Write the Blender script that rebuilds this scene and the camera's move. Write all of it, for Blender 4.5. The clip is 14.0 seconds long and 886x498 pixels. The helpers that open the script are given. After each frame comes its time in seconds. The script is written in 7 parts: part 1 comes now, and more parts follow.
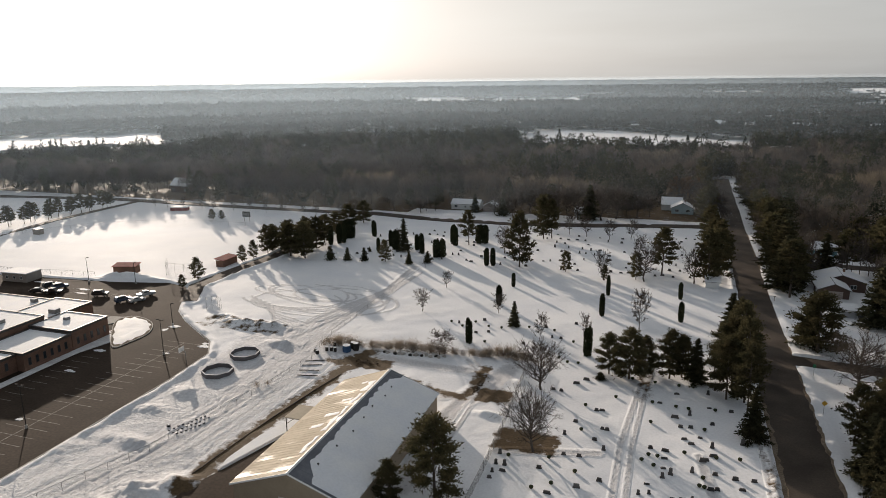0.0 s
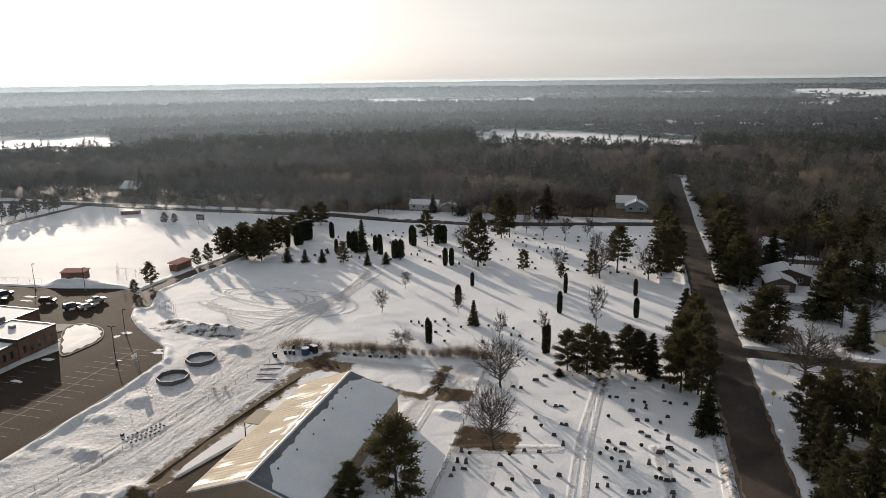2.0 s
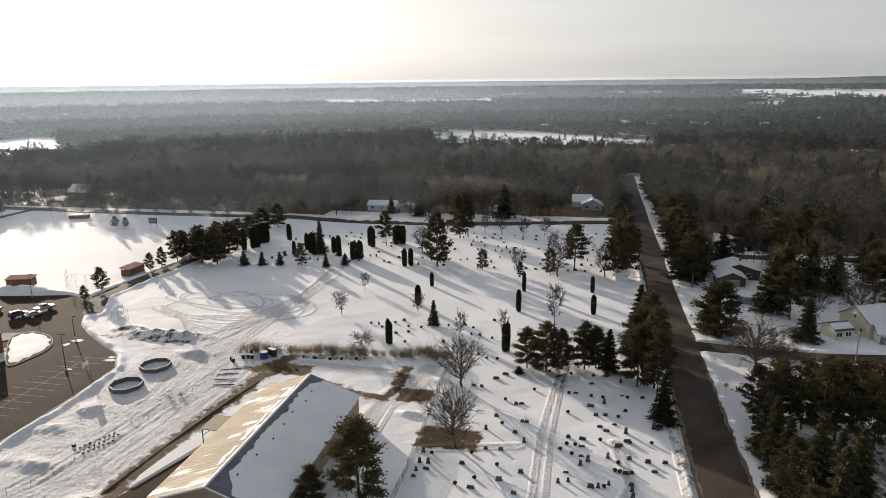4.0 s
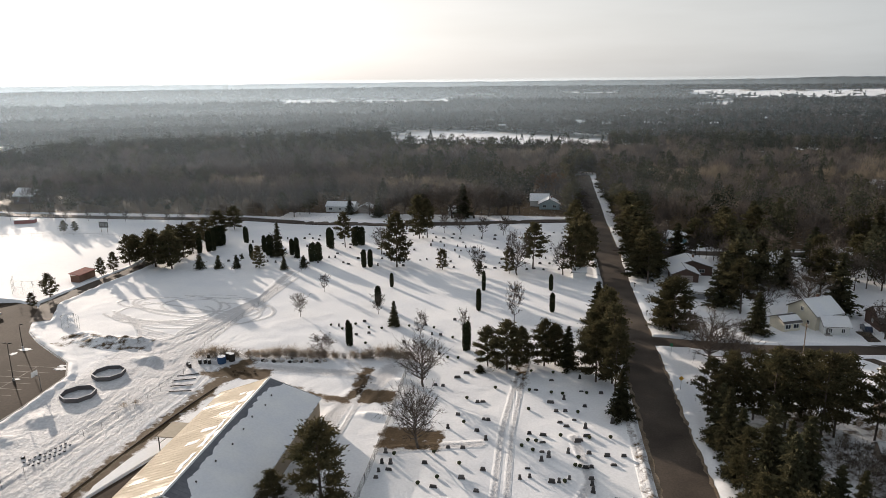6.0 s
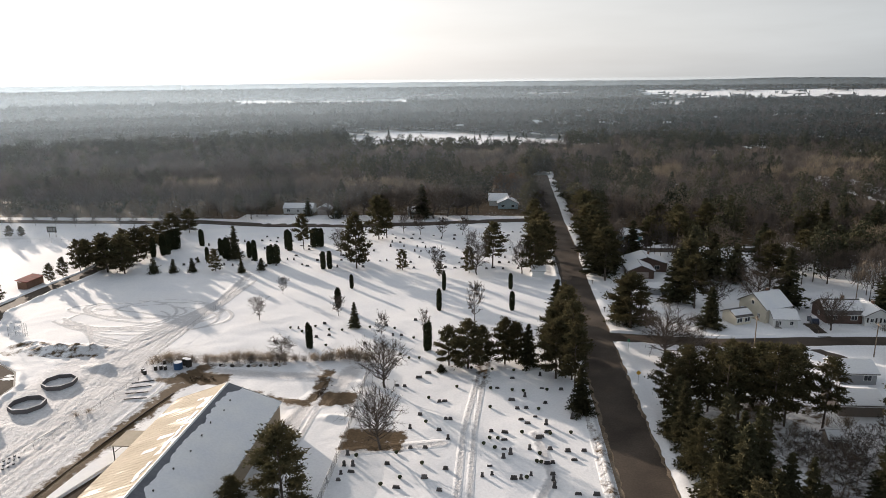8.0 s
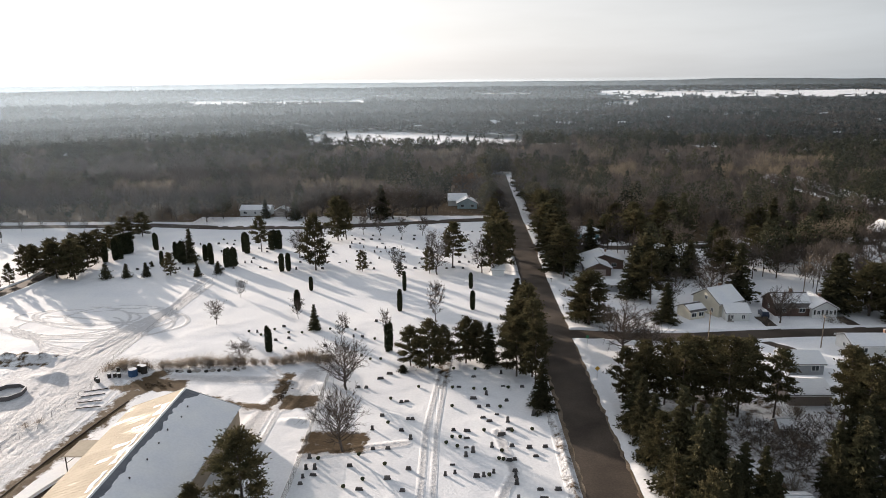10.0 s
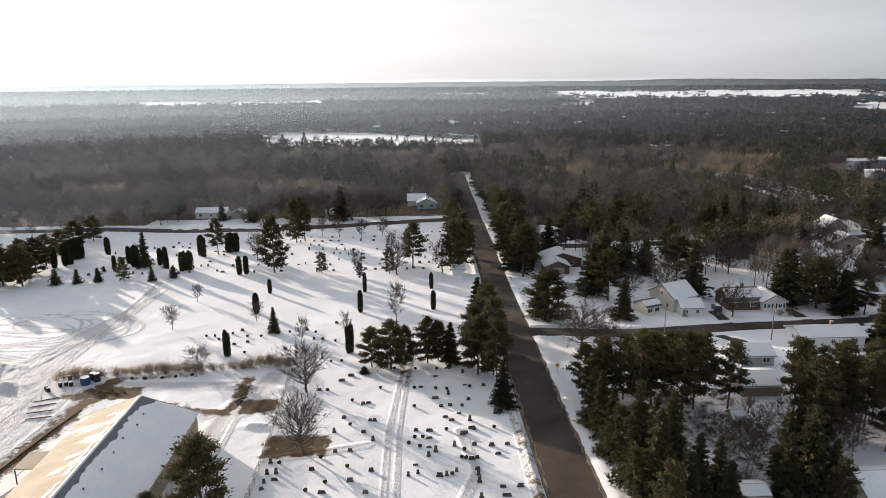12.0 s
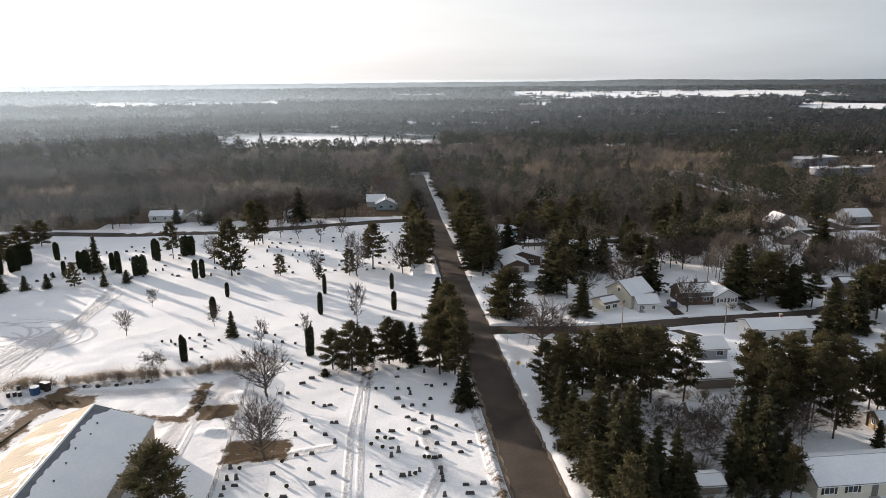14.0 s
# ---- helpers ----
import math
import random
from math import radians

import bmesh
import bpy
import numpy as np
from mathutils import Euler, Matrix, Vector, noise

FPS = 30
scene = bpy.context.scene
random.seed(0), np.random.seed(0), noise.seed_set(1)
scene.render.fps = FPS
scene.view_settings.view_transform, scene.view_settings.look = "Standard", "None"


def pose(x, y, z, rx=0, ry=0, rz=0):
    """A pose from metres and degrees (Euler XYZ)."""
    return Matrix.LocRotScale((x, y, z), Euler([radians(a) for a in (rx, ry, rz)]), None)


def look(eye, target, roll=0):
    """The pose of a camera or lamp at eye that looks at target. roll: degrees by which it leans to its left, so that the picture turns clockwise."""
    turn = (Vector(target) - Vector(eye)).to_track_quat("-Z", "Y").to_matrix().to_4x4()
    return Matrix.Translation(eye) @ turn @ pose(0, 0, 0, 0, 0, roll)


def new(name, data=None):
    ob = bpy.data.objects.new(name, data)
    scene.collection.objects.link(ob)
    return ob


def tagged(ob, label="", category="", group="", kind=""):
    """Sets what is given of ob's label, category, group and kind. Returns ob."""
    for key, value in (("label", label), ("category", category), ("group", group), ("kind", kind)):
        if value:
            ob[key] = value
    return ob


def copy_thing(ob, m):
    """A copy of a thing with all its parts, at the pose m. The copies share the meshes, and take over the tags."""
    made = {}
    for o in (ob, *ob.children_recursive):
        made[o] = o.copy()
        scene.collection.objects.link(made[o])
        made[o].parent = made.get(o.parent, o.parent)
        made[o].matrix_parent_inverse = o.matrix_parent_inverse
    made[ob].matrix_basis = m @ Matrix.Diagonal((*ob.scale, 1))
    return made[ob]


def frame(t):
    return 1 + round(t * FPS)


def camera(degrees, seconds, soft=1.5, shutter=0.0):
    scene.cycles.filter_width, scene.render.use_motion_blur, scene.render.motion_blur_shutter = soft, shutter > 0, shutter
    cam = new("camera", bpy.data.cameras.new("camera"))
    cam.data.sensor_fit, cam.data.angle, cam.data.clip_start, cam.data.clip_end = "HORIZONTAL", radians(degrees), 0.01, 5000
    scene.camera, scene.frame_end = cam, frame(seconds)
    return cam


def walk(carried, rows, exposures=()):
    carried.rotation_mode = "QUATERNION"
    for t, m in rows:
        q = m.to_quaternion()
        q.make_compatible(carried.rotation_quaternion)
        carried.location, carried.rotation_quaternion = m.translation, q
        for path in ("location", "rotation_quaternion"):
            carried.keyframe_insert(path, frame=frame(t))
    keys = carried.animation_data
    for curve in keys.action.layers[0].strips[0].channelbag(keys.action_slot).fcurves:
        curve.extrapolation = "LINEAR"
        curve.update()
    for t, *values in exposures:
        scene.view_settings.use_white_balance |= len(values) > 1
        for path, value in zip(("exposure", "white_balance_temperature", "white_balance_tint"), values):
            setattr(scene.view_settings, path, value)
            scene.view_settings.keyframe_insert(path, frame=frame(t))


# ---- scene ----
# radius and density of the added haze sheets
HAZE_SHEETS = [(300, 0.02), (440, 0.012), (676, 0.05), (900, 0.04), (1200, 0.06), (1900, 0.11), (3600, 0.24)]
EXPO, SUN, SKY = 0.0, 5.0, 0.12
VEIL_FAR, VEIL_NEAR, VEIL_LO, VEIL_HI = (2.15, 2.52, 2.68, 1), (5.9, 5.8, 5.3, 1), 0.74, 0.84
# ---- camera: a drone that hangs almost still and pans to the right ----
cam = camera(66.08, 14.0, soft=0.55)
rows = []
for i in range(57):
    t = i * 0.25
    s = t / 14.0
    yaw = 18.7 - 24.4146 * s - 0.5774 * s * (1 - s) + 0.2645 * s * (1 - s) * (2 * s - 1)
    rows.append((t, pose(0.331 * s, -1.044 * s, 60.5 - 0.404 * s, 76.069 + 0.0536 * s, 0.672 - 0.1836 * s, yaw)))
walk(cam, rows, exposures=[(0.0, EXPO + 0.1, 6450, 14), (4.0, EXPO + 0.35, 6400, 14), (8.0, EXPO + 0.6, 6350, 15), (14.0, EXPO + 0.85, 6300, 16)])

# ---- world: low winter sun behind thin high cloud ----
SUN_AZ, SUN_EL = radians(45.0), radians(9.8)
to_sun = Vector((-math.sin(SUN_AZ) * math.cos(SUN_EL), math.cos(SUN_AZ) * math.cos(SUN_EL), math.sin(SUN_EL)))
world = bpy.data.worlds.new("sky")
scene.world = world
world.use_nodes = True
wn, wl = world.node_tree.nodes, world.node_tree.links
wn.clear()
sky = wn.new("ShaderNodeTexSky")
sky.sky_type, sky.sun_disc = "NISHITA", False
sky.sun_elevation, sky.sun_rotation = SUN_EL, -SUN_AZ
sky.altitude, sky.air_density, sky.dust_density, sky.ozone_density = 300, 1.0, 3.0, 1.0
co = wn.new("ShaderNodeTexCoord")
mp = wn.new("ShaderNodeMapping")
mp.inputs["Scale"].default_value = (1.2, 1.2, 9.0)
cn = wn.new("ShaderNodeTexNoise")
cn.inputs["Scale"].default_value, cn.inputs["Detail"].default_value, cn.inputs["Roughness"].default_value = 1.6, 5, 0.55
ramp = wn.new("ShaderNodeMapRange")
ramp.interpolation_type = "SMOOTHSTEP"
ramp.inputs["From Min"].default_value, ramp.inputs["From Max"].default_value = 0.15, 0.85
ramp.inputs["To Min"].default_value, ramp.inputs["To Max"].default_value = VEIL_LO, VEIL_HI
cloud = wn.new("ShaderNodeMix")
cloud.data_type = "RGBA"
bg = wn.new("ShaderNodeBackground")
bg.inputs["Strength"].default_value = SKY
wo = wn.new("ShaderNodeOutputWorld")
wl.new(co.outputs["Generated"], mp.inputs["Vector"])
wl.new(mp.outputs["Vector"], cn.inputs["Vector"])
wl.new(cn.outputs["Fac"], ramp.inputs["Value"])
# thin cloud scatters forwards: brightest towards the sun, warm low down
facing, glow, tint, streak = wn.new("ShaderNodeVectorMath"), wn.new("ShaderNodeMapRange"), wn.new("ShaderNodeMix"), wn.new("ShaderNodeMapRange")
facing.operation = "DOT_PRODUCT"
facing.inputs[1].default_value = to_sun
glow.inputs["From Min"].default_value, glow.inputs["From Max"].default_value = 0.0, 1.0
tint.data_type = "RGBA"
tint.inputs[6].default_value, tint.inputs[7].default_value = VEIL_FAR, VEIL_NEAR
streak.inputs["From Min"].default_value, streak.inputs["From Max"].default_value = 0.3, 0.7
streak.inputs["To Min"].default_value, streak.inputs["To Max"].default_value = 0.9, 1.08
shaded = wn.new("ShaderNodeVectorMath")
shaded.operation = "SCALE"
wl.new(co.outputs["Generated"], facing.inputs[0])
wl.new(facing.outputs["Value"], glow.inputs["Value"])
wl.new(glow.outputs["Result"], tint.inputs[0])
wl.new(cn.outputs["Fac"], streak.inputs["Value"])
wl.new(tint.outputs[2], shaded.inputs[0]), wl.new(streak.outputs["Result"], shaded.inputs["Scale"])
wl.new(shaded.outputs["Vector"], cloud.inputs[7])
sep = wn.new("ShaderNodeSeparateXYZ")
high = wn.new("ShaderNodeMapRange")
high.inputs["From Min"].default_value, high.inputs["From Max"].default_value = 0.05, 0.6
high.inputs["To Min"].default_value, high.inputs["To Max"].default_value = 1.0, 0.5
thin = wn.new("ShaderNodeMath")
thin.operation = "MULTIPLY"
pale = wn.new("ShaderNodeHueSaturation")
pale.inputs["Saturation"].default_value = 0.4
wl.new(co.outputs["Generated"], sep.inputs["Vector"])
wl.new(sep.outputs["Z"], high.inputs["Value"])
wl.new(ramp.outputs["Result"], thin.inputs[0])
wl.new(high.outputs["Result"], thin.inputs[1])
wl.new(thin.outputs["Value"], cloud.inputs[0])
wl.new(sky.outputs["Color"], pale.inputs["Color"])
wl.new(pale.outputs["Color"], cloud.inputs[6])
wl.new(cloud.outputs[2], bg.inputs["Color"])
wl.new(bg.outputs["Background"], wo.inputs["Surface"])

sun = new("sun", bpy.data.lights.new("sun", "SUN"))
sun.data.energy, sun.data.angle, sun.data.color = SUN, radians(0.6), (1.0, 0.86, 0.69)
sun.matrix_world = look(to_sun * 300, (0, 0, 0))


# ---- materials ----
def mat(name, c1, c2, scale=0.5, rough=0.85, fine=8.0, fine_amt=0.25, bump=0.2, dist=0.05, metal=0.0, island=0.0, rand=0.0, spec=0.3, trans=0.0):
    """Two colours mixed by a broad noise, darkened and lifted by a fine one, which also gives the relief."""
    m = bpy.data.materials.new(name)
    m.use_nodes = True
    n, l = m.node_tree.nodes, m.node_tree.links
    b = n["Principled BSDF"]
    geo = n.new("ShaderNodeNewGeometry")
    big, small = n.new("ShaderNodeTexNoise"), n.new("ShaderNodeTexNoise")
    for t, sc, de in ((big, scale, 3), (small, fine, 4)):
        t.inputs["Scale"].default_value, t.inputs["Detail"].default_value = sc, de
        l.new(geo.outputs["Position"], t.inputs["Vector"])
    mr = n.new("ShaderNodeMapRange")
    mr.inputs["From Min"].default_value, mr.inputs["From Max"].default_value = 0.35, 0.65
    l.new(big.outputs["Fac"], mr.inputs["Value"])
    mix = n.new("ShaderNodeMix")
    mix.data_type = "RGBA"
    mix.inputs[6].default_value, mix.inputs[7].default_value = (*c1, 1), (*c2, 1)
    l.new(mr.outputs["Result"], mix.inputs[0])
    val = n.new("ShaderNodeMapRange")
    val.inputs["From Min"].default_value, val.inputs["From Max"].default_value = 0.3, 0.7
    val.inputs["To Min"].default_value, val.inputs["To Max"].default_value = 1 - fine_amt, 1 + fine_amt
    l.new(small.outputs["Fac"], val.inputs["Value"])
    out = val.outputs["Result"]
    for amt, src in ((island, geo.outputs["Random Per Island"]), (rand, None)):
        if amt:
            if src is None:
                src = n.new("ShaderNodeObjectInfo").outputs["Random"]
            r = n.new("ShaderNodeMapRange")
            r.inputs["To Min"].default_value, r.inputs["To Max"].default_value = 1 - amt, 1 + amt
            l.new(src, r.inputs["Value"])
            mu = n.new("ShaderNodeMath")
            mu.operation = "MULTIPLY"
            l.new(out, mu.inputs[0]), l.new(r.outputs["Result"], mu.inputs[1])
            out = mu.outputs["Value"]
    sc = n.new("ShaderNodeVectorMath")
    sc.operation = "SCALE"
    l.new(mix.outputs[2], sc.inputs[0]), l.new(out, sc.inputs["Scale"])
    l.new(sc.outputs["Vector"], b.inputs["Base Color"])
    b.inputs["Roughness"].default_value, b.inputs["Metallic"].default_value = rough, metal
    b.inputs["Specular IOR Level"].default_value = spec
    if bump:
        bp = n.new("ShaderNodeBump")
        bp.inputs["Strength"].default_value, bp.inputs["Distance"].default_value = bump, dist
        l.new(small.outputs["Fac"], bp.inputs["Height"])
        l.new(bp.outputs["Normal"], b.inputs["Normal"])
    if trans:
        tr, ms = n.new("ShaderNodeBsdfTranslucent"), n.new("ShaderNodeMixShader")
        ms.inputs["Fac"].default_value = trans
        l.new(sc.outputs["Vector"], tr.inputs["Color"])
        l.new(b.outputs["BSDF"], ms.inputs[1]), l.new(tr.outputs["BSDF"], ms.inputs[2])
        l.new(ms.outputs["Shader"], n["Material Output"].inputs["Surface"])
    return m


def snow_ground():
    """Snow with drifts; bare turf, dirt, darkened woods floor and packed tracks where the sheet's own layers say so."""
    m = mat("snow_ground", (0.80, 0.81, 0.83), (0.87, 0.87, 0.87), 0.06, 0.75, 2.2, 0.05, 0.4, 0.12, spec=0.08)
    n, l = m.node_tree.nodes, m.node_tree.links
    b = n["Principled BSDF"]
    base = b.inputs["Base Color"].links[0].from_socket
    geo = n.new("ShaderNodeNewGeometry")

    def noise_at(sc, de):
        t = n.new("ShaderNodeTexNoise")
        t.inputs["Scale"].default_value, t.inputs["Detail"].default_value = sc, de
        t.inputs["Roughness"].default_value = 0.65
        l.new(geo.outputs["Position"], t.inputs["Vector"])
        return t.outputs["Fac"]

    def layer(name, soft, noise_socket, colour_a, colour_b, below):
        at = n.new("ShaderNodeAttribute")
        at.attribute_name = name
        su = n.new("ShaderNodeMath")
        su.operation = "ADD"
        l.new(at.outputs["Fac"], su.inputs[0]), l.new(noise_socket, su.inputs[1])
        mr = n.new("ShaderNodeMapRange")
        mr.inputs["From Min"].default_value, mr.inputs["From Max"].default_value = 1.0 - soft, 1.0 + soft
        l.new(su.outputs["Value"], mr.inputs["Value"])
        cm, mx = n.new("ShaderNodeMix"), n.new("ShaderNodeMix")
        cm.data_type = mx.data_type = "RGBA"
        cm.inputs[6].default_value, cm.inputs[7].default_value = (*colour_a, 1), (*colour_b, 1)
        l.new(noise_at(2.5, 6), cm.inputs[0])
        l.new(mr.outputs["Result"], mx.inputs[0])
        l.new(below, mx.inputs[6]), l.new(cm.outputs[2], mx.inputs[7])
        return mx.outputs[2]

    base = layer("track", 0.22, noise_at(1.4, 6), (0.50, 0.50, 0.52), (0.70, 0.69, 0.68), base)
    # turf, soil and litter; also the dark colour painted in under trees
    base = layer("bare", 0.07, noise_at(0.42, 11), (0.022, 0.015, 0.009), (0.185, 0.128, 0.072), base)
    l.new(base, b.inputs["Base Color"])
    # churned snow is rougher than the undisturbed sheet
    at, mr, chop, mul = n.new("ShaderNodeAttribute"), n.new("ShaderNodeMapRange"), n.new("ShaderNodeBump"), n.new("ShaderNodeMath")
    at.attribute_name = "track"
    mr.inputs["From Min"].default_value, mr.inputs["From Max"].default_value = 0.0, 0.55
    mr.inputs["To Min"].default_value, mr.inputs["To Max"].default_value = 0.06, 1.0
    mul.operation = "MULTIPLY"
    l.new(at.outputs["Fac"], mr.inputs["Value"])
    l.new(mr.outputs["Result"], mul.inputs[0]), l.new(noise_at(1.7, 9), mul.inputs[1])
    chop.inputs["Strength"].default_value, chop.inputs["Distance"].default_value = 0.8, 0.4
    l.new(mul.outputs["Value"], chop.inputs["Height"])
    l.new(b.inputs["Normal"].links[0].from_socket, chop.inputs["Normal"])
    l.new(chop.outputs["Normal"], b.inputs["Normal"])
    return m


SNOW_GROUND = snow_ground()
SNOW = mat("snow", (0.80, 0.81, 0.83), (0.86, 0.86, 0.85), 0.2, 0.7, 2.5, 0.04, 0.3, 0.15, spec=0.1)
DIRTY_SNOW = mat("dirty_snow", (0.62, 0.60, 0.58), (0.78, 0.78, 0.78), 0.4, 0.8, 3.0, 0.12, 0.5, 0.2)
ASPHALT = mat("asphalt", (0.048, 0.037, 0.029), (0.086, 0.068, 0.053), 0.12, 0.8, 3.0, 0.18, 0.1, 0.02, spec=0.2)
LOT = mat("lot_asphalt", (0.036, 0.026, 0.019), (0.060, 0.044, 0.033), 0.08, 0.85, 2.0, 0.25, 0.1, 0.02, spec=0.06)
PAINT_LINE = mat("line_paint", (0.32, 0.30, 0.26), (0.18, 0.16, 0.14), 0.6, 0.8, 6.0, 0.3, 0)
BARK = mat("bark", (0.075, 0.058, 0.045), (0.12, 0.10, 0.085), 0.8, 0.9, 9.0, 0.3, 0.5, 0.05)
GREY_BARK = mat("grey_bark", (0.10, 0.085, 0.075), (0.16, 0.14, 0.125), 0.8, 0.9, 9.0, 0.3, 0.4, 0.04)
BIRCH_BARK = mat("birch_bark", (0.42, 0.39, 0.34), (0.30, 0.26, 0.22), 0.8, 0.85, 5.0, 0.3, 0.2, 0.03)


def woods_mat(name, stops, trans):
    """Foliage or twigs whose hue differs from tree to tree."""
    m = mat(name, stops[0], stops[-1], 0.09, 0.95, 0.5, 0.14, 0, island=0.12, spec=0.03, trans=trans)
    n, l = m.node_tree.nodes, m.node_tree.links
    mix = [k for k in n if k.bl_idname == "ShaderNodeMix"][0]
    at, ramp_ = n.new("ShaderNodeAttribute"), n.new("ShaderNodeValToRGB")
    at.attribute_name = "tone"
    el = ramp_.color_ramp.elements
    while len(el) < len(stops):
        el.new(0.5)
    for k, c in enumerate(stops):
        el[k].position, el[k].color = k / (len(stops) - 1), (*c, 1)
    l.new(at.outputs["Fac"], ramp_.inputs["Fac"])
    for link in list(mix.outputs[2].links):
        l.new(ramp_.outputs["Color"], link.to_socket)
    return m


WOODS_PINE = woods_mat("woods_pine", [(0.028, 0.033, 0.022), (0.044, 0.048, 0.030), (0.064, 0.062, 0.037), (0.088, 0.080, 0.048)], 0.16)
WOODS_TWIG = woods_mat("woods_twigs", [(0.062, 0.053, 0.049), (0.094, 0.081, 0.073), (0.118, 0.100, 0.087), (0.148, 0.126, 0.107), (0.20, 0.165, 0.125)], 0.22)
PINE = mat("pine_needles", (0.060, 0.058, 0.031), (0.094, 0.080, 0.043), 0.3, 0.9, 3.0, 0.2, 0, island=0.22, rand=0.25, spec=0.04, trans=0.25)
SPRUCE = mat("spruce_needles", (0.050, 0.052, 0.030), (0.078, 0.071, 0.040), 0.3, 0.9, 3.0, 0.2, 0, island=0.22, rand=0.25, spec=0.04, trans=0.22)
CEDAR = mat("cedar_foliage", (0.030, 0.038, 0.020), (0.050, 0.052, 0.028), 0.5, 0.9, 4.0, 0.3, 0, island=0.22, rand=0.15, spec=0.04, trans=0.05)
TWIG = mat("twigs", (0.062, 0.049, 0.040), (0.098, 0.078, 0.062), 0.3, 0.9, 3.0, 0.2, 0, island=0.35, rand=0.2)
TAN_TWIG = mat("tan_twigs", (0.235, 0.195, 0.145), (0.17, 0.142, 0.108), 0.05, 0.9, 1.0, 0.2, 0, island=0.25, spec=0.03, trans=0.3)
PALE_TWIG = mat("pale_twigs", (0.29, 0.24, 0.185), (0.21, 0.175, 0.135), 0.3, 0.9, 1.0, 0.2, 0, island=0.3, spec=0.03, trans=0.5)
RUST_LEAF = mat("dry_oak_leaves", (0.16, 0.085, 0.04), (0.11, 0.065, 0.035), 0.3, 0.9, 3.0, 0.2, 0, island=0.4)
STONE = mat("gravestone_granite", (0.055, 0.052, 0.050), (0.11, 0.10, 0.095), 0.15, 0.6, 20.0, 0.25, 0.1, 0.01, rand=0.4)
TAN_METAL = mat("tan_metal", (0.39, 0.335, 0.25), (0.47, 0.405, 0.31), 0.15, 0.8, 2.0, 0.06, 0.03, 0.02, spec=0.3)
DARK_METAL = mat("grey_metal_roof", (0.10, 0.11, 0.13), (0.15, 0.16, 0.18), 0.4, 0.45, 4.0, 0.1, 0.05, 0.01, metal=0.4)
GALV = mat("galvanised_steel", (0.20, 0.20, 0.20), (0.28, 0.28, 0.27), 2.0, 0.5, 10.0, 0.15, 0, metal=0.6)
WOOD = mat("weathered_wood", (0.20, 0.15, 0.11), (0.30, 0.24, 0.18), 0.6, 0.85, 8.0, 0.25, 0.2, 0.02)
BRICK = mat("brown_brick", (0.15, 0.085, 0.06), (0.22, 0.13, 0.09), 0.3, 0.9, 7.0, 0.25, 0.3, 0.02)
RED_ROOF = mat("dark_red_shingles", (0.20, 0.045, 0.04), (0.28, 0.07, 0.055), 0.7, 0.85, 6.0, 0.25, 0.3, 0.03)
TURF = mat("dry_turf", (0.10, 0.075, 0.045), (0.05, 0.036, 0.022), 0.6, 0.95, 5.0, 0.3, 0.4, 0.05)
CONCRETE = mat("concrete", (0.34, 0.32, 0.29), (0.44, 0.42, 0.39), 0.4, 0.9, 6.0, 0.15, 0.15, 0.02)
GLASS = mat("window_glass", (0.02, 0.025, 0.03), (0.04, 0.045, 0.05), 1.0, 0.08, 2.0, 0.1, 0, spec=0.6)
WHITE = mat("white_paint", (0.74, 0.74, 0.72), (0.80, 0.80, 0.78), 0.5, 0.6, 6.0, 0.05, 0)
SHINGLE = mat("grey_shingles", (0.11, 0.10, 0.095), (0.17, 0.155, 0.145), 0.6, 0.9, 6.0, 0.25, 0.3, 0.03)
RUBBER = mat("black_rubber", (0.02, 0.02, 0.02), (0.035, 0.033, 0.03), 2.0, 0.85, 10.0, 0.2, 0)
DARK = mat("dark_soot", (0.03, 0.028, 0.026), (0.05, 0.045, 0.04), 1.0, 0.9, 6.0, 0.3, 0)


def wet_metal(m):
    """Meltwater streaks that make parts of a matt steel roof glossy."""
    n, l = m.node_tree.nodes, m.node_tree.links
    geo, mp_, tx, mr = n.new("ShaderNodeNewGeometry"), n.new("ShaderNodeMapping"), n.new("ShaderNodeTexNoise"), n.new("ShaderNodeMapRange")
    mp_.inputs["Scale"].default_value = (0.10, 0.45, 0.10)
    tx.inputs["Scale"].default_value, tx.inputs["Detail"].default_value = 1.0, 5
    mr.inputs["From Min"].default_value, mr.inputs["From Max"].default_value = 0.54, 0.74
    mr.inputs["To Min"].default_value, mr.inputs["To Max"].default_value = 0.88, 0.30
    l.new(geo.outputs["Position"], mp_.inputs["Vector"])
    l.new(mp_.outputs["Vector"], tx.inputs["Vector"])
    l.new(tx.outputs["Fac"], mr.inputs["Value"])
    l.new(mr.outputs["Result"], n["Principled BSDF"].inputs["Roughness"])


wet_metal(TAN_METAL)


def paint(name, c, rough=0.6):
    return mat(name, c, tuple(v * 1.12 for v in c), 0.5, rough, 5.0, 0.06, 0.05, 0.01)


# ---- building blocks ----
def part(name, bm, material, parent=None, label=""):
    """Links a bmesh, or a mesh, as one object under a thing or part."""
    if isinstance(bm, bmesh.types.BMesh):
        me = bpy.data.meshes.new(name)
        bm.normal_update()
        bm.to_mesh(me)
        bm.free()
    else:
        me = bm
    if material and not me.materials:
        me.materials.append(material)
    ob = new(name, me)
    ob.parent = parent
    if label:
        ob["label"] = label
    return ob


def thing(name, m, label, category, group=""):
    ob = new(name)
    ob.empty_display_size = 0.2
    ob.matrix_basis = m
    return tagged(ob, label, category, group)


def mesh_of(name, verts, faces, smooth=False):
    me = bpy.data.meshes.new(name)
    me.from_pydata([tuple(v) for v in verts], [], [tuple(f) for f in faces])
    if smooth:
        me.shade_smooth()
    return me


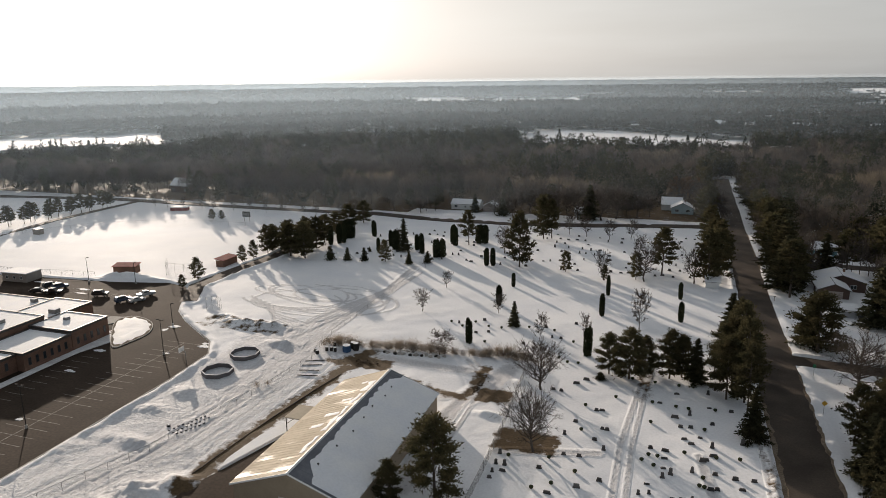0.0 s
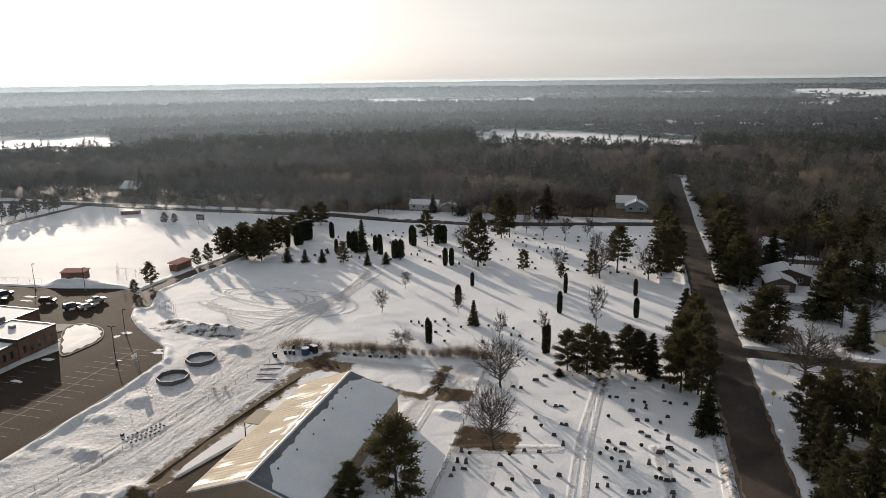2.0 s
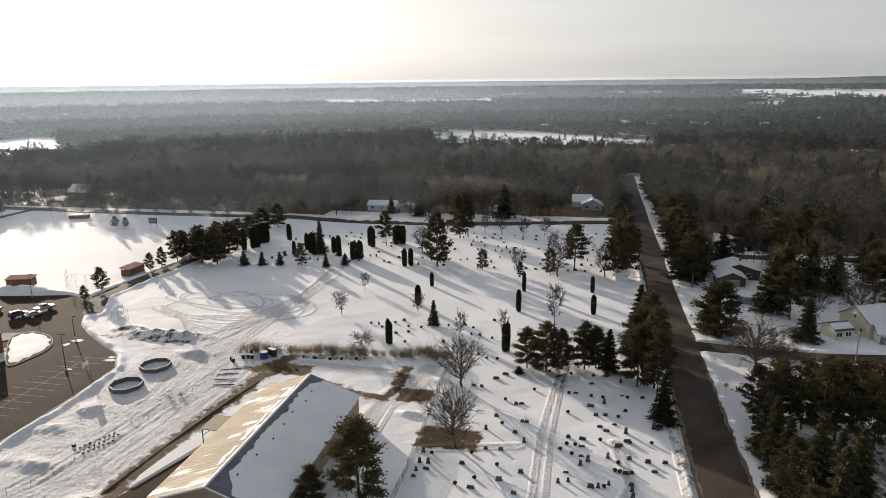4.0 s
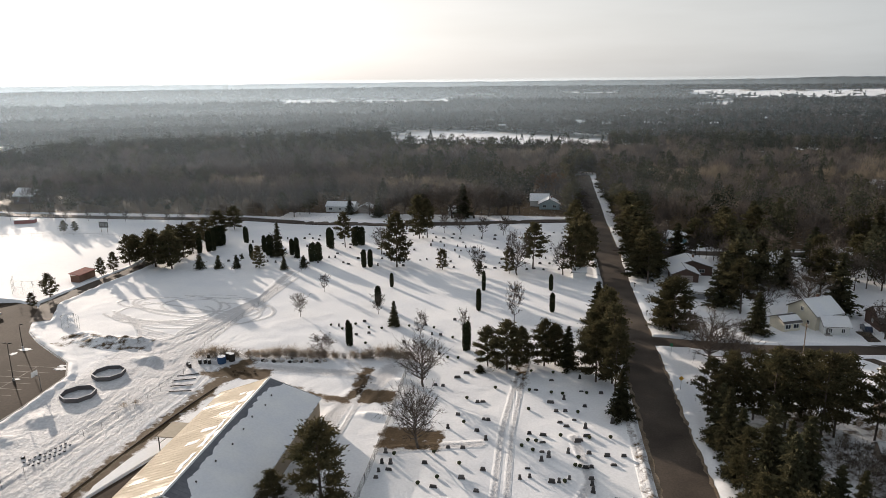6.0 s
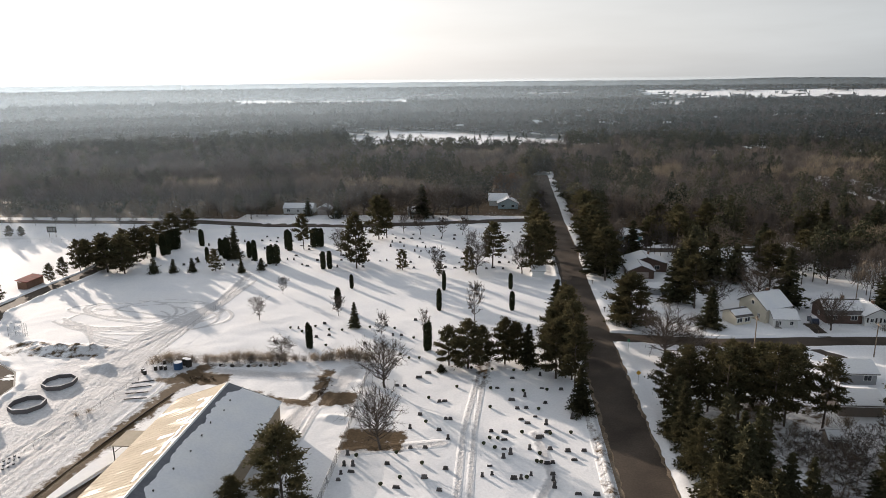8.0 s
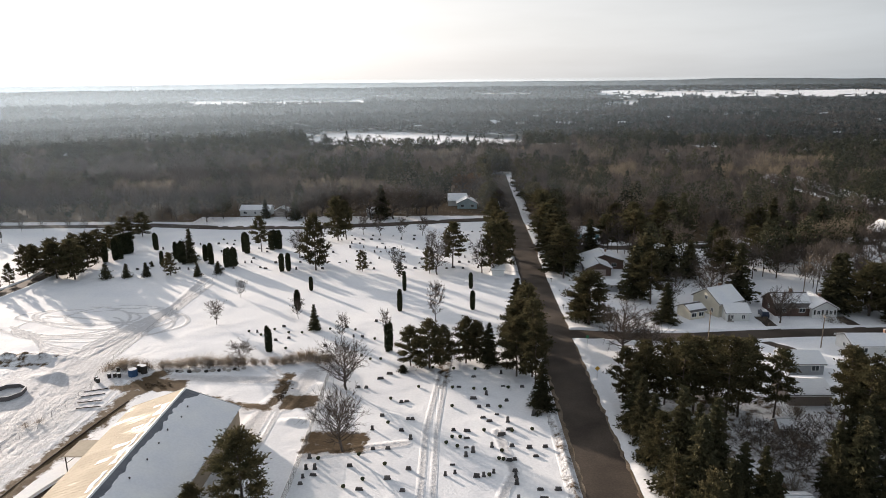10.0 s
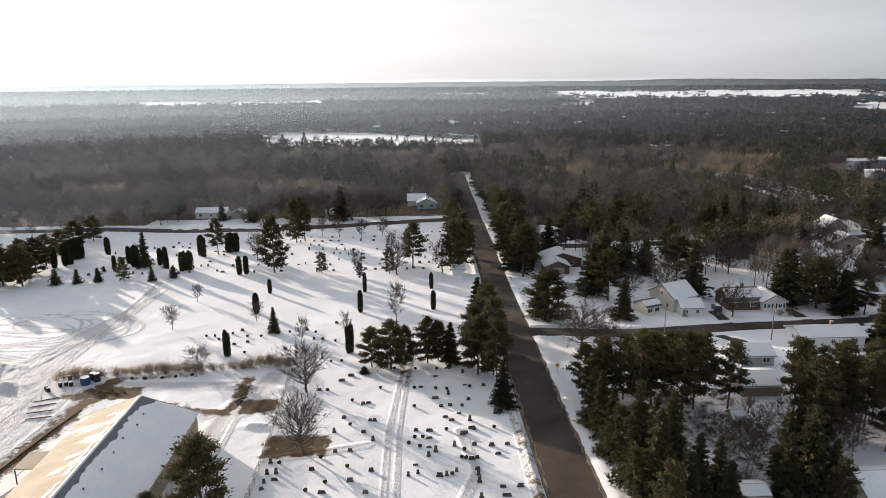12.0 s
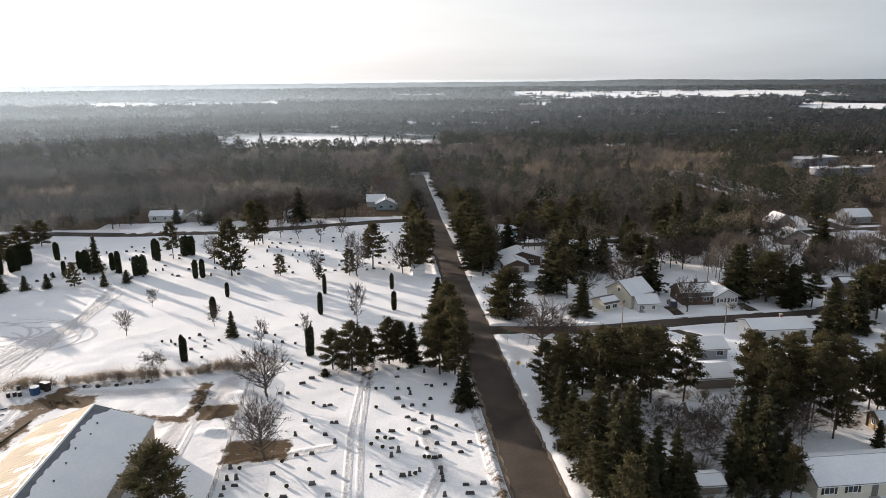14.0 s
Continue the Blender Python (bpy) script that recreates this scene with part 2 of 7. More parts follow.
def bulk(name, verts, faces_n, size):
    """A mesh from arrays: all faces have the same number of corners."""
    me = bpy.data.meshes.new(name)
    nv, nf = len(verts), len(faces_n)
    me.vertices.add(nv)
    me.vertices.foreach_set("co", np.asarray(verts, np.float32).ravel())
    me.loops.add(nf * size)
    me.loops.foreach_set("vertex_index", np.asarray(faces_n, np.int32).ravel())
    me.polygons.add(nf)
    me.polygons.foreach_set("loop_start", np.arange(0, nf * size, size, dtype=np.int32))
    me.update(calc_edges=True)
    return me


def add_box(bm, x0, x1, y0, y1, z0, z1, bevel=0.0):
    vs = [bm.verts.new((x, y, z)) for z in (z0, z1) for y in (y0, y1) for x in (x0, x1)]
    fs = [bm.faces.new([vs[i] for i in q]) for q in ((0, 2, 3, 1), (4, 5, 7, 6), (0, 1, 5, 4), (2, 6, 7, 3), (0, 4, 6, 2), (1, 3, 7, 5))]
    if bevel:
        es = {e for f in fs for e in f.edges}
        bmesh.ops.bevel(bm, geom=list(es), offset=bevel, segments=1, affect="EDGES")
    return vs


def box(x0, x1, y0, y1, z0, z1, bevel=0.0):
    bm = bmesh.new()
    add_box(bm, x0, x1, y0, y1, z0, z1, bevel)
    return bm


def add_tube(bm, a, b, r0, r1, n=6):
    a, b = Vector(a), Vector(b)
    q = (b - a).to_track_quat("Z", "Y")
    rings = []
    for c, r in ((a, r0), (b, r1)):
        rings.append([bm.verts.new(c + q @ Vector((r * math.cos(k * math.tau / n), r * math.sin(k * math.tau / n), 0))) for k in range(n)])
    for k in range(n):
        bm.faces.new((rings[0][k], rings[0][(k + 1) % n], rings[1][(k + 1) % n], rings[1][k]))
    bm.faces.new(rings[1])
    bm.faces.new(rings[0][::-1])


def tube(a, b, r0, r1=None, n=8):
    bm = bmesh.new()
    add_tube(bm, a, b, r0, r0 if r1 is None else r1, n)
    return bm


def prism(outline, z0, z1, bevel=0.0):
    """A slab over a closed outline of (x, y)."""
    bm = bmesh.new()
    lo, hi = [bm.verts.new((x, y, z0)) for x, y in outline], [bm.verts.new((x, y, z1)) for x, y in outline]
    n = len(outline)
    bm.faces.new(hi)
    bm.faces.new(lo[::-1])
    for k in range(n):
        bm.faces.new((lo[k], lo[(k + 1) % n], hi[(k + 1) % n], hi[k]))
    bmesh.ops.recalc_face_normals(bm, faces=bm.faces[:])
    if bevel:
        bmesh.ops.bevel(bm, geom=[e for e in bm.edges if all(v in hi for v in e.verts)], offset=bevel, segments=2, affect="EDGES")
    return bm


def ribbon(points, half, z, wobble=0.0, step=4.0, seed=0):
    """A flat strip of that half width along a line of (x, y), with an uneven edge."""
    rng = np.random.RandomState(seed)
    pts = [Vector((x, y, 0)) for x, y in points]
    line = []
    for a, b in zip(pts, pts[1:]):
        k = max(1, int((b - a).length / step))
        line += [a.lerp(b, i / k) for i in range(k)]
    line.append(pts[-1])
    bm = bmesh.new()
    prev = None
    for i, c in enumerate(line):
        d = (line[min(i + 1, len(line) - 1)] - line[max(i - 1, 0)]).normalized()
        nrm = Vector((-d.y, d.x, 0))
        row = []
        for s in (1, -1):
            h = half + wobble * rng.uniform(-1, 1)
            row += [bm.verts.new(c + nrm * s * h + Vector((0, 0, z)))]
        row += [bm.verts.new(row[0].co + nrm * 0.15 - Vector((0, 0, z + 0.1))), bm.verts.new(row[1].co - nrm * 0.15 - Vector((0, 0, z + 0.1)))]
        if prev:
            bm.faces.new((prev[0], prev[1], row[1], row[0]))
            bm.faces.new((prev[2], prev[0], row[0], row[2]))
            bm.faces.new((prev[1], prev[3], row[3], row[1]))
        prev = row
    return bm


def seg_dist(px, py, pts):
    """Distance of grid points from a line of points."""
    best = np.full(px.shape, 1e9)
    for (ax, ay), (bx, by) in zip(pts, pts[1:]):
        dx, dy = bx - ax, by - ay
        t = np.clip(((px - ax) * dx + (py - ay) * dy) / (dx * dx + dy * dy), 0, 1)
        best = np.minimum(best, np.hypot(px - ax - t * dx, py - ay - t * dy))
    return best


def rect_dist(px, py, x0, x1, y0, y1):
    """Negative inside the rectangle, else the distance from it."""
    dx, dy = np.maximum(x0 - px, px - x1), np.maximum(y0 - py, py - y1)
    return np.where((dx < 0) & (dy < 0), np.maximum(dx, dy), np.hypot(np.maximum(dx, 0), np.maximum(dy, 0)))


NOISE_TABLES = {}


def smooth_noise(x, y, size, seed):
    """Value noise in about -1 to 1 over arrays."""
    if seed not in NOISE_TABLES:
        NOISE_TABLES[seed] = np.random.RandomState(seed).uniform(-1, 1, (256, 256))
    tab = NOISE_TABLES[seed]
    u, v = x / size + 1000.37, y / size + 1000.73
    i, j = np.floor(u).astype(int), np.floor(v).astype(int)
    f, g = u - i, v - j
    f, g = f * f * (3 - 2 * f), g * g * (3 - 2 * g)
    a = tab[i % 256, j % 256] * (1 - f) + tab[(i + 1) % 256, j % 256] * f
    b = tab[i % 256, (j + 1) % 256] * (1 - f) + tab[(i + 1) % 256, (j + 1) % 256] * f
    return a * (1 - g) + b * g
# ---- the land ----
MAIN_ROAD = [(23.0, -120), (23.0, 110), (23.5, 160), (24.2, 240), (24.9, 290), (25.7, 360), (27.3, 436), (27.6, 446)]
FAR_ROAD = [(-420, 274), (-354, 279), (-285, 288), (-200, 285), (-160, 285.5), (-134, 288), (-100, 281.5), (-65, 281.8), (-30, 287), (0, 294.5), (23, 298)]
FIELD_ROAD = [(-129, 152), (-137, 166), (-136.2, 186), (-133.8, 205), (-135.5, 235), (-135.8, 262), (-133, 287)]
CROSS_STREET = [(24, 156.5), (52, 153.4), (83, 156.5), (110, 157.5), (139, 166), (200, 178), (330, 196)]
WEST_LANE = [(-262, 196), (-268, 232), (-268, 286)]
BACK_STREET = [(27, 247), (60, 243), (110, 246), (180, 250), (330, 262)]
EAST_STREET = [(186, 210), (190, 262), (196, 420)]
ROADS = [(MAIN_ROAD, 4.2), (FAR_ROAD, 3.0), (FIELD_ROAD, 2.4), (CROSS_STREET, 2.7), (WEST_LANE, 1.6), (BACK_STREET, 2.6), (EAST_STREET, 3.0)]
LOT_EDGE = [(-97.8, 30), (-97.8, 107), (-98.9, 121), (-103.5, 127.5), (-109.7, 131.6), (-119, 138), (-126, 144), (-130, 150), (-134, 158), (-139, 163.5), (-147, 165.5), (-164.8, 161.5), (-208, 157.5), (-236, 156), (-236, 30)]


def inside(px, py, outline):
    hit = np.zeros(px.shape, bool)
    for (ax, ay), (bx, by) in zip(outline, outline[1:] + outline[:1]):
        if ay != by:
            hit ^= ((ay > py) != (by > py)) & (px < (bx - ax) * (py - ay) / (by - ay) + ax)
    return hit


def road_gap(px, py):
    """Distance from the nearest paved edge; negative on the paving."""
    d = np.full(px.shape, 1e9)
    for line, half in ROADS:
        d = np.minimum(d, seg_dist(px, py, line) - half)
    e = seg_dist(px, py, LOT_EDGE + LOT_EDGE[:1])
    return np.minimum(d, np.where(inside(px, py, LOT_EDGE), -e, e))


def far_rise(px, py):
    r = np.hypot(px, py)
    return 42.0 * np.clip((r - 1500) / 3200, 0, 1) ** 1.5


BARE_STRIPS = [([(-68.2, 74), (-68.2, 86), (-67.4, 94), (-67.4, 101), (-66.4, 108.5), (-65.2, 116), (-65.0, 121), (-64.6, 128.6), (-63.2, 133)], 1.7), ([(-52, 122.5), (-42, 118.5), (-36, 117)], 0.8),
               ([(-35.6, 132), (-35.4, 119)], 1.0), ([(17.5, 62), (17.5, 126)], 0.14), ([(-70, 126), (-60, 126)], 0.9), ([(-3.9, 127), (-3.0, 140)], 0.2), ([(-2.7, 127), (-1.7, 140)], 0.15), ([(-64, 72), (-62.5, 78)], 2.2), ([(-58, 68), (-64, 70)], 1.5)]
BARE_RECTS = [(-33.6, -27.6, 117.4, 122.3), (-25.8, -16.5, 101.6, 107.0), (-67, -56, 124.5, 128.8)]
TRACKS = [([(-5.6, 70), (-5.6, 108), (-3.5, 134), (-1.6, 150)], 0.26), ([(-3.6, 70), (-3.7, 108), (-2.3, 134), (-0.6, 150)], 0.22),
          ([(-80, 205), (-78, 164), (-81, 150), (-84, 137), (-80, 118), (-77, 96), (-84, 68)], 0.7), ([(-83, 160), (-88, 140), (-86, 128), (-82, 108)], 0.6),
          ([(-9, 104), (-25, 100)], 0.5), ([(-31, 134), (-36, 118), (-38, 100), (-36, 85)], 0.9), ([(-40, 117), (-33, 117), (-30, 133)], 0.8),
          ([(7, 108), (9, 95), (5, 84), (8, 72)], 0.4), ([(16.9, 68), (16.7, 128)], 0.2), ([(17.9, 68), (18.0, 128)], 0.2), ([(-72, 131), (-50, 130), (-32, 129)], 0.9)]
for k in range(6):
    o = (-3.6, -1.9, -0.4, 1.3, 2.6, 4.3)[k]
    TRACKS.append(([(-86.5 + o, 66), (-81.7 + o, 82.5), (-81.0 + o, 91), (-79.8 + o, 102.6), (-77.5 + o * 0.9, 116.9), (-77.5 + o * 0.5, 128.8)] + [(-77.8 + o * 0.5, 150), (-77 + o * 0.6, 190)] * (k < 2), 0.2))
for o in (-0.9, 0.9):
    TRACKS.append(([(-35.4 + o, 92), (-34.7 + o, 105), (-34.5 + o, 117), (-36.0 + o, 130), (-40 + o, 135)], 0.24))
    TRACKS.append(([(-70.5 + o, 74), (-71 + o, 95), (-69.5 + o, 110), (-68.5 + o, 124), (-72 + o, 131)], 0.22))
for k in range(9):
    TRACKS.append(([(-86 + k * 1.25, 66), (-83 + k * 1.2 + 0.8 * math.sin(k * 2.0), 95), (-81 + k * 1.1, 112 + k), (-84 + 0.9 * k, 131), (-88 + 1.3 * k, 148), (-80 + 0.6 * k, 175 + 3 * k)], 0.22))
for k in range(5):
    TRACKS.append(([(-112 + k * 2.2, 160 - k), (-100 + k, 150 - k * 1.5), (-88, 146 - k * 1.3), (-79, 150 + k * 2)], 0.22))
rng = np.random.RandomState(14)
for k in range(12):
    ox, oy, rx, ry = -97 + rng.uniform(-6, 8), 166 + rng.uniform(-5, 6), rng.uniform(9, 24), rng.uniform(6, 13)
    a0, span, tip = rng.uniform(0, math.tau), rng.uniform(2.4, 5.2), rng.uniform(-0.3, 0.3)
    loop = []
    for i in range(22):
        a = a0 + span * i / 21
        u, v = rx * math.cos(a), ry * math.sin(a)
        loop.append((ox + u * math.cos(tip) - v * math.sin(tip), oy + u * math.sin(tip) + v * math.cos(tip)))
    TRACKS.append((loop, rng.uniform(0.18, 0.3)))
MOUNDS = [(-162, 166, 7, 3.0, 2.2), (-152, 165, 6, 2.6, 1.9), (-168, 164, 4, 2.2, 1.3), (-74, 71, 4.5, 3.5, 1.6), (-78, 66, 4, 3, 1.3), (-70, 76, 3, 2.4, 0.9),
          (-104, 140, 6, 2.2, 1.0), (-95, 141, 7, 2.0, 1.1), (-86, 131, 4, 1.6, 0.8), (-110, 143, 4, 1.8, 0.8), (-91, 103, 3, 2.5, 0.7), (-92, 95, 4, 2, 0.6),
          (-30, 111.5, 2.6, 1.0, 0.7), (-87, 84, 6, 2, 0.6), (-28, 127, 3, 2, 0.3), (-36, 128.5, 3, 1, 0.6), (-96, 78, 3, 6, 0.5), (-127, 129.5, 3.5, 4, 0.5), (-131, 127, 2, 3, 0.4)]


def land_height(px, py):
    gap = road_gap(px, py)
    free = np.clip(gap / 3.0, 0, 1)
    z = 0.10 * smooth_noise(px, py, 9.0, 1) + 0.05 * smooth_noise(px, py, 2.7, 2) + 0.25 * smooth_noise(px, py, 45.0, 3)
    rough = 0.45 * np.exp(-(np.maximum(rect_dist(px, py, -72, -24, 62, 134), 0) / 3) ** 2)
    rough = np.maximum(rough, np.exp(-(np.maximum(rect_dist(px, py, -96, -72, 60, 145), 0) / 4) ** 2))
    z = z + rough * (0.05 * smooth_noise(px, py * 0.5, 3.6, 4) + 0.05 * smooth_noise(px, py * 0.6, 1.7, 5) + 0.055 * smooth_noise(px, py, 0.8, 9))
    for mx, my, ax, ay, h in MOUNDS:
        q = ((px - mx) / ax) ** 2 + ((py - my) / ay) ** 2
        z = z + np.where(q < 6, h * np.exp(-q * 1.3) * (1 + 0.45 * smooth_noise(px, py, 1.9, 6) + 0.3 * smooth_noise(px, py, 0.8, 8)), 0)
    berm = 0.42 * np.exp(-((gap - 1.1) / 0.8) ** 2) * (1 + 0.6 * smooth_noise(px, py, 2.2, 7))
    near = np.clip((420 - np.hypot(px, py)) / 60, 0, 1) * np.clip((475 - py) / 15, 0, 1)
    flat = np.exp(-(np.maximum(rect_dist(px, py, -59, -38, 72, 111), 0) / 2.5) ** 2)
    z = z * free * (1 - flat) + berm * near * (gap > 0.1)
    for line, half in TRACKS:
        u = (seg_dist(px, py, line) / (half * 1.3)) ** 2
        z = z - 0.075 * (1 - 0.9 * u) * np.exp(-np.minimum(u, 50)) * free
    return np.where(gap < 0.3, -0.06, z - 0.05 * (1 - free)) + far_rise(px, py)


def axis(lo, hi, step, end):
    core = list(np.arange(lo, hi + 0.01, step))
    up, down, s = [], [], step
    a, b = hi, lo
    while a < end or b > -end:
        s *= 1.085
        if a < end:
            a += s
            up.append(a)
        if b > -end:
            b -= s
            down.append(b)
    return np.array(down[::-1] + core + up)


gx, gy = axis(-138.0, 19.0, 0.4, 5200), axis(66.0, 168.0, 0.4, 5200)
GX, GY = np.meshgrid(gx, gy)
GZ = land_height(GX, GY)
nx, ny = len(gx), len(gy)
idx = np.arange(nx * ny).reshape(ny, nx)
quads = np.stack([idx[:-1, :-1], idx[:-1, 1:], idx[1:, 1:], idx[1:, :-1]], -1).reshape(-1, 4)
gm = bulk("ground", np.stack([GX, GY, GZ], -1).reshape(-1, 3), quads, 4)
gm.shade_smooth()
bare, track = np.full(GX.shape, -1.0), np.full(GX.shape, -1.0)
for line, half in BARE_STRIPS:
    bare = np.maximum(bare, 0.52 - 0.14 * np.maximum(seg_dist(GX, GY, line) - half, -half * 0.8))
for r in BARE_RECTS:
    bare = np.maximum(bare, 0.63 - 0.2 * np.maximum(rect_dist(GX, GY, *r), -0.3))
gap = road_gap(GX, GY)
bare = np.maximum(bare, np.where((GX < 27) & (GX > 10) & (GY < 300), 0.50 - 0.3 * np.abs(gap - 0.5), -1))
bare = np.maximum(bare, np.where((GX < -90) & (GX > -115) & (GY > 136) & (GY < 143), 0.47, -1))
for line, half in TRACKS:
    track = np.maximum(track, 0.72 - 0.35 * np.maximum(seg_dist(GX, GY, line) - half, 0) / half)
track = np.maximum(track, 0.10 - 0.3 * np.maximum(seg_dist(GX, GY, [(-4.4, 70), (-4.5, 108), (-2.9, 134), (-1.1, 150)]) - 0.6, 0))
track = np.maximum(track, 0.55 - 0.1 * np.maximum(rect_dist(GX, GY, -95, -72, 60, 140), 0))
rad = np.hypot(GX, GY)
# woods floor: leaf litter, coloured dark also for the shade under the crowns
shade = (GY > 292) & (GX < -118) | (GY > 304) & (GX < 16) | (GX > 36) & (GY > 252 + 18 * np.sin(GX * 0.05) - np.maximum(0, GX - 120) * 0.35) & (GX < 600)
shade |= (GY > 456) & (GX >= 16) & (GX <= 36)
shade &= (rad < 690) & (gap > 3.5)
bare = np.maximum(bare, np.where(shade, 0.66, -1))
# grove floors: litter plus the pines' shade, put into the same dark layer
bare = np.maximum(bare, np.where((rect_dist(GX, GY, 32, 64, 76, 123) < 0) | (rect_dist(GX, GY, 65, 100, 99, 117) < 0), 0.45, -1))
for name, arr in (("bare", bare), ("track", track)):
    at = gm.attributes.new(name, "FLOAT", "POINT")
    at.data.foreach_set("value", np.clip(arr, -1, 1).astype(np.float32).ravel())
tagged(part("ground", gm, SNOW_GROUND), "snow covered ground with turf patches, darkened woods floor and vehicle tracks", "ground", kind="structure")


def surface_z(x, y):
    return float(land_height(np.array([x], float), np.array([y], float))[0])


for name, line, half, z, label in (("road_main", MAIN_ROAD, 4.2, 0.03, "straight brown grey asphalt road between the cemetery and houses"),
                                   ("road_far", FAR_ROAD, 3.0, 0.22, "dark asphalt road along the edge of the woods"),
                                   ("road_field", FIELD_ROAD, 2.4, 0.015, "narrow asphalt lane past the ball field"),
                                   ("road_cross", CROSS_STREET, 2.7, 0.02, "residential side street with snowy edges"),
                                   ("road_west", WEST_LANE, 1.6, 0.18, "narrow lane beside a row of pines"),
                                   ("road_back", BACK_STREET, 2.6, 0.2, "residential back street between snowy lots"),
                                   ("road_east", EAST_STREET, 3.0, 0.16, "residential street among the far houses")):
    tagged(part(name, ribbon(line, half, z, 0.25, 3.0, len(name)), ASPHALT), label, "road", kind="structure")
for line, half in (([(78.2, 158.5), (78.6, 168)], 1.5), ([(99.5, 159), (98.5, 168)], 1.3), ([(72, 151), (79.5, 141), (80, 133)], 1.2), ([(27, 197), (34, 195.5), (40, 198)], 1.4), ([(44, 244), (44.2, 224)], 1.6), ([(49, 247), (50, 254)], 2.2)):
    tagged(part("driveway", ribbon(line, half, 0.06, 0.3, 1.5, int(half * 10)), ASPHALT), "half cleared asphalt driveway", "driveway", kind="structure")
GRIT = mat("road_grit", (0.15, 0.115, 0.08), (0.23, 0.185, 0.14), 0.3, 0.9, 3.0, 0.3, 0.3, 0.03, spec=0.1)
for line, half, label in (([(18.7, 40), (18.7, 100), (19.0, 132)], 0.55, "tan sanded road shoulder beside the cemetery"), ([(27.1, 40), (27.2, 110), (27.5, 148)], 0.25, "thin tan sanded edge of the road"), ([(28.1, 160), (28.6, 240), (29.2, 292)], 0.3, "thin tan sanded edge of the road")):
    tagged(part("road_shoulder", ribbon(line, half, 0.045, 0.3, 1.2, int(half * 100)), GRIT), label, "road shoulder", kind="structure")
bm = prism(LOT_EDGE, -0.1, 0.008)
tagged(part("parking_lot", bm, LOT), "worn brown asphalt parking lot beside the school", "parking lot", kind="structure")

# ---- distant country: woods to the horizon, frozen lakes and fields left open ----
OPEN = [(41.0, 62.0, 715, 935), (16.8, 21.3, 1790, 2180), (9.0, 15.5, 1830, 2100), (7.5, 9.9, 1790, 2150),
        (-15, -11.0, 2350, 2900), (-21.5, -14, 2130, 2850), (-33.5, -21, 2250, 2950), (-14.4, -12.2, 1560, 1900), (-48, -32.8, 1400, 1850), (-6, -2, 2500, 2720), (4, 6.5, 2400, 2560)]


def open_amount(az, r):
    """Above zero on open snow."""
    best = np.full(az.shape, -9.0)
    for a0, a1, r0, r1 in OPEN:
        da = np.minimum(az - a0, a1 - az) / (0.25 * (a1 - a0))
        dr = np.minimum(r - r0, r1 - r) / (0.35 * (r1 - r0))
        best = np.maximum(best, np.minimum(da, dr))
    lake = np.minimum(np.minimum(az + 5.4, 12.6 - az), (843 - 9.5 * np.maximum(8.7 - az, 0) - 24 * np.maximum(az - 8.7, 0) - r) / 20)
    best = np.maximum(best, lake)
    return best + (0.25 + 0.7 * np.clip((r - 1500) / 500, 0, 1)) * smooth_noise(az * 40, r, 55.0, 21)


def far_woods():
    az = np.concatenate([np.arange(-50, 60, 0.28), np.arange(60, 310.1, 2.0)])
    rr = [676.0]
    while rr[-1] < 4950:
        rr.append(rr[-1] + max(5.0, (rr[-1] - 500) * 0.016))
    rr = np.array(rr)
    A, R = np.meshgrid(az, rr)
    X, Y = -np.sin(np.radians(A)) * R, np.cos(np.radians(A)) * R
    big = smooth_noise(X, Y, 120, 31)
    rng = np.random.RandomState(5)
    Z = 6.0 + 2.0 * big + 2.0 * smooth_noise(X, Y, 14, 32) + rng.uniform(-1.5, 1.5, X.shape) * np.clip(2600 / R, 0.4, 1.0) + far_rise(X, Y)
    Z = Z + 9 * np.exp(-((A + 22) / 5) ** 2) * np.clip((R - 4300) / 500, 0, 1)
    op = open_amount(A, R)
    Z[0] = -1
    i = np.arange(A.size).reshape(A.shape)
    q = np.stack([i[:-1, :-1], i[1:, :-1], i[1:, 1:], i[:-1, 1:]], -1)
    keep = (op[:-1, :-1] < 0) & (op[1:, 1:] < 0) & ((R[:-1, :-1] > 1500) | (smooth_noise(X, Y, 16, 33)[:-1, :-1] + 0.5 * smooth_noise(X, Y, 150, 34)[:-1, :-1] > -0.68))
    return bulk("far_woods", np.stack([X, Y, Z], -1).reshape(-1, 3), q[keep], 4)


FAR_WOODS = mat("far_woods", (0.018, 0.022, 0.019), (0.036, 0.034, 0.031), 0.016, 0.95, 0.10, 0.25, 0.6, 4.0, spec=0.0)
tagged(part("far_woods", far_woods(), FAR_WOODS), "wide winter woods stretching to the horizon", "woods", kind="stuff")


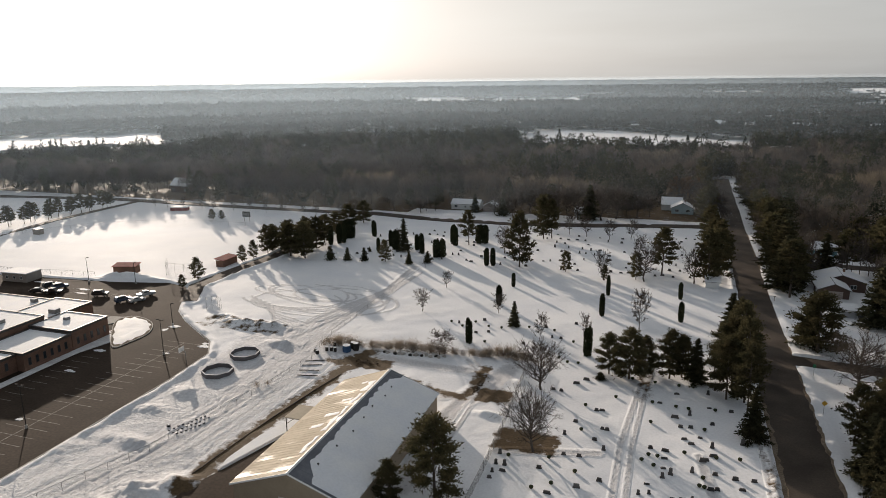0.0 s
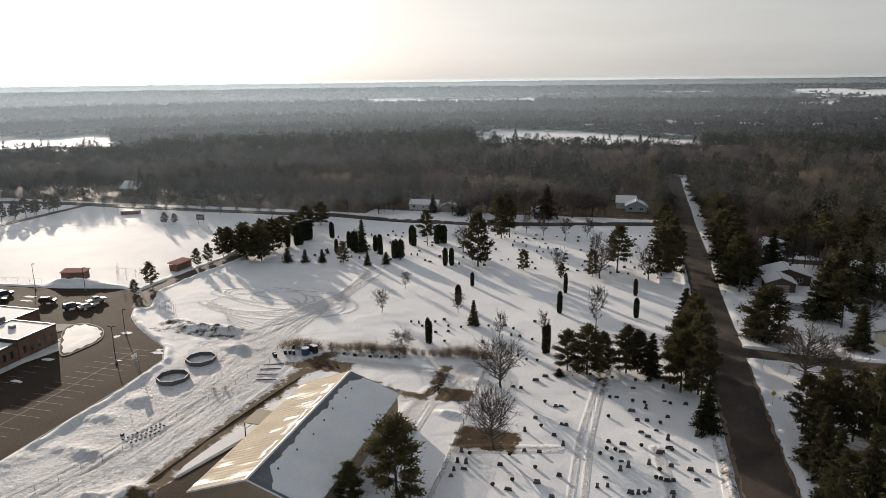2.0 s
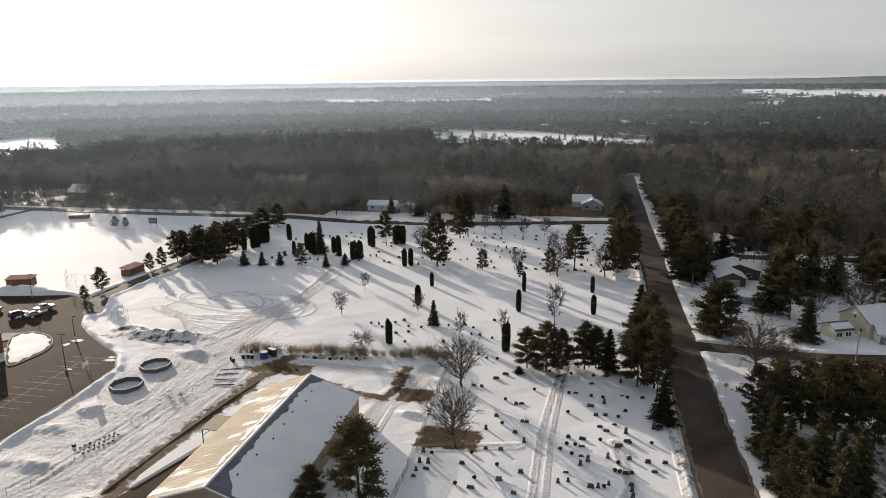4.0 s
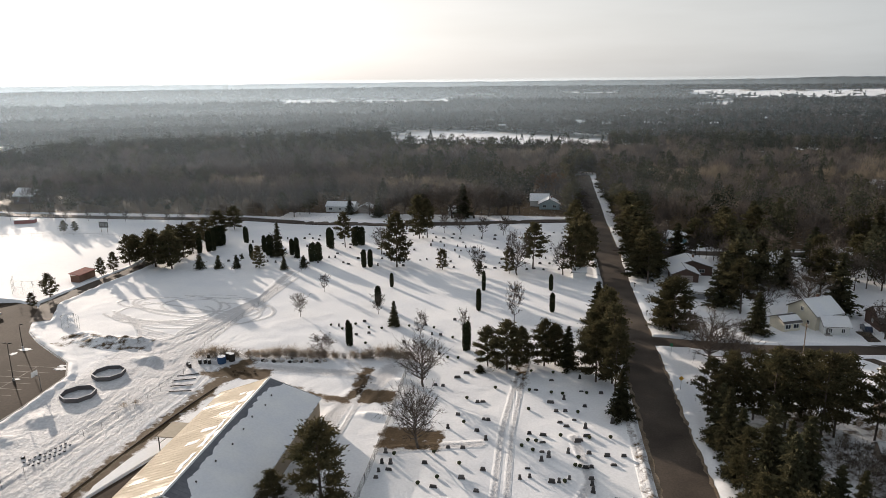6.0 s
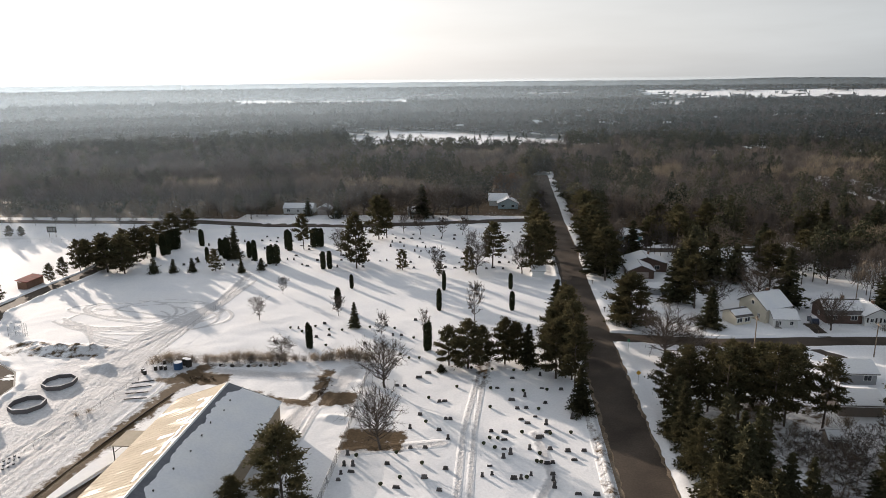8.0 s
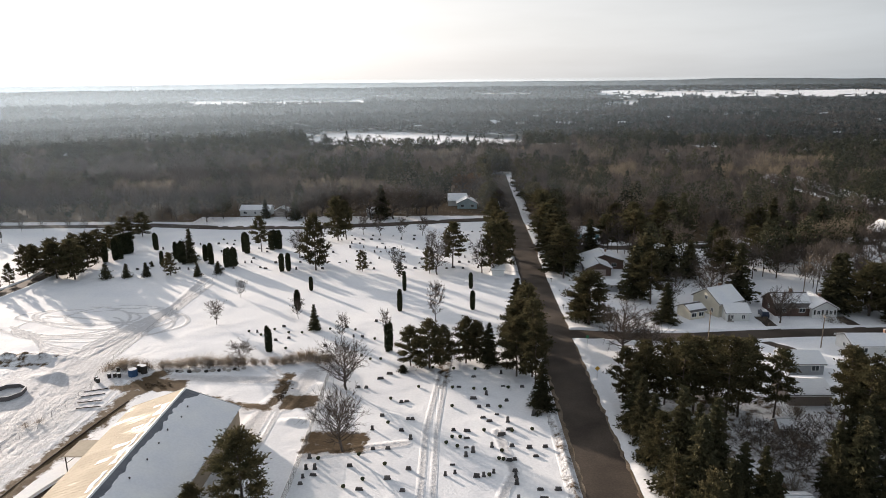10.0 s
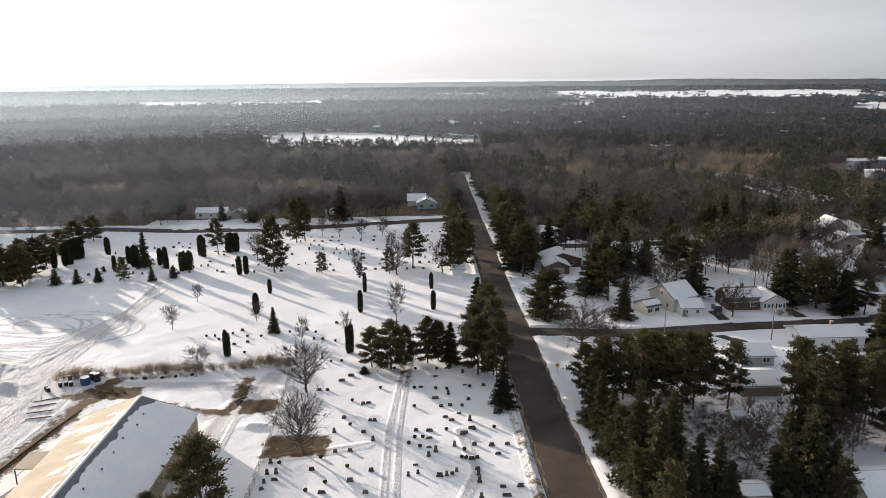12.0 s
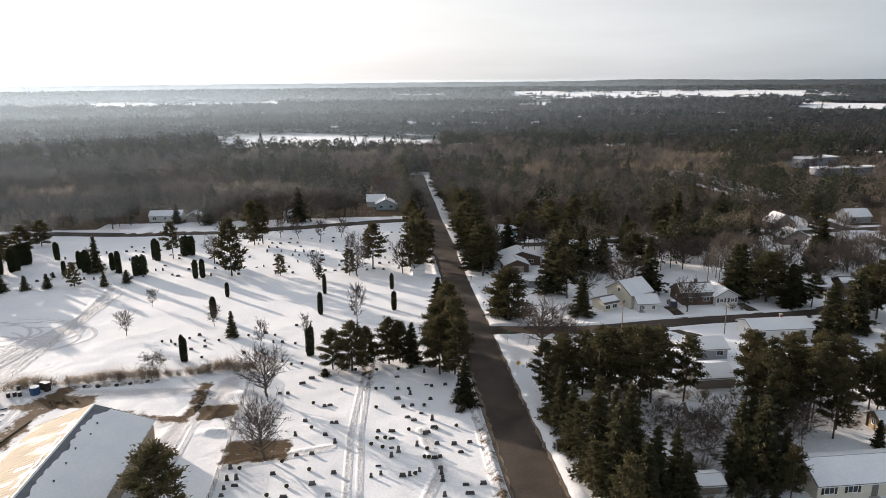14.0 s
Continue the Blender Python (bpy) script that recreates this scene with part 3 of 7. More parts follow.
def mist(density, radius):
    """Translucent bluish sheet that stands in for air haze and fades out above the horizon."""
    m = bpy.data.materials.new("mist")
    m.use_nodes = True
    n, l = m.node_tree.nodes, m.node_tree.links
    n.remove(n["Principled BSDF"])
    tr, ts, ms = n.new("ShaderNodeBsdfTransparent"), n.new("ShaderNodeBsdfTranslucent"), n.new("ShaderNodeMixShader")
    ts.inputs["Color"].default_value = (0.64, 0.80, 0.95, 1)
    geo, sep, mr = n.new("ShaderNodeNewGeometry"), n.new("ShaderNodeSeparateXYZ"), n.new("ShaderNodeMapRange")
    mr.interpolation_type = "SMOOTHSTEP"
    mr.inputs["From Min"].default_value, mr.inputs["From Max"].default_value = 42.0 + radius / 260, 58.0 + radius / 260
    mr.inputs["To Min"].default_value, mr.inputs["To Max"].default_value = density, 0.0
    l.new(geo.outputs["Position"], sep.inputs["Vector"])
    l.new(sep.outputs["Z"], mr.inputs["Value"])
    # denser to the west, so the haze brightens on the sun's side
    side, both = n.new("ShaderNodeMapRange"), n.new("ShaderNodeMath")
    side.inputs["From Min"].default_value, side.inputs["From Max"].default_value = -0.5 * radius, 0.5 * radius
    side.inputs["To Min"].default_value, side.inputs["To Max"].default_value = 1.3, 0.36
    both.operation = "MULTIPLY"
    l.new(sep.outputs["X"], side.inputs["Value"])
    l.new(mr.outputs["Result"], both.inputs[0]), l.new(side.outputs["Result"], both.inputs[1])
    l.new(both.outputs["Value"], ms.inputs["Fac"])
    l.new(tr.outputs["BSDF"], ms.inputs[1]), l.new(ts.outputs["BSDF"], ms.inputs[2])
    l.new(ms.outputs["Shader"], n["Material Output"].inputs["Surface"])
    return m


# translucent shells added at growing distances to imitate haze in the air
for r, density in HAZE_SHEETS:
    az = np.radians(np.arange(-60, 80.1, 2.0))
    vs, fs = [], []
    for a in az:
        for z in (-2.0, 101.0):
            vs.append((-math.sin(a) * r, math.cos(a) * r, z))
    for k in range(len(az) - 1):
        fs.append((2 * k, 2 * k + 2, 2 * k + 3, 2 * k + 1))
    ob = part("backdrop_haze", mesh_of("mist", vs, fs, True), mist(density, r))
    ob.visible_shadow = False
    tagged(ob, "translucent sheet that imitates distance haze", "mist", kind="structure")
# ---- trees ----
def leaf_tris(centres, size, rng, flat=0.0, long=1.0, up=None, face=None):
    """Small three-cornered leaves or needle tufts, one at each centre, turned at random or lying roughly square to face."""
    n = len(centres)
    d = rng.normal(size=(n, 3))
    if up is not None:
        d = d * 0.45 + up
    d /= np.linalg.norm(d, axis=1)[:, None] + 1e-9
    e = rng.normal(size=(n, 3))
    e[:, 2] *= 1 - flat
    if face is not None:
        e = face / (np.linalg.norm(face, axis=1)[:, None] + 1e-9) + 0.35 * rng.normal(size=(n, 3))
    e = np.cross(d, e)
    e /= np.linalg.norm(e, axis=1)[:, None] + 1e-9
    s = size * rng.uniform(0.6, 1.4, (n, 1))
    v = np.stack([centres + d * s * long, centres - d * s * 0.5 * long + e * s * 0.55, centres - d * s * 0.5 * long - e * s * 0.55], 1)
    return v.reshape(-1, 3)


def tri_mesh(name, v):
    return bulk(name, v, np.arange(len(v)).reshape(-1, 3), 3)


def pine_meshes(seed, h=15.0, spread=3.6, low=0.26, n_leaf=4200, size=0.24):
    """A pine: bare lower trunk, whorled limbs, tufted crown with gaps."""
    rng = np.random.RandomState(seed)
    bm = bmesh.new()
    lean = rng.uniform(-0.25, 0.25, 2)
    cuts = [0, 0.3, 0.6, 0.85, 0.98]
    pt = [Vector((lean[0] * c * 2, lean[1] * c * 2, h * c)) for c in cuts]
    for a, b, c0, c1 in zip(pt, pt[1:], cuts, cuts[1:]):
        add_tube(bm, a, b, 0.24 * (1 - c0 * 0.9), 0.24 * (1 - c1 * 0.9), 6)
    centres, ways = [], []
    limbs = int(34 * (1 - low) + 8)
    for i in range(limbs):
        f = low + (0.97 - low) * (i + rng.uniform(0, 0.8)) / limbs
        k = (f - low) / (1 - low)
        ln = spread * (0.35 + 0.75 * math.sin(math.pi * min(1, 0.22 + 0.8 * k)) ** 0.8) * rng.uniform(0.65, 1.15) * (1 - 0.55 * k ** 3)
        a = i * 2.4 + rng.uniform(-0.4, 0.4)
        tilt = rng.uniform(0.0, 0.35) + 0.35 * k
        o = Vector((lean[0] * f * 2, lean[1] * f * 2, h * f))
        e = o + Vector((math.cos(a) * ln, math.sin(a) * ln, ln * tilt * 0.6))
        add_tube(bm, o, e, 0.06, 0.015, 4)
        m = max(8, int(n_leaf / limbs * (0.5 + ln / spread)))
        u = rng.uniform(0.3, 1.05, m) ** 0.75
        side = rng.normal(size=(m, 3)) * np.array([0.42, 0.42, 0.25]) * (0.55 + 0.5 * u[:, None]) * spread / 3.2
        centres.append(np.array(o)[None] + (np.array(e) - np.array(o))[None] * u[:, None] + side)
        ways.append(np.array([math.cos(a), math.sin(a), 0.55])[None] * 0.7 + side * 0.8)
    c = np.concatenate(centres)
    tm = bpy.data.meshes.new("trunk")
    bm.to_mesh(tm), bm.free()
    return tm, tri_mesh("crown", leaf_tris(c, size, rng, up=np.concatenate(ways), long=1.35))


def spruce_meshes(seed, h=10.0, spread=2.4, n_leaf=5200, size=0.21, low=0.06, droop=0.25):
    """A spruce: a cone of drooping limbs down to near the ground, ragged at the edge."""
    rng = np.random.RandomState(seed)
    bm = bmesh.new()
    add_tube(bm, (0, 0, -0.2), (0, 0, h * 0.5), 0.2, 0.12, 6)
    add_tube(bm, (0, 0, h * 0.5), (0, 0, h * 0.99), 0.12, 0.02, 5)
    centres, ways = [], []
    limbs = 64
    for i in range(limbs):
        f = low + (0.98 - low) * ((i + rng.uniform(0, 0.7)) / limbs) ** 1.15
        ln = (spread * (1 - f) ** 0.85 + 0.12) * rng.uniform(0.7, 1.12)
        a = i * 2.39996 + rng.uniform(-0.3, 0.3)
        o = np.array((0, 0, h * f))
        e = o + np.array((math.cos(a) * ln, math.sin(a) * ln, -droop * ln + 0.1))
        if ln > 0.6:
            add_tube(bm, o, e, 0.035, 0.01, 3)
        m = max(6, int(n_leaf / limbs * (0.25 + 1.5 * ln / spread)))
        u = rng.uniform(0.12, 1.03, m)
        side = rng.normal(size=(m, 3)) * np.array([0.26, 0.26, 0.12]) * (0.4 + ln / spread)
        centres.append(o[None] + (e - o)[None] * u[:, None] + side)
        ways.append(np.array([math.cos(a), math.sin(a), -0.1])[None] * 0.8 + side)
    tm = bpy.data.meshes.new("trunk")
    bm.to_mesh(tm), bm.free()
    return tm, tri_mesh("crown", leaf_tris(np.concatenate(centres), size, rng, up=np.concatenate(ways), long=1.35))


def cedar_meshes(seed, h=6.0, r=0.75, n_leaf=1700, size=0.2, stems=2):
    """A clipped upright cedar: a narrow column of several leaders with a blunt, split top."""
    rng = np.random.RandomState(seed)
    bm = bmesh.new()
    centres, ups = [], []
    for s in range(stems):
        a = s * math.tau / stems + rng.uniform(0, 1)
        off = np.array((math.cos(a), math.sin(a))) * r * (0.38 if stems > 1 else 0)
        hh = h * (1 if s == 0 else rng.uniform(0.86, 0.98))
        add_tube(bm, (off[0] * 0.4, off[1] * 0.4, -0.1), (off[0], off[1], hh * 0.8), 0.09, 0.03, 5)
        m = n_leaf // stems
        f = rng.uniform(0.02, 1.0, m)
        rad = r * (0.72 if stems > 1 else 1.0) * np.minimum(1, (0.62 + 1.8 * f)) * np.sqrt(np.clip(1.0 - np.clip((f - 0.72) / 0.28, 0, 1) ** 2, 0.03, 1))
        an = rng.uniform(0, math.tau, m)
        q = rng.uniform(0.75, 1.0, m)
        centres.append(np.stack([off[0] + rad * q * np.cos(an), off[1] + rad * q * np.sin(an), f * hh], 1))
        ups.append(np.stack([0.3 * np.cos(an), 0.3 * np.sin(an), np.ones(m)], 1))
    tm = bpy.data.meshes.new("trunk")
    bm.to_mesh(tm), bm.free()
    return tm, tri_mesh("crown", leaf_tris(np.concatenate(centres), size, rng, up=np.concatenate(ups), long=1.6))


def bare_meshes(seed, h=10.0, spread=1.0, limbs=20, trunk=0.2, low=0.22, twig=1.0, fine=1.0):
    """A leafless tree: a wandering leader, rising limbs, and a rounded haze of fine twigs."""
    rng = np.random.RandomState(seed)
    bm = bmesh.new()
    slivers = []

    def sliver(c, q, ln, w):
        side = q.cross(Vector(rng.normal(0, 1, 3))).normalized() * w
        slivers.extend([c + side, c - side, c + q * ln])

    axis_ = [Vector((0, 0, -0.1))]
    steps = 7
    for k in range(steps):
        axis_.append(axis_[-1] + Vector((rng.normal(0, 0.035 * h / steps * 3), rng.normal(0, 0.035 * h / steps * 3), h * 0.70 / steps)))
    for k in range(steps):
        r0, r1 = (trunk * (1 - 0.9 * j / steps) for j in (k, k + 1))
        add_tube(bm, axis_[k], axis_[k + 1], r0, r1, 6 if k < 3 else 4)
    for i in range(limbs):
        f = low + (0.97 - low) * (i + rng.uniform(0, 0.8)) / limbs
        k = min(int(f * steps), steps - 1)
        o = axis_[k].lerp(axis_[k + 1], f * steps - k)
        shape = math.sin(math.pi * (0.16 + 0.76 * (f - low) / (1 - low))) ** 0.7
        ln = h * 0.40 * shape * spread * rng.uniform(0.75, 1.15)
        a = i * 2.4 + rng.uniform(-0.5, 0.5)
        rise = rng.uniform(0.1, 0.6) + 0.8 * f
        d = Vector((math.cos(a), math.sin(a), rise)).normalized()
        bend = (d + Vector((rng.normal(0, 0.2), rng.normal(0, 0.2), 0.25))).normalized()
        r = trunk * (0.52 - 0.32 * f)
        mid, end = o + d * ln * 0.5, o + d * ln * 0.5 + bend * ln * 0.5
        add_tube(bm, o, mid, r, r * 0.6, 4)
        add_tube(bm, mid, end, r * 0.6, r * 0.25, 3)
        for j in range(7):
            u = rng.uniform(0.25, 1.0)
            c = o.lerp(mid, u * 2) if u < 0.5 else mid.lerp(end, u * 2 - 1)
            q = (bend + Vector(rng.normal(0, 0.6, 3))).normalized()
            sl = ln * rng.uniform(0.3, 0.55)
            sliver(c, q, sl * 0.9, r * 0.3)
            for _ in range(int(15 * twig)):
                p = (q + Vector(rng.normal(0, 0.6, 3)) + Vector((0, 0, 0.15))).normalized()
                sliver(c + q * sl * rng.uniform(0.15, 1.0), p, sl * rng.uniform(0.3, 0.65), (0.018 * h / 10 + 0.008) * fine)
    tm = bpy.data.meshes.new("trunk")
    bm.to_mesh(tm), bm.free()
    return tm, tri_mesh("crown", np.array([tuple(v) for v in slivers]))


def shrub_meshes(seed, h=3.0, stems=420):
    """A leafless thicket: many thin stems that fan out from the ground."""
    rng = np.random.RandomState(seed)
    bm = bmesh.new()
    for k in range(9):
        a, t = rng.uniform(0, math.tau), rng.uniform(0.1, 0.45)
        add_tube(bm, (0.2 * math.cos(a), 0.2 * math.sin(a), -0.1), (h * t * math.cos(a), h * t * math.sin(a), h * 0.6), 0.03, 0.012, 3)
    v = []
    for k in range(stems):
        a, t, f = rng.uniform(0, math.tau), abs(rng.normal(0, 0.5)), rng.uniform(0.03, 0.62)
        o = np.array([math.cos(a) * h * t * (0.35 + f), math.sin(a) * h * t * (0.35 + f), f * h * 0.9])
        d = np.array([math.cos(a) * t, math.sin(a) * t, 1.0]) + rng.normal(0, 0.28, 3)
        d /= np.linalg.norm(d)
        e = np.cross(d, rng.normal(size=3))
        e *= 0.02 / (np.linalg.norm(e) + 1e-9)
        v += [o + e, o - e, o + d * h * rng.uniform(0.25, 0.5)]
    tm = bpy.data.meshes.new("trunk")
    bm.to_mesh(tm), bm.free()
    return tm, tri_mesh("crown", np.array(v))


LIBRARY = {}


def tree(kind, x, y, h, label, category="tree", wide=1.0, group="", bark=None, leaf=None):
    """Plants one tree of a kind, scaled to its height; alike trees share their meshes."""
    rng = np.random.RandomState(int(abs(x * 31 + y * 17) * 10) % 99991)
    if y > 168 and "far_" + kind in LIBRARY:
        kind = "far_" + kind
    variants, ref, dbark, dleaf = LIBRARY[kind]
    tm, cm = variants[rng.randint(len(variants))]
    s = h / ref
    w = s * wide * rng.uniform(0.92, 1.08)
    root = thing(category.replace(" ", "_"), pose(x, y, surface_z(x, y) - 0.03, 0, 0, rng.uniform(0, 360)) @ Matrix.Diagonal((w, w, s, 1)), label, category, group)
    part("trunk", tm, dbark, root)
    part("crown", cm, dleaf, root)
    return root


def library(kind, maker, ref, bark, leaf, seeds, **kw):
    made = []
    for s in seeds:
        tm, cm = maker(s, h=ref, **kw)
        tm.materials.append(bark), cm.materials.append(leaf)
        made.append((tm, cm))
    LIBRARY[kind] = (made, ref, bark, leaf)


library("pine", pine_meshes, 15.0, BARK, PINE, (1, 2, 3))
library("tall_pine", pine_meshes, 18.0, BARK, PINE, (11, 12, 13), low=0.36, spread=3.8, n_leaf=4000)
library("full_pine", pine_meshes, 12.0, BARK, PINE, (21, 22), low=0.10, spread=3.6, n_leaf=7500, size=0.21)
library("spruce", spruce_meshes, 10.0, BARK, SPRUCE, (31, 32, 33))
library("far_pine", pine_meshes, 15.0, BARK, PINE, (4, 5, 6, 7), n_leaf=2600, size=0.33)
library("far_full_pine", pine_meshes, 12.0, BARK, PINE, (23, 24, 25), low=0.10, spread=3.6, n_leaf=2200, size=0.33)
library("far_spruce", spruce_meshes, 10.0, BARK, SPRUCE, (34, 35, 36, 37), n_leaf=1700, size=0.32)
library("young_spruce", spruce_meshes, 4.5, BARK, SPRUCE, (41, 42), spread=1.5, n_leaf=900, size=0.22)
library("cedar", cedar_meshes, 6.0, BARK, CEDAR, (51, 52, 53), stems=2)
library("wide_cedar", cedar_meshes, 6.5, BARK, CEDAR, (61, 62), stems=5, r=1.2, n_leaf=2600)
library("slim_cedar", cedar_meshes, 5.0, BARK, CEDAR, (71, 72), stems=1, r=0.62)
library("oak", bare_meshes, 10.0, BARK, TWIG, (81, 82, 83), spread=1.35, limbs=42, trunk=0.26, low=0.22, twig=1.1, fine=0.85)
library("young_tree", bare_meshes, 7.0, GREY_BARK, TWIG, (91, 92, 93), spread=0.95, limbs=26, trunk=0.12, low=0.24, twig=1.2, fine=0.95)
library("poplar", bare_meshes, 12.0, GREY_BARK, TWIG, (95, 96), spread=0.75, limbs=22, trunk=0.17, low=0.25)
library("far_oak", bare_meshes, 10.0, BARK, TWIG, (84, 85, 86), spread=1.3, limbs=30, trunk=0.26, low=0.26, twig=0.75, fine=1.2)
library("far_poplar", bare_meshes, 12.0, GREY_BARK, TWIG, (97, 98), spread=0.75, limbs=20, trunk=0.2, low=0.25, twig=0.6, fine=1.6)

# ---- woods behind the fields and houses, as one mass of small trees ----
CLEAR = [(-420, -100, 0, 292), (-100, 27, 0, 301), (-108, -76, 290, 321), (-44, -30, 298, 312), (-10, 12, 298, 340), (-4, 13, 354, 374), (19.6, 34.0, 0, 360), (20.5, 36.0, 359, 436), (-279, -252, 0, 326), (30, 100, 0, 198), (100, 140, 0, 180)]

THICKETS = [(88, 400, 30, 20), (168, 392, 38, 16), (222, 440, 30, 16), (122, 236, 22, 9), (240, 380, 16, 10), (-150, 330, 25, 12), (-60, 350, 24, 10)]


def pine_tuft(base, h, full, n, size, rounded, rng):
    """A conifer of the woods as a shell of needle tufts: rounded pines and pointed spruces."""
    f = rng.uniform(0.08, 1.0, n) ** 0.85
    taper = np.minimum(1.0, (1.04 - f) / 0.6)
    if rounded:
        taper = np.sqrt(np.clip(1 - ((f - 0.58) / 0.45) ** 2, 0.05, 1)) * (1 + 0.25 * np.sin(f * 9 + full * 7))
    rad = full * taper * np.sqrt(rng.uniform(0.3, 1, n))
    an = rng.uniform(0, math.tau, n)
    c = base + np.stack([rad * np.cos(an), rad * np.sin(an), f * h], 1)
    return leaf_tris(c, size, rng, up=np.stack([0.4 * np.cos(an), 0.4 * np.sin(an), np.full(n, -0.3)], 1), long=1.1, face=np.stack([np.cos(an), np.sin(an), 0.2 + 0.9 * (f - 0.3)], 1))


def bare_crown(base, h, full, n, size, thin, rng):
    """A leafless crown: a dome of several lobes made of thin upright twigs."""
    lobes = rng.randint(6, 11)
    lp = np.arccos(rng.uniform(-0.35, 1.0, lobes))
    la = rng.uniform(0, math.tau, lobes)
    lc = np.stack([np.sin(lp) * np.cos(la) * full * 0.6, np.sin(lp) * np.sin(la) * full * 0.6, h * (0.54 + 0.24 * np.cos(lp))], 1)
    pick = rng.randint(0, lobes, n)
    way = rng.normal(size=(n, 3))
    way /= np.linalg.norm(way, axis=1)[:, None]
    c = base + lc[pick] + way * rng.uniform(0.35, 1.0, (n, 1)) * np.array([full * 0.46, full * 0.46, h * 0.2])
    v = leaf_tris(c, size, rng, up=way * 0.55 + np.array([0, 0, 1.1]), long=1.8, face=way + (c - base) * np.array([0.12, 0.12, 0.0])).reshape(-1, 3, 3)
    mid = (v[:, 1] + v[:, 2]) / 2
    v[:, 1], v[:, 2] = mid + (v[:, 1] - mid) * thin, mid + (v[:, 2] - mid) * thin
    return v.reshape(-1, 3)


def woods():
    rng = np.random.RandomState(77)
    pine_v, bare_v, tan_v, stem_v, pine_t, bare_t = [], [], [], [], [], []
    gx_, gy_ = np.meshgrid(np.arange(-560, 440, 7.2), np.arange(150, 690, 7.2))
    XS, YS = gx_.ravel() + rng.uniform(-3.3, 3.3, gx_.size), gy_.ravel() + rng.uniform(-3.3, 3.3, gx_.size)
    GAPS, RR, AZD = road_gap(XS, YS), np.hypot(XS, YS), np.degrees(np.arctan2(-XS, YS))
    PATCH, TANP = smooth_noise(XS, YS, 42, 41), smooth_noise(XS, YS, 38, 43)
    for x, y, d, r, azd, patch, tanp in zip(XS, YS, GAPS, RR, AZD, PATCH, TANP):
        if d < (3.5 if y < 300 else 2.2) or not -42 < azd < 55 or r > 685 or r < 285 and x < 0 or any(a < x < b and c < y < e for a, b, c, e in CLEAR):
            continue
        edge, tall, far = 685, 1.0, r > 450
        if -5.5 < azd < 12.5:
            edge, tall = 600 + 1.8 * azd, 0.88
        elif azd <= -5.5:
            edge = 655
        elif azd > 38:
            edge, tall = 655, 1.0 if y < 335 else 0.74
        lots = x > 29 and y < 275 - max(0, x - 120) * 0.2
        west = x < -105
        rim = west and y < 325
        if -38.4 < azd < -32.4 and r > 385 and y < 490 and rng.uniform() < 0.85:
            continue
        if r > edge or rng.uniform() > (1.0 if rim else 0.72 if lots else 0.9 if west and not far else 0.66 if not far else 0.6):
            continue
        if any((x - hx) ** 2 + (y - hy) ** 2 < 80 for hx, hy in HOUSE_SPOTS):
            continue
        if lots and any(a - 3 < x < a + 15 and b - 7 < y < b + 9 for a, b in HOUSE_YARDS):
            continue
        base = np.array([x, y, 0.0])
        # the west is broadleaf wood, the far crest pine, the rest mixed
        share = 0.18 if rim else 0.10 + 0.25 * patch if west and r < 540 else 0.68 + 0.4 * patch if r > 545 else 0.22 + 0.75 * patch if x < 25 else 0.28 + 0.95 * patch
        thicket = any(((x - a) / c) ** 2 + ((y - b) / e) ** 2 < 1 for a, b, c, e in THICKETS)
        if rng.uniform() < (share if not thicket else 0.04):
            h = (rng.uniform(15, 18.5) if rim else rng.uniform(12, 20.5)) * tall
            rounded = rng.uniform() < 0.9
            h *= 0.9 if rounded else 1.0
            n = 520 if rim else 340 if not far else 150
            pine_v.append(pine_tuft(base, h, rng.uniform(2.8, 5.2), n, 0.5 if not far else 0.8, rounded, rng))
            pine_t.append(np.full(3 * n, np.clip((0.15 if r > 545 else 0.4) + 0.3 * tanp + rng.uniform(-0.35, 0.35), 0, 1)))
        else:
            h = (rng.uniform(15, 18) if rim else rng.uniform(8.5, 15.5)) * tall
            n = 620 if rim else 460 if not far else 210
            v = bare_crown(base, h, rng.uniform(4.2, 7.8), n, 0.62 if not far else 0.85, 0.23 if not far else 0.36, rng)
            if thicket:
                tan_v.append(v)
            else:
                bare_v.append(v)
                bare_t.append(np.full(3 * n, np.clip((0.12 if west else 0.4) + 0.4 * tanp + rng.uniform(-0.25, 0.25), 0, 1)))
        stem_v.append((base, h * 0.75, 0.15))
    sv = []
    for b, h, w in stem_v:
        a = rng.uniform(0, math.pi)
        for t in (a, a + math.pi / 2):
            o = np.array([math.cos(t) * w, math.sin(t) * w, 0])
            sv += [b + o, b - o, b + np.array([0, 0, h])]
    tones = {"pine_woods": pine_t, "bare_woods": bare_t}
    for name, v, m, label in (("pine_woods", np.concatenate(pine_v), WOODS_PINE, "dark green pines massed in the winter woods"),
                              ("bare_woods", np.concatenate(bare_v), WOODS_TWIG, "leafless brown broadleaf trees massed in the woods"),
                              ("tan_thicket", np.concatenate(tan_v), TAN_TWIG, "pale tan leafless poplar thicket among the houses"),
                              ("woods_trunks", np.array(sv), BARK, "brown trunks of the trees in the woods")):
        me = tri_mesh(name, v)
        if name in tones:
            me.attributes.new("tone", "FLOAT", "POINT").data.foreach_set("value", np.concatenate(tones[name]).astype(np.float32))
        tagged(part(name, me, m), label, "woods", kind="stuff")


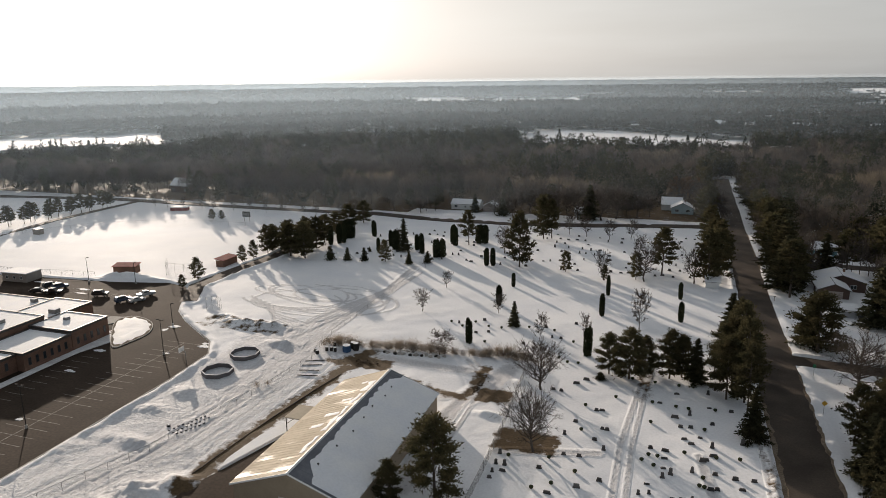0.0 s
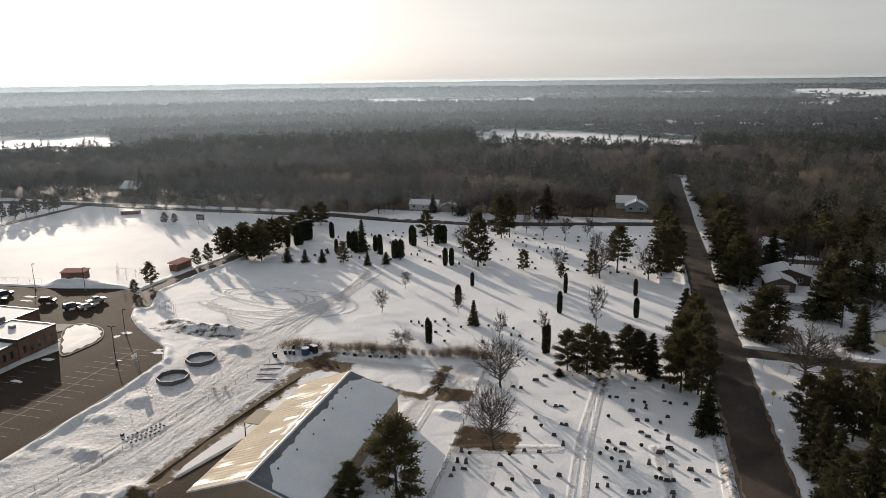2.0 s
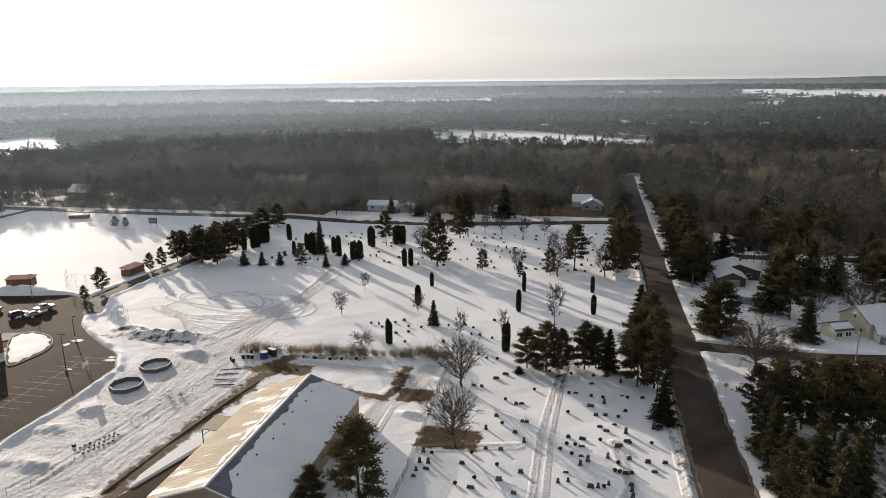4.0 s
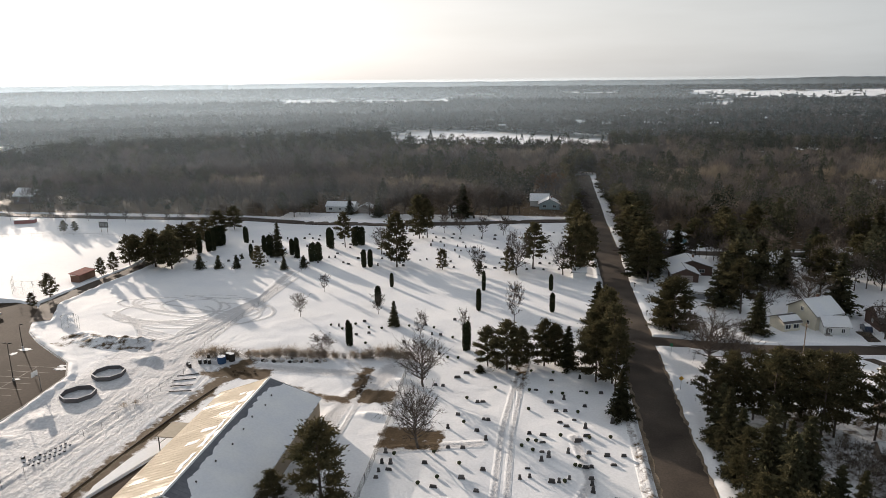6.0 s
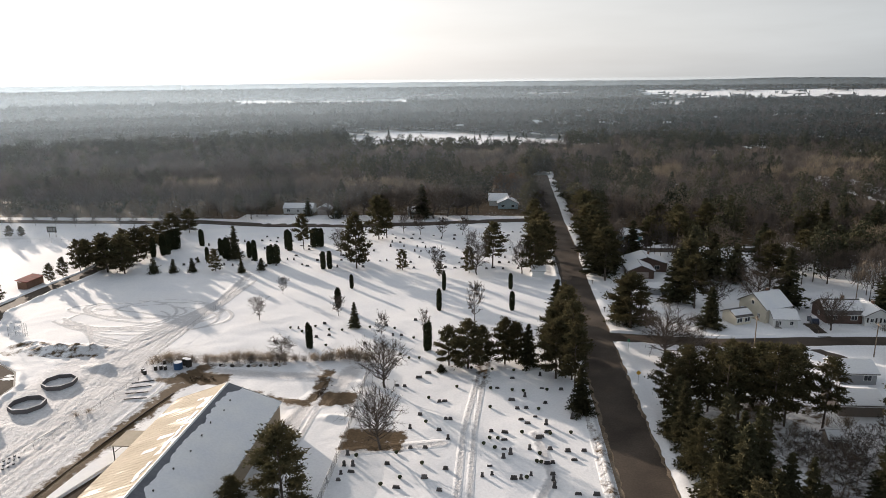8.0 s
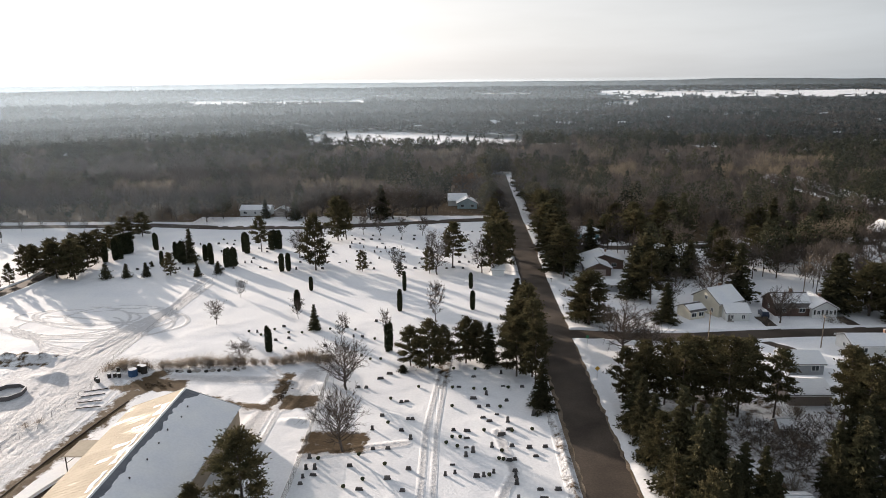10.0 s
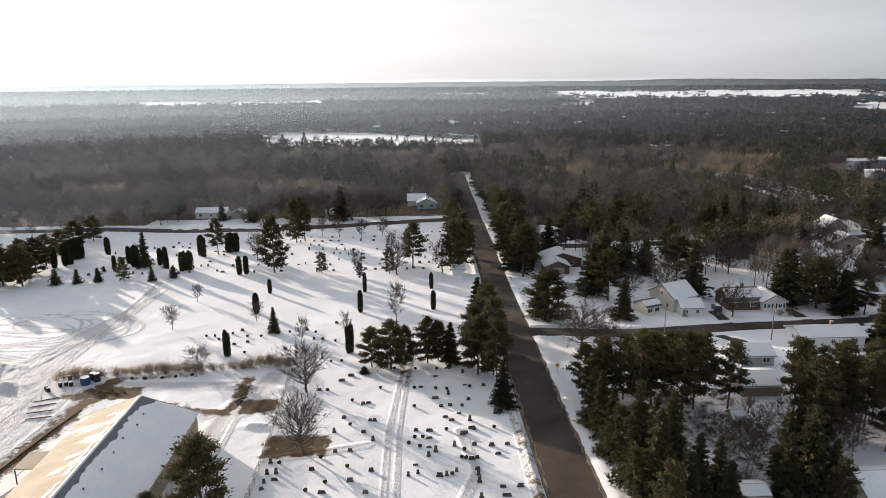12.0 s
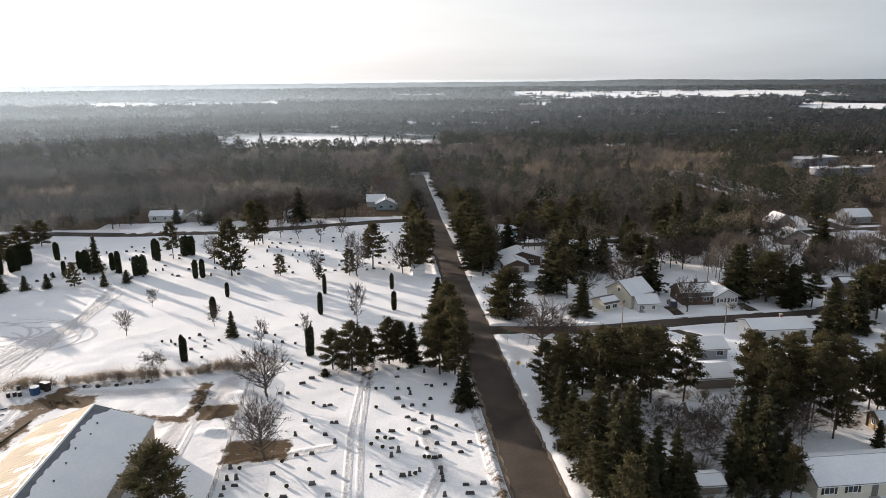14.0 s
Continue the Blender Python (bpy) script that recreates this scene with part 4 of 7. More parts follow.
HOUSE_YARDS = [(40.6, 206), (41.5, 214), (66.5, 223), (101.5, 230), (118.5, 172), (131, 170), (152, 214), (150, 231), (161, 256), (198, 262), (172, 226), (128, 206), (46.5, 256), (87.5, 142)]
HOUSE_SPOTS = [(4.9, 329), (-94, 312), (-265.5, 320), (-36.9, 306), (168.6, 544), (-82, 310), (156, 217), (164.5, 260), (201, 266), (158, 234), (335, 487), (320, 436), (75, 226), (109, 233), (46, 215)]
woods()
# ---- far woods: trees that stand out of the distant canopy, thinning with distance ----
def far_trees(r0, r1, gap, tufts, size, seed):
    rng = np.random.RandomState(seed)
    n = int(math.radians(101) * (r1 ** 2 - r0 ** 2) / 2 / gap ** 2)
    az, r = rng.uniform(-44, 57, n), np.sqrt(rng.uniform(r0 ** 2, r1 ** 2, n))
    x, y = -np.sin(np.radians(az)) * r, np.cos(np.radians(az)) * r
    grove = smooth_noise(x, y, 70, 35)
    keep = (open_amount(az, r) < -0.1) & (rng.uniform(size=n) < 0.75 + 0.4 * grove)
    for hx, hy in FAR_HOMES:
        keep &= ~((np.abs(x - hx) < 9) & (y < hy + 4) & (y > hy - 14))
    x, y, r, grove = x[keep], y[keep], r[keep], grove[keep]
    n = len(x)
    pine = rng.uniform(size=n) < 0.42 + 0.5 * smooth_noise(x, y, 95, 36)
    h, wide = np.where(pine, rng.uniform(9, 16, n), rng.uniform(8, 12.5, n)), np.where(pine, rng.uniform(2.2, 3.6, n), rng.uniform(3.5, 6.0, n)) * (gap / 10) ** 0.5
    k = np.repeat(np.arange(n), tufts)
    f = rng.uniform(0.25, 1.0, len(k))
    prof = np.where(pine[k], np.minimum(1, (1.08 - f) / 0.6), np.sqrt(np.clip(1 - ((f - 0.55) / 0.47) ** 2, 0.05, 1)))
    an, q = rng.uniform(0, math.tau, len(k)), np.sqrt(rng.uniform(0.2, 1, len(k)))
    c = np.stack([x[k] + wide[k] * prof * q * np.cos(an), y[k] + wide[k] * prof * q * np.sin(an), far_rise(x, y)[k] + f * h[k]], 1)
    v = leaf_tris(c, size, rng, up=np.stack([0.4 * np.cos(an), 0.4 * np.sin(an), np.where(pine[k], 0.3, 1.0)], 1), long=1.2, face=np.stack([np.cos(an), np.sin(an), 0.3 + f], 1))
    tone = np.where(pine, rng.uniform(0.0, 0.3, n), rng.uniform(0.45, 1.0, n) + 0.15 * grove)
    return v, np.repeat(np.clip(tone, 0, 1)[k], 3)


rng = np.random.RandomState(61)
FAR_HOMES = [(-math.sin(radians(a)) * r, math.cos(radians(a)) * r) for a, r in zip(rng.uniform(-12, 6.5, 34), rng.uniform(868, 1120, 34))]
FAR_HOMES += [(-math.sin(radians(a)) * r, math.cos(radians(a)) * r) for a, r in zip(rng.uniform(-34, -8, 14), rng.uniform(715, 1250, 14))]
FAR_TREES = woods_mat("far_trees", [(0.014, 0.019, 0.016), (0.021, 0.025, 0.021), (0.038, 0.035, 0.032), (0.048, 0.043, 0.038), (0.062, 0.054, 0.046)], 0.1)
bits = [far_trees(676, 1100, 9.0, 30, 1.15, 51), far_trees(1100, 1900, 15.0, 18, 2.0, 52), far_trees(1900, 3400, 32.0, 11, 3.6, 53)]
me = tri_mesh("far_trees", np.concatenate([b[0] for b in bits]))
me.attributes.new("tone", "FLOAT", "POINT").data.foreach_set("value", np.concatenate([b[1] for b in bits]).astype(np.float32))
tagged(part("far_trees", me, FAR_TREES), "distant mixed trees fading into winter haze", "woods", kind="stuff")


def far_home(w, d, eave, ridge, wall_mat, label):
    """A small gabled house of the far village: walls, two snowy roof slopes, windows."""
    root = thing("village_house", pose(0, 0, 0), label, "house", "village houses")
    bm = bmesh.new()
    sec = [(-d / 2, -0.2), (d / 2, -0.2), (d / 2, eave), (0, ridge), (-d / 2, eave)]
    ends = [[bm.verts.new((x, p, q)) for p, q in sec] for x in (-w / 2, w / 2)]
    bm.faces.new(ends[0]), bm.faces.new(ends[1][::-1])
    for k in range(5):
        bm.faces.new((ends[0][k], ends[1][k], ends[1][(k + 1) % 5], ends[0][(k + 1) % 5]))
    bmesh.ops.recalc_face_normals(bm, faces=bm.faces[:])
    part("wall", bm, wall_mat, root)
    for s in (-1, 1):
        bm = bmesh.new()
        q = [bm.verts.new((x, s * (d / 2 + 0.5) * u, ridge + (eave - ridge) * (1 + 0.5 / (d / 2)) * u + z)) for z in (0.02, 0.3) for u in (0, 1) for x in (-w / 2 - 0.3, w / 2 + 0.3)]
        for f in ((0, 1, 3, 2), (4, 6, 7, 5), (0, 4, 5, 1), (2, 3, 7, 6), (0, 2, 6, 4), (1, 5, 7, 3)):
            bm.faces.new([q[k] for k in f])
        bmesh.ops.recalc_face_normals(bm, faces=bm.faces[:])
        part("roof", bm, SNOW, root, "snow covered roof slope")
    for k in (-0.28, 0.05, 0.3):
        part("window", box(w * k - 0.6, w * k + 0.6, -d / 2 - 0.05, -d / 2 + 0.02, 1.0, 2.2), GLASS, root)
    return root


HOME_KINDS = [far_home(11, 8, 3.0, 5.4, paint("village_white", (0.62, 0.61, 0.58)), "small white village house with a snowy roof"),
              far_home(13, 8, 2.8, 4.8, paint("village_tan", (0.36, 0.30, 0.24)), "small tan village house with a snowy roof"),
              far_home(10, 8, 4.6, 7.4, paint("village_grey", (0.30, 0.31, 0.33)), "grey two storey village house with a snowy roof")]
for k, (x, y) in enumerate(FAR_HOMES):
    at_ = pose(x, y, float(far_rise(np.array([x]), np.array([y]))[0]), 0, 0, rng.uniform(-40, 40))
    if k < 3:
        HOME_KINDS[k].matrix_basis = at_
    else:
        copy_thing(HOME_KINDS[k % 3], at_)
# ---- metal shed ----
W, L, EV, RG = 9.5, 36.2, 3.8, 7.2
shed = thing("metal_shed", pose(-48.6, 73.7, 0), "long tan metal shed with a half snowy gable roof", "building")
bm = bmesh.new()
sec = [(-W, -0.2), (W, -0.2), (W, EV), (0, RG), (-W, EV)]
lo, hi = [bm.verts.new((x, 0, z)) for x, z in sec], [bm.verts.new((x, L, z)) for x, z in sec]
bm.faces.new(lo), bm.faces.new(hi[::-1])
for k in range(5):
    bm.faces.new((lo[k], hi[k], hi[(k + 1) % 5], lo[(k + 1) % 5]))
bmesh.ops.recalc_face_normals(bm, faces=bm.faces[:])
part("wall", bm, paint("tan_siding", (0.30, 0.24, 0.17), 0.55), shed, "tan ribbed steel siding")
PITCH = math.atan2(RG - EV, W)
SLOPE = math.hypot(RG - EV, W) + 0.35


def slope_pt(side, d, y, lift):
    """A point d metres down the slope from the ridge."""
    return (side * (d * math.cos(PITCH) + lift * math.sin(PITCH)), y, RG - d * math.sin(PITCH) + lift * math.cos(PITCH))


def slope_slab(side, d0, d1, y0, y1, low, top):
    vs = [slope_pt(side, d, y, z) for z in (low, top) for y in (y0, y1) for d in (d0, d1)]
    return vs, [(0, 2, 3, 1), (4, 5, 7, 6), (0, 1, 5, 4), (2, 6, 7, 3), (0, 4, 6, 2), (1, 3, 7, 5)]


# one steel roof; shade of the slope away from the sun is in its colour
for side, m, label in ((-1, TAN_METAL, "tan ribbed steel roof slope on the sun side"), (1, DARK_METAL, "ribbed steel roof slope coloured dark grey for shade")):
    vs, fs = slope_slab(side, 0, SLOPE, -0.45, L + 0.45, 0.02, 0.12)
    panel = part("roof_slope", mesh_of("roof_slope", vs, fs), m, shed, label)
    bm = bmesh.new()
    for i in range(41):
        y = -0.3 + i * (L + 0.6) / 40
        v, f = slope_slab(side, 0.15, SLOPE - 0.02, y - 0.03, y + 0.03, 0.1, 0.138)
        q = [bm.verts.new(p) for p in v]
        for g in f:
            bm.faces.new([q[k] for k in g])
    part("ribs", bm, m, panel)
bm = bmesh.new()
for side in (-1, 1):
    v, f = slope_slab(side, -0.02, 0.22, -0.48, L + 0.48, 0.12, 0.165)
    q = [bm.verts.new(p) for p in v]
    for g in f:
        bm.faces.new([q[k] for k in g])
part("ridge_cap", bm, WHITE, shed, "pale folded steel ridge cap")
for y in (-0.47, L + 0.43):
    for side in (-1, 1):
        v, f = slope_slab(side, 0.0, SLOPE, y, y + 0.06, -0.12, 0.15)
        part("gable_trim", mesh_of("gable_trim", v, f), WHITE, shed, "white gable trim")


def slope_snow(name, side, y0, y1, start, stop, thick, step=0.35, seed=0):
    """A sheet of snow on a slope whose upper and lower edges wander."""
    ys = np.arange(y0, y1 + step * 0.5, step)
    vs, fs = [], []
    cols = 10
    for y in ys:
        a, b = start(y), stop(y)
        b = max(b, a + 0.05)
        for k in range(cols):
            d = a + (b - a) * k / (cols - 1)
            edge = min(k, cols - 1 - k) / 1.2
            rim = min(1.0, edge, (y - y0) / 0.4 + 0.05, (y1 - y) / 0.4 + 0.05)
            vs.append(slope_pt(side, d, y, 0.118 + thick * max(0.0, rim) + 0.02 * math.sin(y * 3 + d * 2 + seed)))
    for i in range(len(ys) - 1):
        for k in range(cols - 1):
            p = i * cols + k
            fs.append((p, p + 1, p + cols + 1, p + cols))
    return part(name, mesh_of(name, vs, fs, True), SNOW, shed, "snow lying on the roof")


def ragged(y, base, amp, seed):
    n = smooth_noise(np.array([y, y * 1.0]), np.array([seed, seed + 0.5]), 1.1, 61)[0] + 0.7 * smooth_noise(np.array([y]), np.array([seed * 3.0]), 4.5, 62)[0]
    return base + amp * n


slope_snow("roof_snow", 1, 0.1, L + 0.3, lambda y: ragged(y, 1.25, 0.5, 3) + (2.6 * max(0, 1 - y / 4.5)) + 1.6 * max(0, 1 - (L - y) / 3.0), lambda y: SLOPE + 0.05, 0.14)
for k, (y0, y1, d0, d1) in enumerate(((27.5, 32.0, 0.7, 2.0), (22.5, 26.5, 0.9, 2.1), (12.5, 21.5, 0.9, 1.8), (18.5, 19.6, 2.0, 5.2), (24.3, 25.1, 2.3, 4.6), (14.5, 15.6, 3.0, 5.6), (31.5, 32.4, 2.5, 4.0), (5.5, 11.0, 0.8, 1.5))):
    slope_snow("roof_snow", -1, y0, y1, lambda y, d0=d0, k=k: ragged(y, d0, 0.25, 10 + k), lambda y, d1=d1, k=k: ragged(y, d1, 0.45, 30 + k), 0.08, 0.3, k)
for y in (4.0, 9.5, 14.5, 19.0, 23.0, 27.5, 31.0):
    bm = bmesh.new()
    x, _, z = slope_pt(1, 2.9 + 0.3 * math.sin(y), y, 0.0)
    add_tube(bm, (x, y, z), (x, y, z + 0.42), 0.09, 0.09, 8)
    add_tube(bm, (x, y, z + 0.42), (x, y, z + 0.52), 0.16, 0.1, 8)
    part("roof_vent", bm, DARK, shed, "small black roof vent pipe")
door = part("overhead_door", box(-1.9, 1.9, -0.08, -0.01, 0, 3.0), paint("pale_door", (0.55, 0.52, 0.46)), shed, "pale sectional overhead door")
for k in range(1, 5):
    part("door_seam", box(-1.88, 1.88, -0.1, -0.08, k * 0.6 - 0.015, k * 0.6 + 0.015), DARK, door)
part("lean_to_roof", box(-W - 3.6, -W + 0.4, 20.0, 25.0, 3.5, 3.66), TAN_METAL, shed, "flat tan steel canopy over the loading dock")
for y in (20.2, 24.8):
    part("post", tube((-W - 3.4, y, 0), (-W - 3.4, y, 3.5), 0.09), DARK, shed)
part("brace", tube((-W - 3.4, 20.2, 2.3), (-W - 1.8, 20.2, 3.5), 0.05), DARK, shed)
apron = prism([(-67.4, 58), (-49, 58), (-49, 73.0), (-58.3, 73.0), (-58.3, 97), (-62.2, 92.5), (-65.9, 80.4), (-67.8, 75)], -0.3, 0.10)
tagged(part("pavement_apron", apron, LOT), "bare brown asphalt apron in front of the metal shed", "pavement", kind="structure")

bank = prism([(-66.2, 80.6), (-62.4, 93.0), (-59.4, 100.5), (-63.0, 101.0), (-66.0, 92.0), (-66.9, 84.0)], -0.1, 0.34, 0.12)
tagged(part("snow_bank", bank, SNOW), "ploughed snow bank beside the bare apron", "snow", kind="structure")
edging = thing("timber_edging", pose(-69.9, 74.8, 0), "low dark timber edging along the bare verge", "edging")
PLANK = paint("dark_edging", (0.06, 0.05, 0.045), 0.85)
run_ = [(-69.9, 74.8), (-68.9, 86.0), (-67.6, 99.0), (-65.8, 111.8), (-64.2, 120.0)]
for (ax, ay), (bx, by) in zip(run_, run_[1:]):
    ln = math.hypot(bx - ax, by - ay)
    board = part("board", box(0, ln - 0.05, -0.05, 0.05, -0.2, 0.16, 0.02), PLANK, edging)
    board.matrix_basis = pose(ax + 69.9, ay - 74.8, 0, 0, 0, math.degrees(math.atan2(by - ay, bx - ax)))

# ---- school ----
school = thing("school_building", pose(0, 0, 0), "flat roofed brown brick school with snow covered roofs", "building")
FASCIA = paint("dark_fascia", (0.07, 0.06, 0.055), 0.5)
slit = box(-0.03, 0.06, -0.38, 0.38, 0, 1.75)
SLIT = bpy.data.meshes.new("window")
slit.to_mesh(SLIT), slit.free()
SLIT.materials.append(FASCIA)
pane = box(0.06, 0.075, -0.3, 0.3, 0.08, 1.67)
PANE = bpy.data.meshes.new("pane")
pane.to_mesh(PANE), pane.free()
PANE.materials.append(GLASS)
for x0, x1, y0, y1, h in ((-143.5, -130.5, 113.4, 124.3, 4.6), (-143.0, -130.5, 100.6, 113.2, 4.0), (-143.0, -132.5, 52, 100.4, 3.8), (-156, -143.7, 118.2, 132.6, 4.5), (-232, -156.2, 78, 131.6, 4.3), (-168, -143.7, 98, 118.0, 5.6), (-156, -143.2, 52, 97.8, 4.4)):
    wing = part("wing", box(x0, x1, y0, y1, -0.2, h - 0.05), BRICK, school, "brown brick wall block")
    for a, b, c, d in ((x0, x1, y0, y0 + 0.3), (x0, x1, y1 - 0.3, y1), (x0, x0 + 0.3, y0 + 0.3, y1 - 0.3), (x1 - 0.3, x1, y0 + 0.3, y1 - 0.3)):
        part("parapet", box(a - 0.06 * (a == x0), b + 0.06 * (b == x1), c - 0.06 * (c == y0), d + 0.06 * (d == y1), h - 0.3, h + 0.28), FASCIA, wing, "dark metal parapet")
    bm = bmesh.new()
    nxs, nys = max(3, int((x1 - x0) / 2)), max(3, int((y1 - y0) / 2))
    g = [[bm.verts.new((x0 + 0.3 + (x1 - x0 - 0.6) * i / nxs, y0 + 0.3 + (y1 - y0 - 0.6) * j / nys, h + 0.10 + 0.02 * math.sin(i * 1.7 + j * 2.3))) for j in range(nys + 1)] for i in range(nxs + 1)]
    for i in range(nxs):
        for j in range(nys):
            bm.faces.new((g[i][j], g[i + 1][j], g[i + 1][j + 1], g[i][j + 1]))
    part("roof_snow", bm, SNOW, wing, "snow on the flat roof").data.shade_smooth()
for x, y0, n, step in ((-130.5, 115, 5, 2.0), (-130.5, 102, 6, 1.9), (-132.5, 56, 22, 2.0)):
    for k in range(n):
        w = part("window", SLIT, None, school)
        w.matrix_basis = pose(x, y0 + k * step, 1.1)
        part("pane", PANE, None, w)
for x, y, w, d, h, z in ((-147, 122, 2.2, 1.8, 1.0, 4.6), (-139, 119, 1.2, 1.2, 0.6, 4.7), (-160, 128, 1.6, 1.2, 0.8, 4.4), (-176, 122, 2.4, 1.6, 1.0, 4.4), (-150, 110, 1.6, 1.6, 0.8, 5.7), (-190, 126, 1.4, 1.4, 0.8, 4.4)):
    unit = part("roof_unit", box(x, x + w, y, y + d, z - 0.1, z + h, 0.06), GALV, school, "grey rooftop air handling unit")
    part("cap_snow", box(x + 0.06, x + w - 0.06, y + 0.06, y + d - 0.06, z + h, z + h + 0.12, 0.04), SNOW, unit)
tagged(part("pavement_walk", prism([(-130.4, 50), (-128.2, 50), (-128.2, 112), (-124.6, 126), (-130.4, 126)], -0.1, 0.14, 0.05), DIRTY_SNOW), "snow covered walk along the school wall", "pavement", kind="structure")

# planted island with its kerb
ctrl = [(-123.0, 117.4), (-130.6, 125.0), (-136.6, 133.0), (-134.2, 137.0), (-126.6, 134.6), (-121.6, 128.2), (-121.4, 121.8)]
isle = []
for k in range(7):
    p0, p1, p2, p3 = (Vector((*ctrl[(k + j) % 7], 0)) for j in (-1, 0, 1, 2))
    for i in range(4):
        u = i / 4
        q = 0.5 * (2 * p1 + (p2 - p0) * u + (2 * p0 - 5 * p1 + 4 * p2 - p3) * u * u + (3 * p1 - p0 - 3 * p2 + p3) * u ** 3)
        isle.append((q.x, q.y))
cx_, cy_ = sum(p[0] for p in isle) / len(isle), sum(p[1] for p in isle) / len(isle)
turf = [(cx_ + (x - cx_) * 0.955, cy_ + (y - cy_) * 0.955) for x, y in isle]
tagged(part("ground_island", prism(turf, -0.05, 0.19), TURF), "dry brown turf inside the parking island", "turf", kind="structure")
tagged(part("kerb_island", prism(isle, -0.1, 0.17, 0.03), CONCRETE), "pale concrete kerb round a snowy island", "kerb", kind="structure")
vs, fs = [], []
for j in range(9):
    f = 0.88 * (1 - j / 8.0)
    for k_, (x, y) in enumerate(isle):
        f = 0.88 * (1 - j / 8.0) * (1 + 0.07 * math.sin(k_ * 2.7))
        px_, py_ = cx_ + (x - cx_) * f, cy_ + (y - cy_) * f
        nz = smooth_noise(np.array([px_]), np.array([py_]), 1.8, 71)[0] + 0.6 * smooth_noise(np.array([px_]), np.array([py_]), 0.8, 72)[0]
        vs.append((px_, py_, 0.18 if j == 0 else 0.24 + 0.05 * min(1, j / 2) * (1 + 1.4 * nz)))
nv_ = len(isle)
for j in range(8):
    for k in range(nv_):
        fs.append((j * nv_ + k, j * nv_ + (k + 1) % nv_, (j + 1) * nv_ + (k + 1) % nv_, (j + 1) * nv_ + k))
tagged(part("island_snow", mesh_of("island_snow", vs, fs, True), SNOW), "heaped snow on the parking island", "snow", kind="structure")
# cleared snow left on the asphalt
rng = np.random.RandomState(12)
for k, (x, y, ax, ay) in enumerate(((-131.5, 122.2, 0.9, 4.2), (-124.6, 115.2, 1.6, 0.7), (-118.6, 133.6, 1.4, 0.8), (-119.4, 131.0, 0.9, 0.9), (-102.4, 124.4, 1.6, 0.7), (-103.4, 126.0, 0.9, 0.5), (-108.2, 118.4, 0.6, 0.4), (-165.5, 149.0, 2.2, 0.6), (-168.0, 152.5, 2.4, 0.7), (-181.5, 148.6, 2.0, 0.6), (-121.8, 104.0, 1.5, 0.5), (-112.6, 84.0, 0.8, 0.4), (-186.0, 154.5, 3.0, 0.6))):
    bm = bmesh.new()
    ring = []
    for i in range(16):
        a = i * math.tau / 16
        q = 1 + 0.35 * rng.uniform(-1, 1)
        ring.append((x + ax * q * math.cos(a), y + ay * q * math.sin(a)))
    ob = part("snow_patch", prism(ring, 0.0, 0.05, 0.02), SNOW)
    tagged(ob, "thin leftover snow on the asphalt", "snow", kind="structure")
tagged(part("kerb_walk", prism([(-139.5, 135.2), (-143.4, 133), (-143.4, 126), (-138, 126), (-133.5, 136)], -0.1, 0.14, 0.02), CONCRETE), "concrete forecourt with thin snow by the entrance", "pavement", kind="structure")

# parking bay lines
line_bm = bmesh.new()
for x0, x1, y0, n in ((-113.5, -108.7, 92, 13), (-108.5, -103.6, 92, 13), (-126, -121, 70, 16), (-113.5, -103.6, 60, 11)):
    for k in range(n):
        y = y0 + k * 2.75
        add_box(line_bm, x0, x1, y - 0.05, y + 0.05, 0.008, 0.014)
add_box(line_bm, -108.66, -108.54, 58, 125, 0.008, 0.014)
for k in range(14):
    add_box(line_bm, -180 + k * 2.8, -179.9 + k * 2.8, 148, 152.5, 0.008, 0.014)
tagged(part("bay_lines", line_bm, PAINT_LINE), "worn pale parking bay lines on asphalt", "line marking", kind="structure")

# kerb along the lot
tagged(part("kerb_lot", ribbon([(-97.6, 30), (-97.6, 107), (-98.7, 121), (-103.3, 127.7), (-109.5, 131.9), (-118.8, 138.4), (-125.7, 144.4)], 0.13, 0.14, 0.0, 3.0), CONCRETE), "pale concrete kerb along the parking lot", "kerb", kind="structure")
# ---- houses ----
def window_mesh(w, h):
    bm = bmesh.new()
    for a, b, c, d in ((-w, w, 0, 0.08), (-w, w, h - 0.08, h), (-w, -w + 0.08, 0.08, h - 0.08), (w - 0.08, w, 0.08, h - 0.08), (-0.03, 0.03, 0.08, h - 0.08)):
        add_box(bm, a, b, -0.07, 0.01, c, d)
    f = bpy.data.meshes.new("window")
    bm.to_mesh(f), bm.free()
    f.materials.append(WHITE)
    b2 = box(-w + 0.08, w - 0.08, -0.025, 0.0, 0.08, h - 0.08)
    p = bpy.data.meshes.new("pane")
    b2.to_mesh(p), b2.free()
    p.materials.append(GLASS)
    return f, p


WINDOWS = {"wide": window_mesh(0.8, 1.2), "small": window_mesh(0.45, 1.1)}
shut = box(-0.2, 0.2, -0.05, 0.0, 0, 1.2)
SHUTTER = bpy.data.meshes.new("shutter")
shut.to_mesh(SHUTTER), shut.free()
SHUTTER.materials.append(DARK)


def put_window(parent, m, kind="wide", shutters=False):
    f, p = WINDOWS[kind]
    w = part("window", f, None, parent)
    w.matrix_basis = m
    part("pane", p, None, w)
    if shutters:
        for s in (-1, 1):
            o = part("shutter", SHUTTER, None, w, "dark window shutter")
            o.matrix_basis = pose(s * 1.02, 0, 0)
    return w


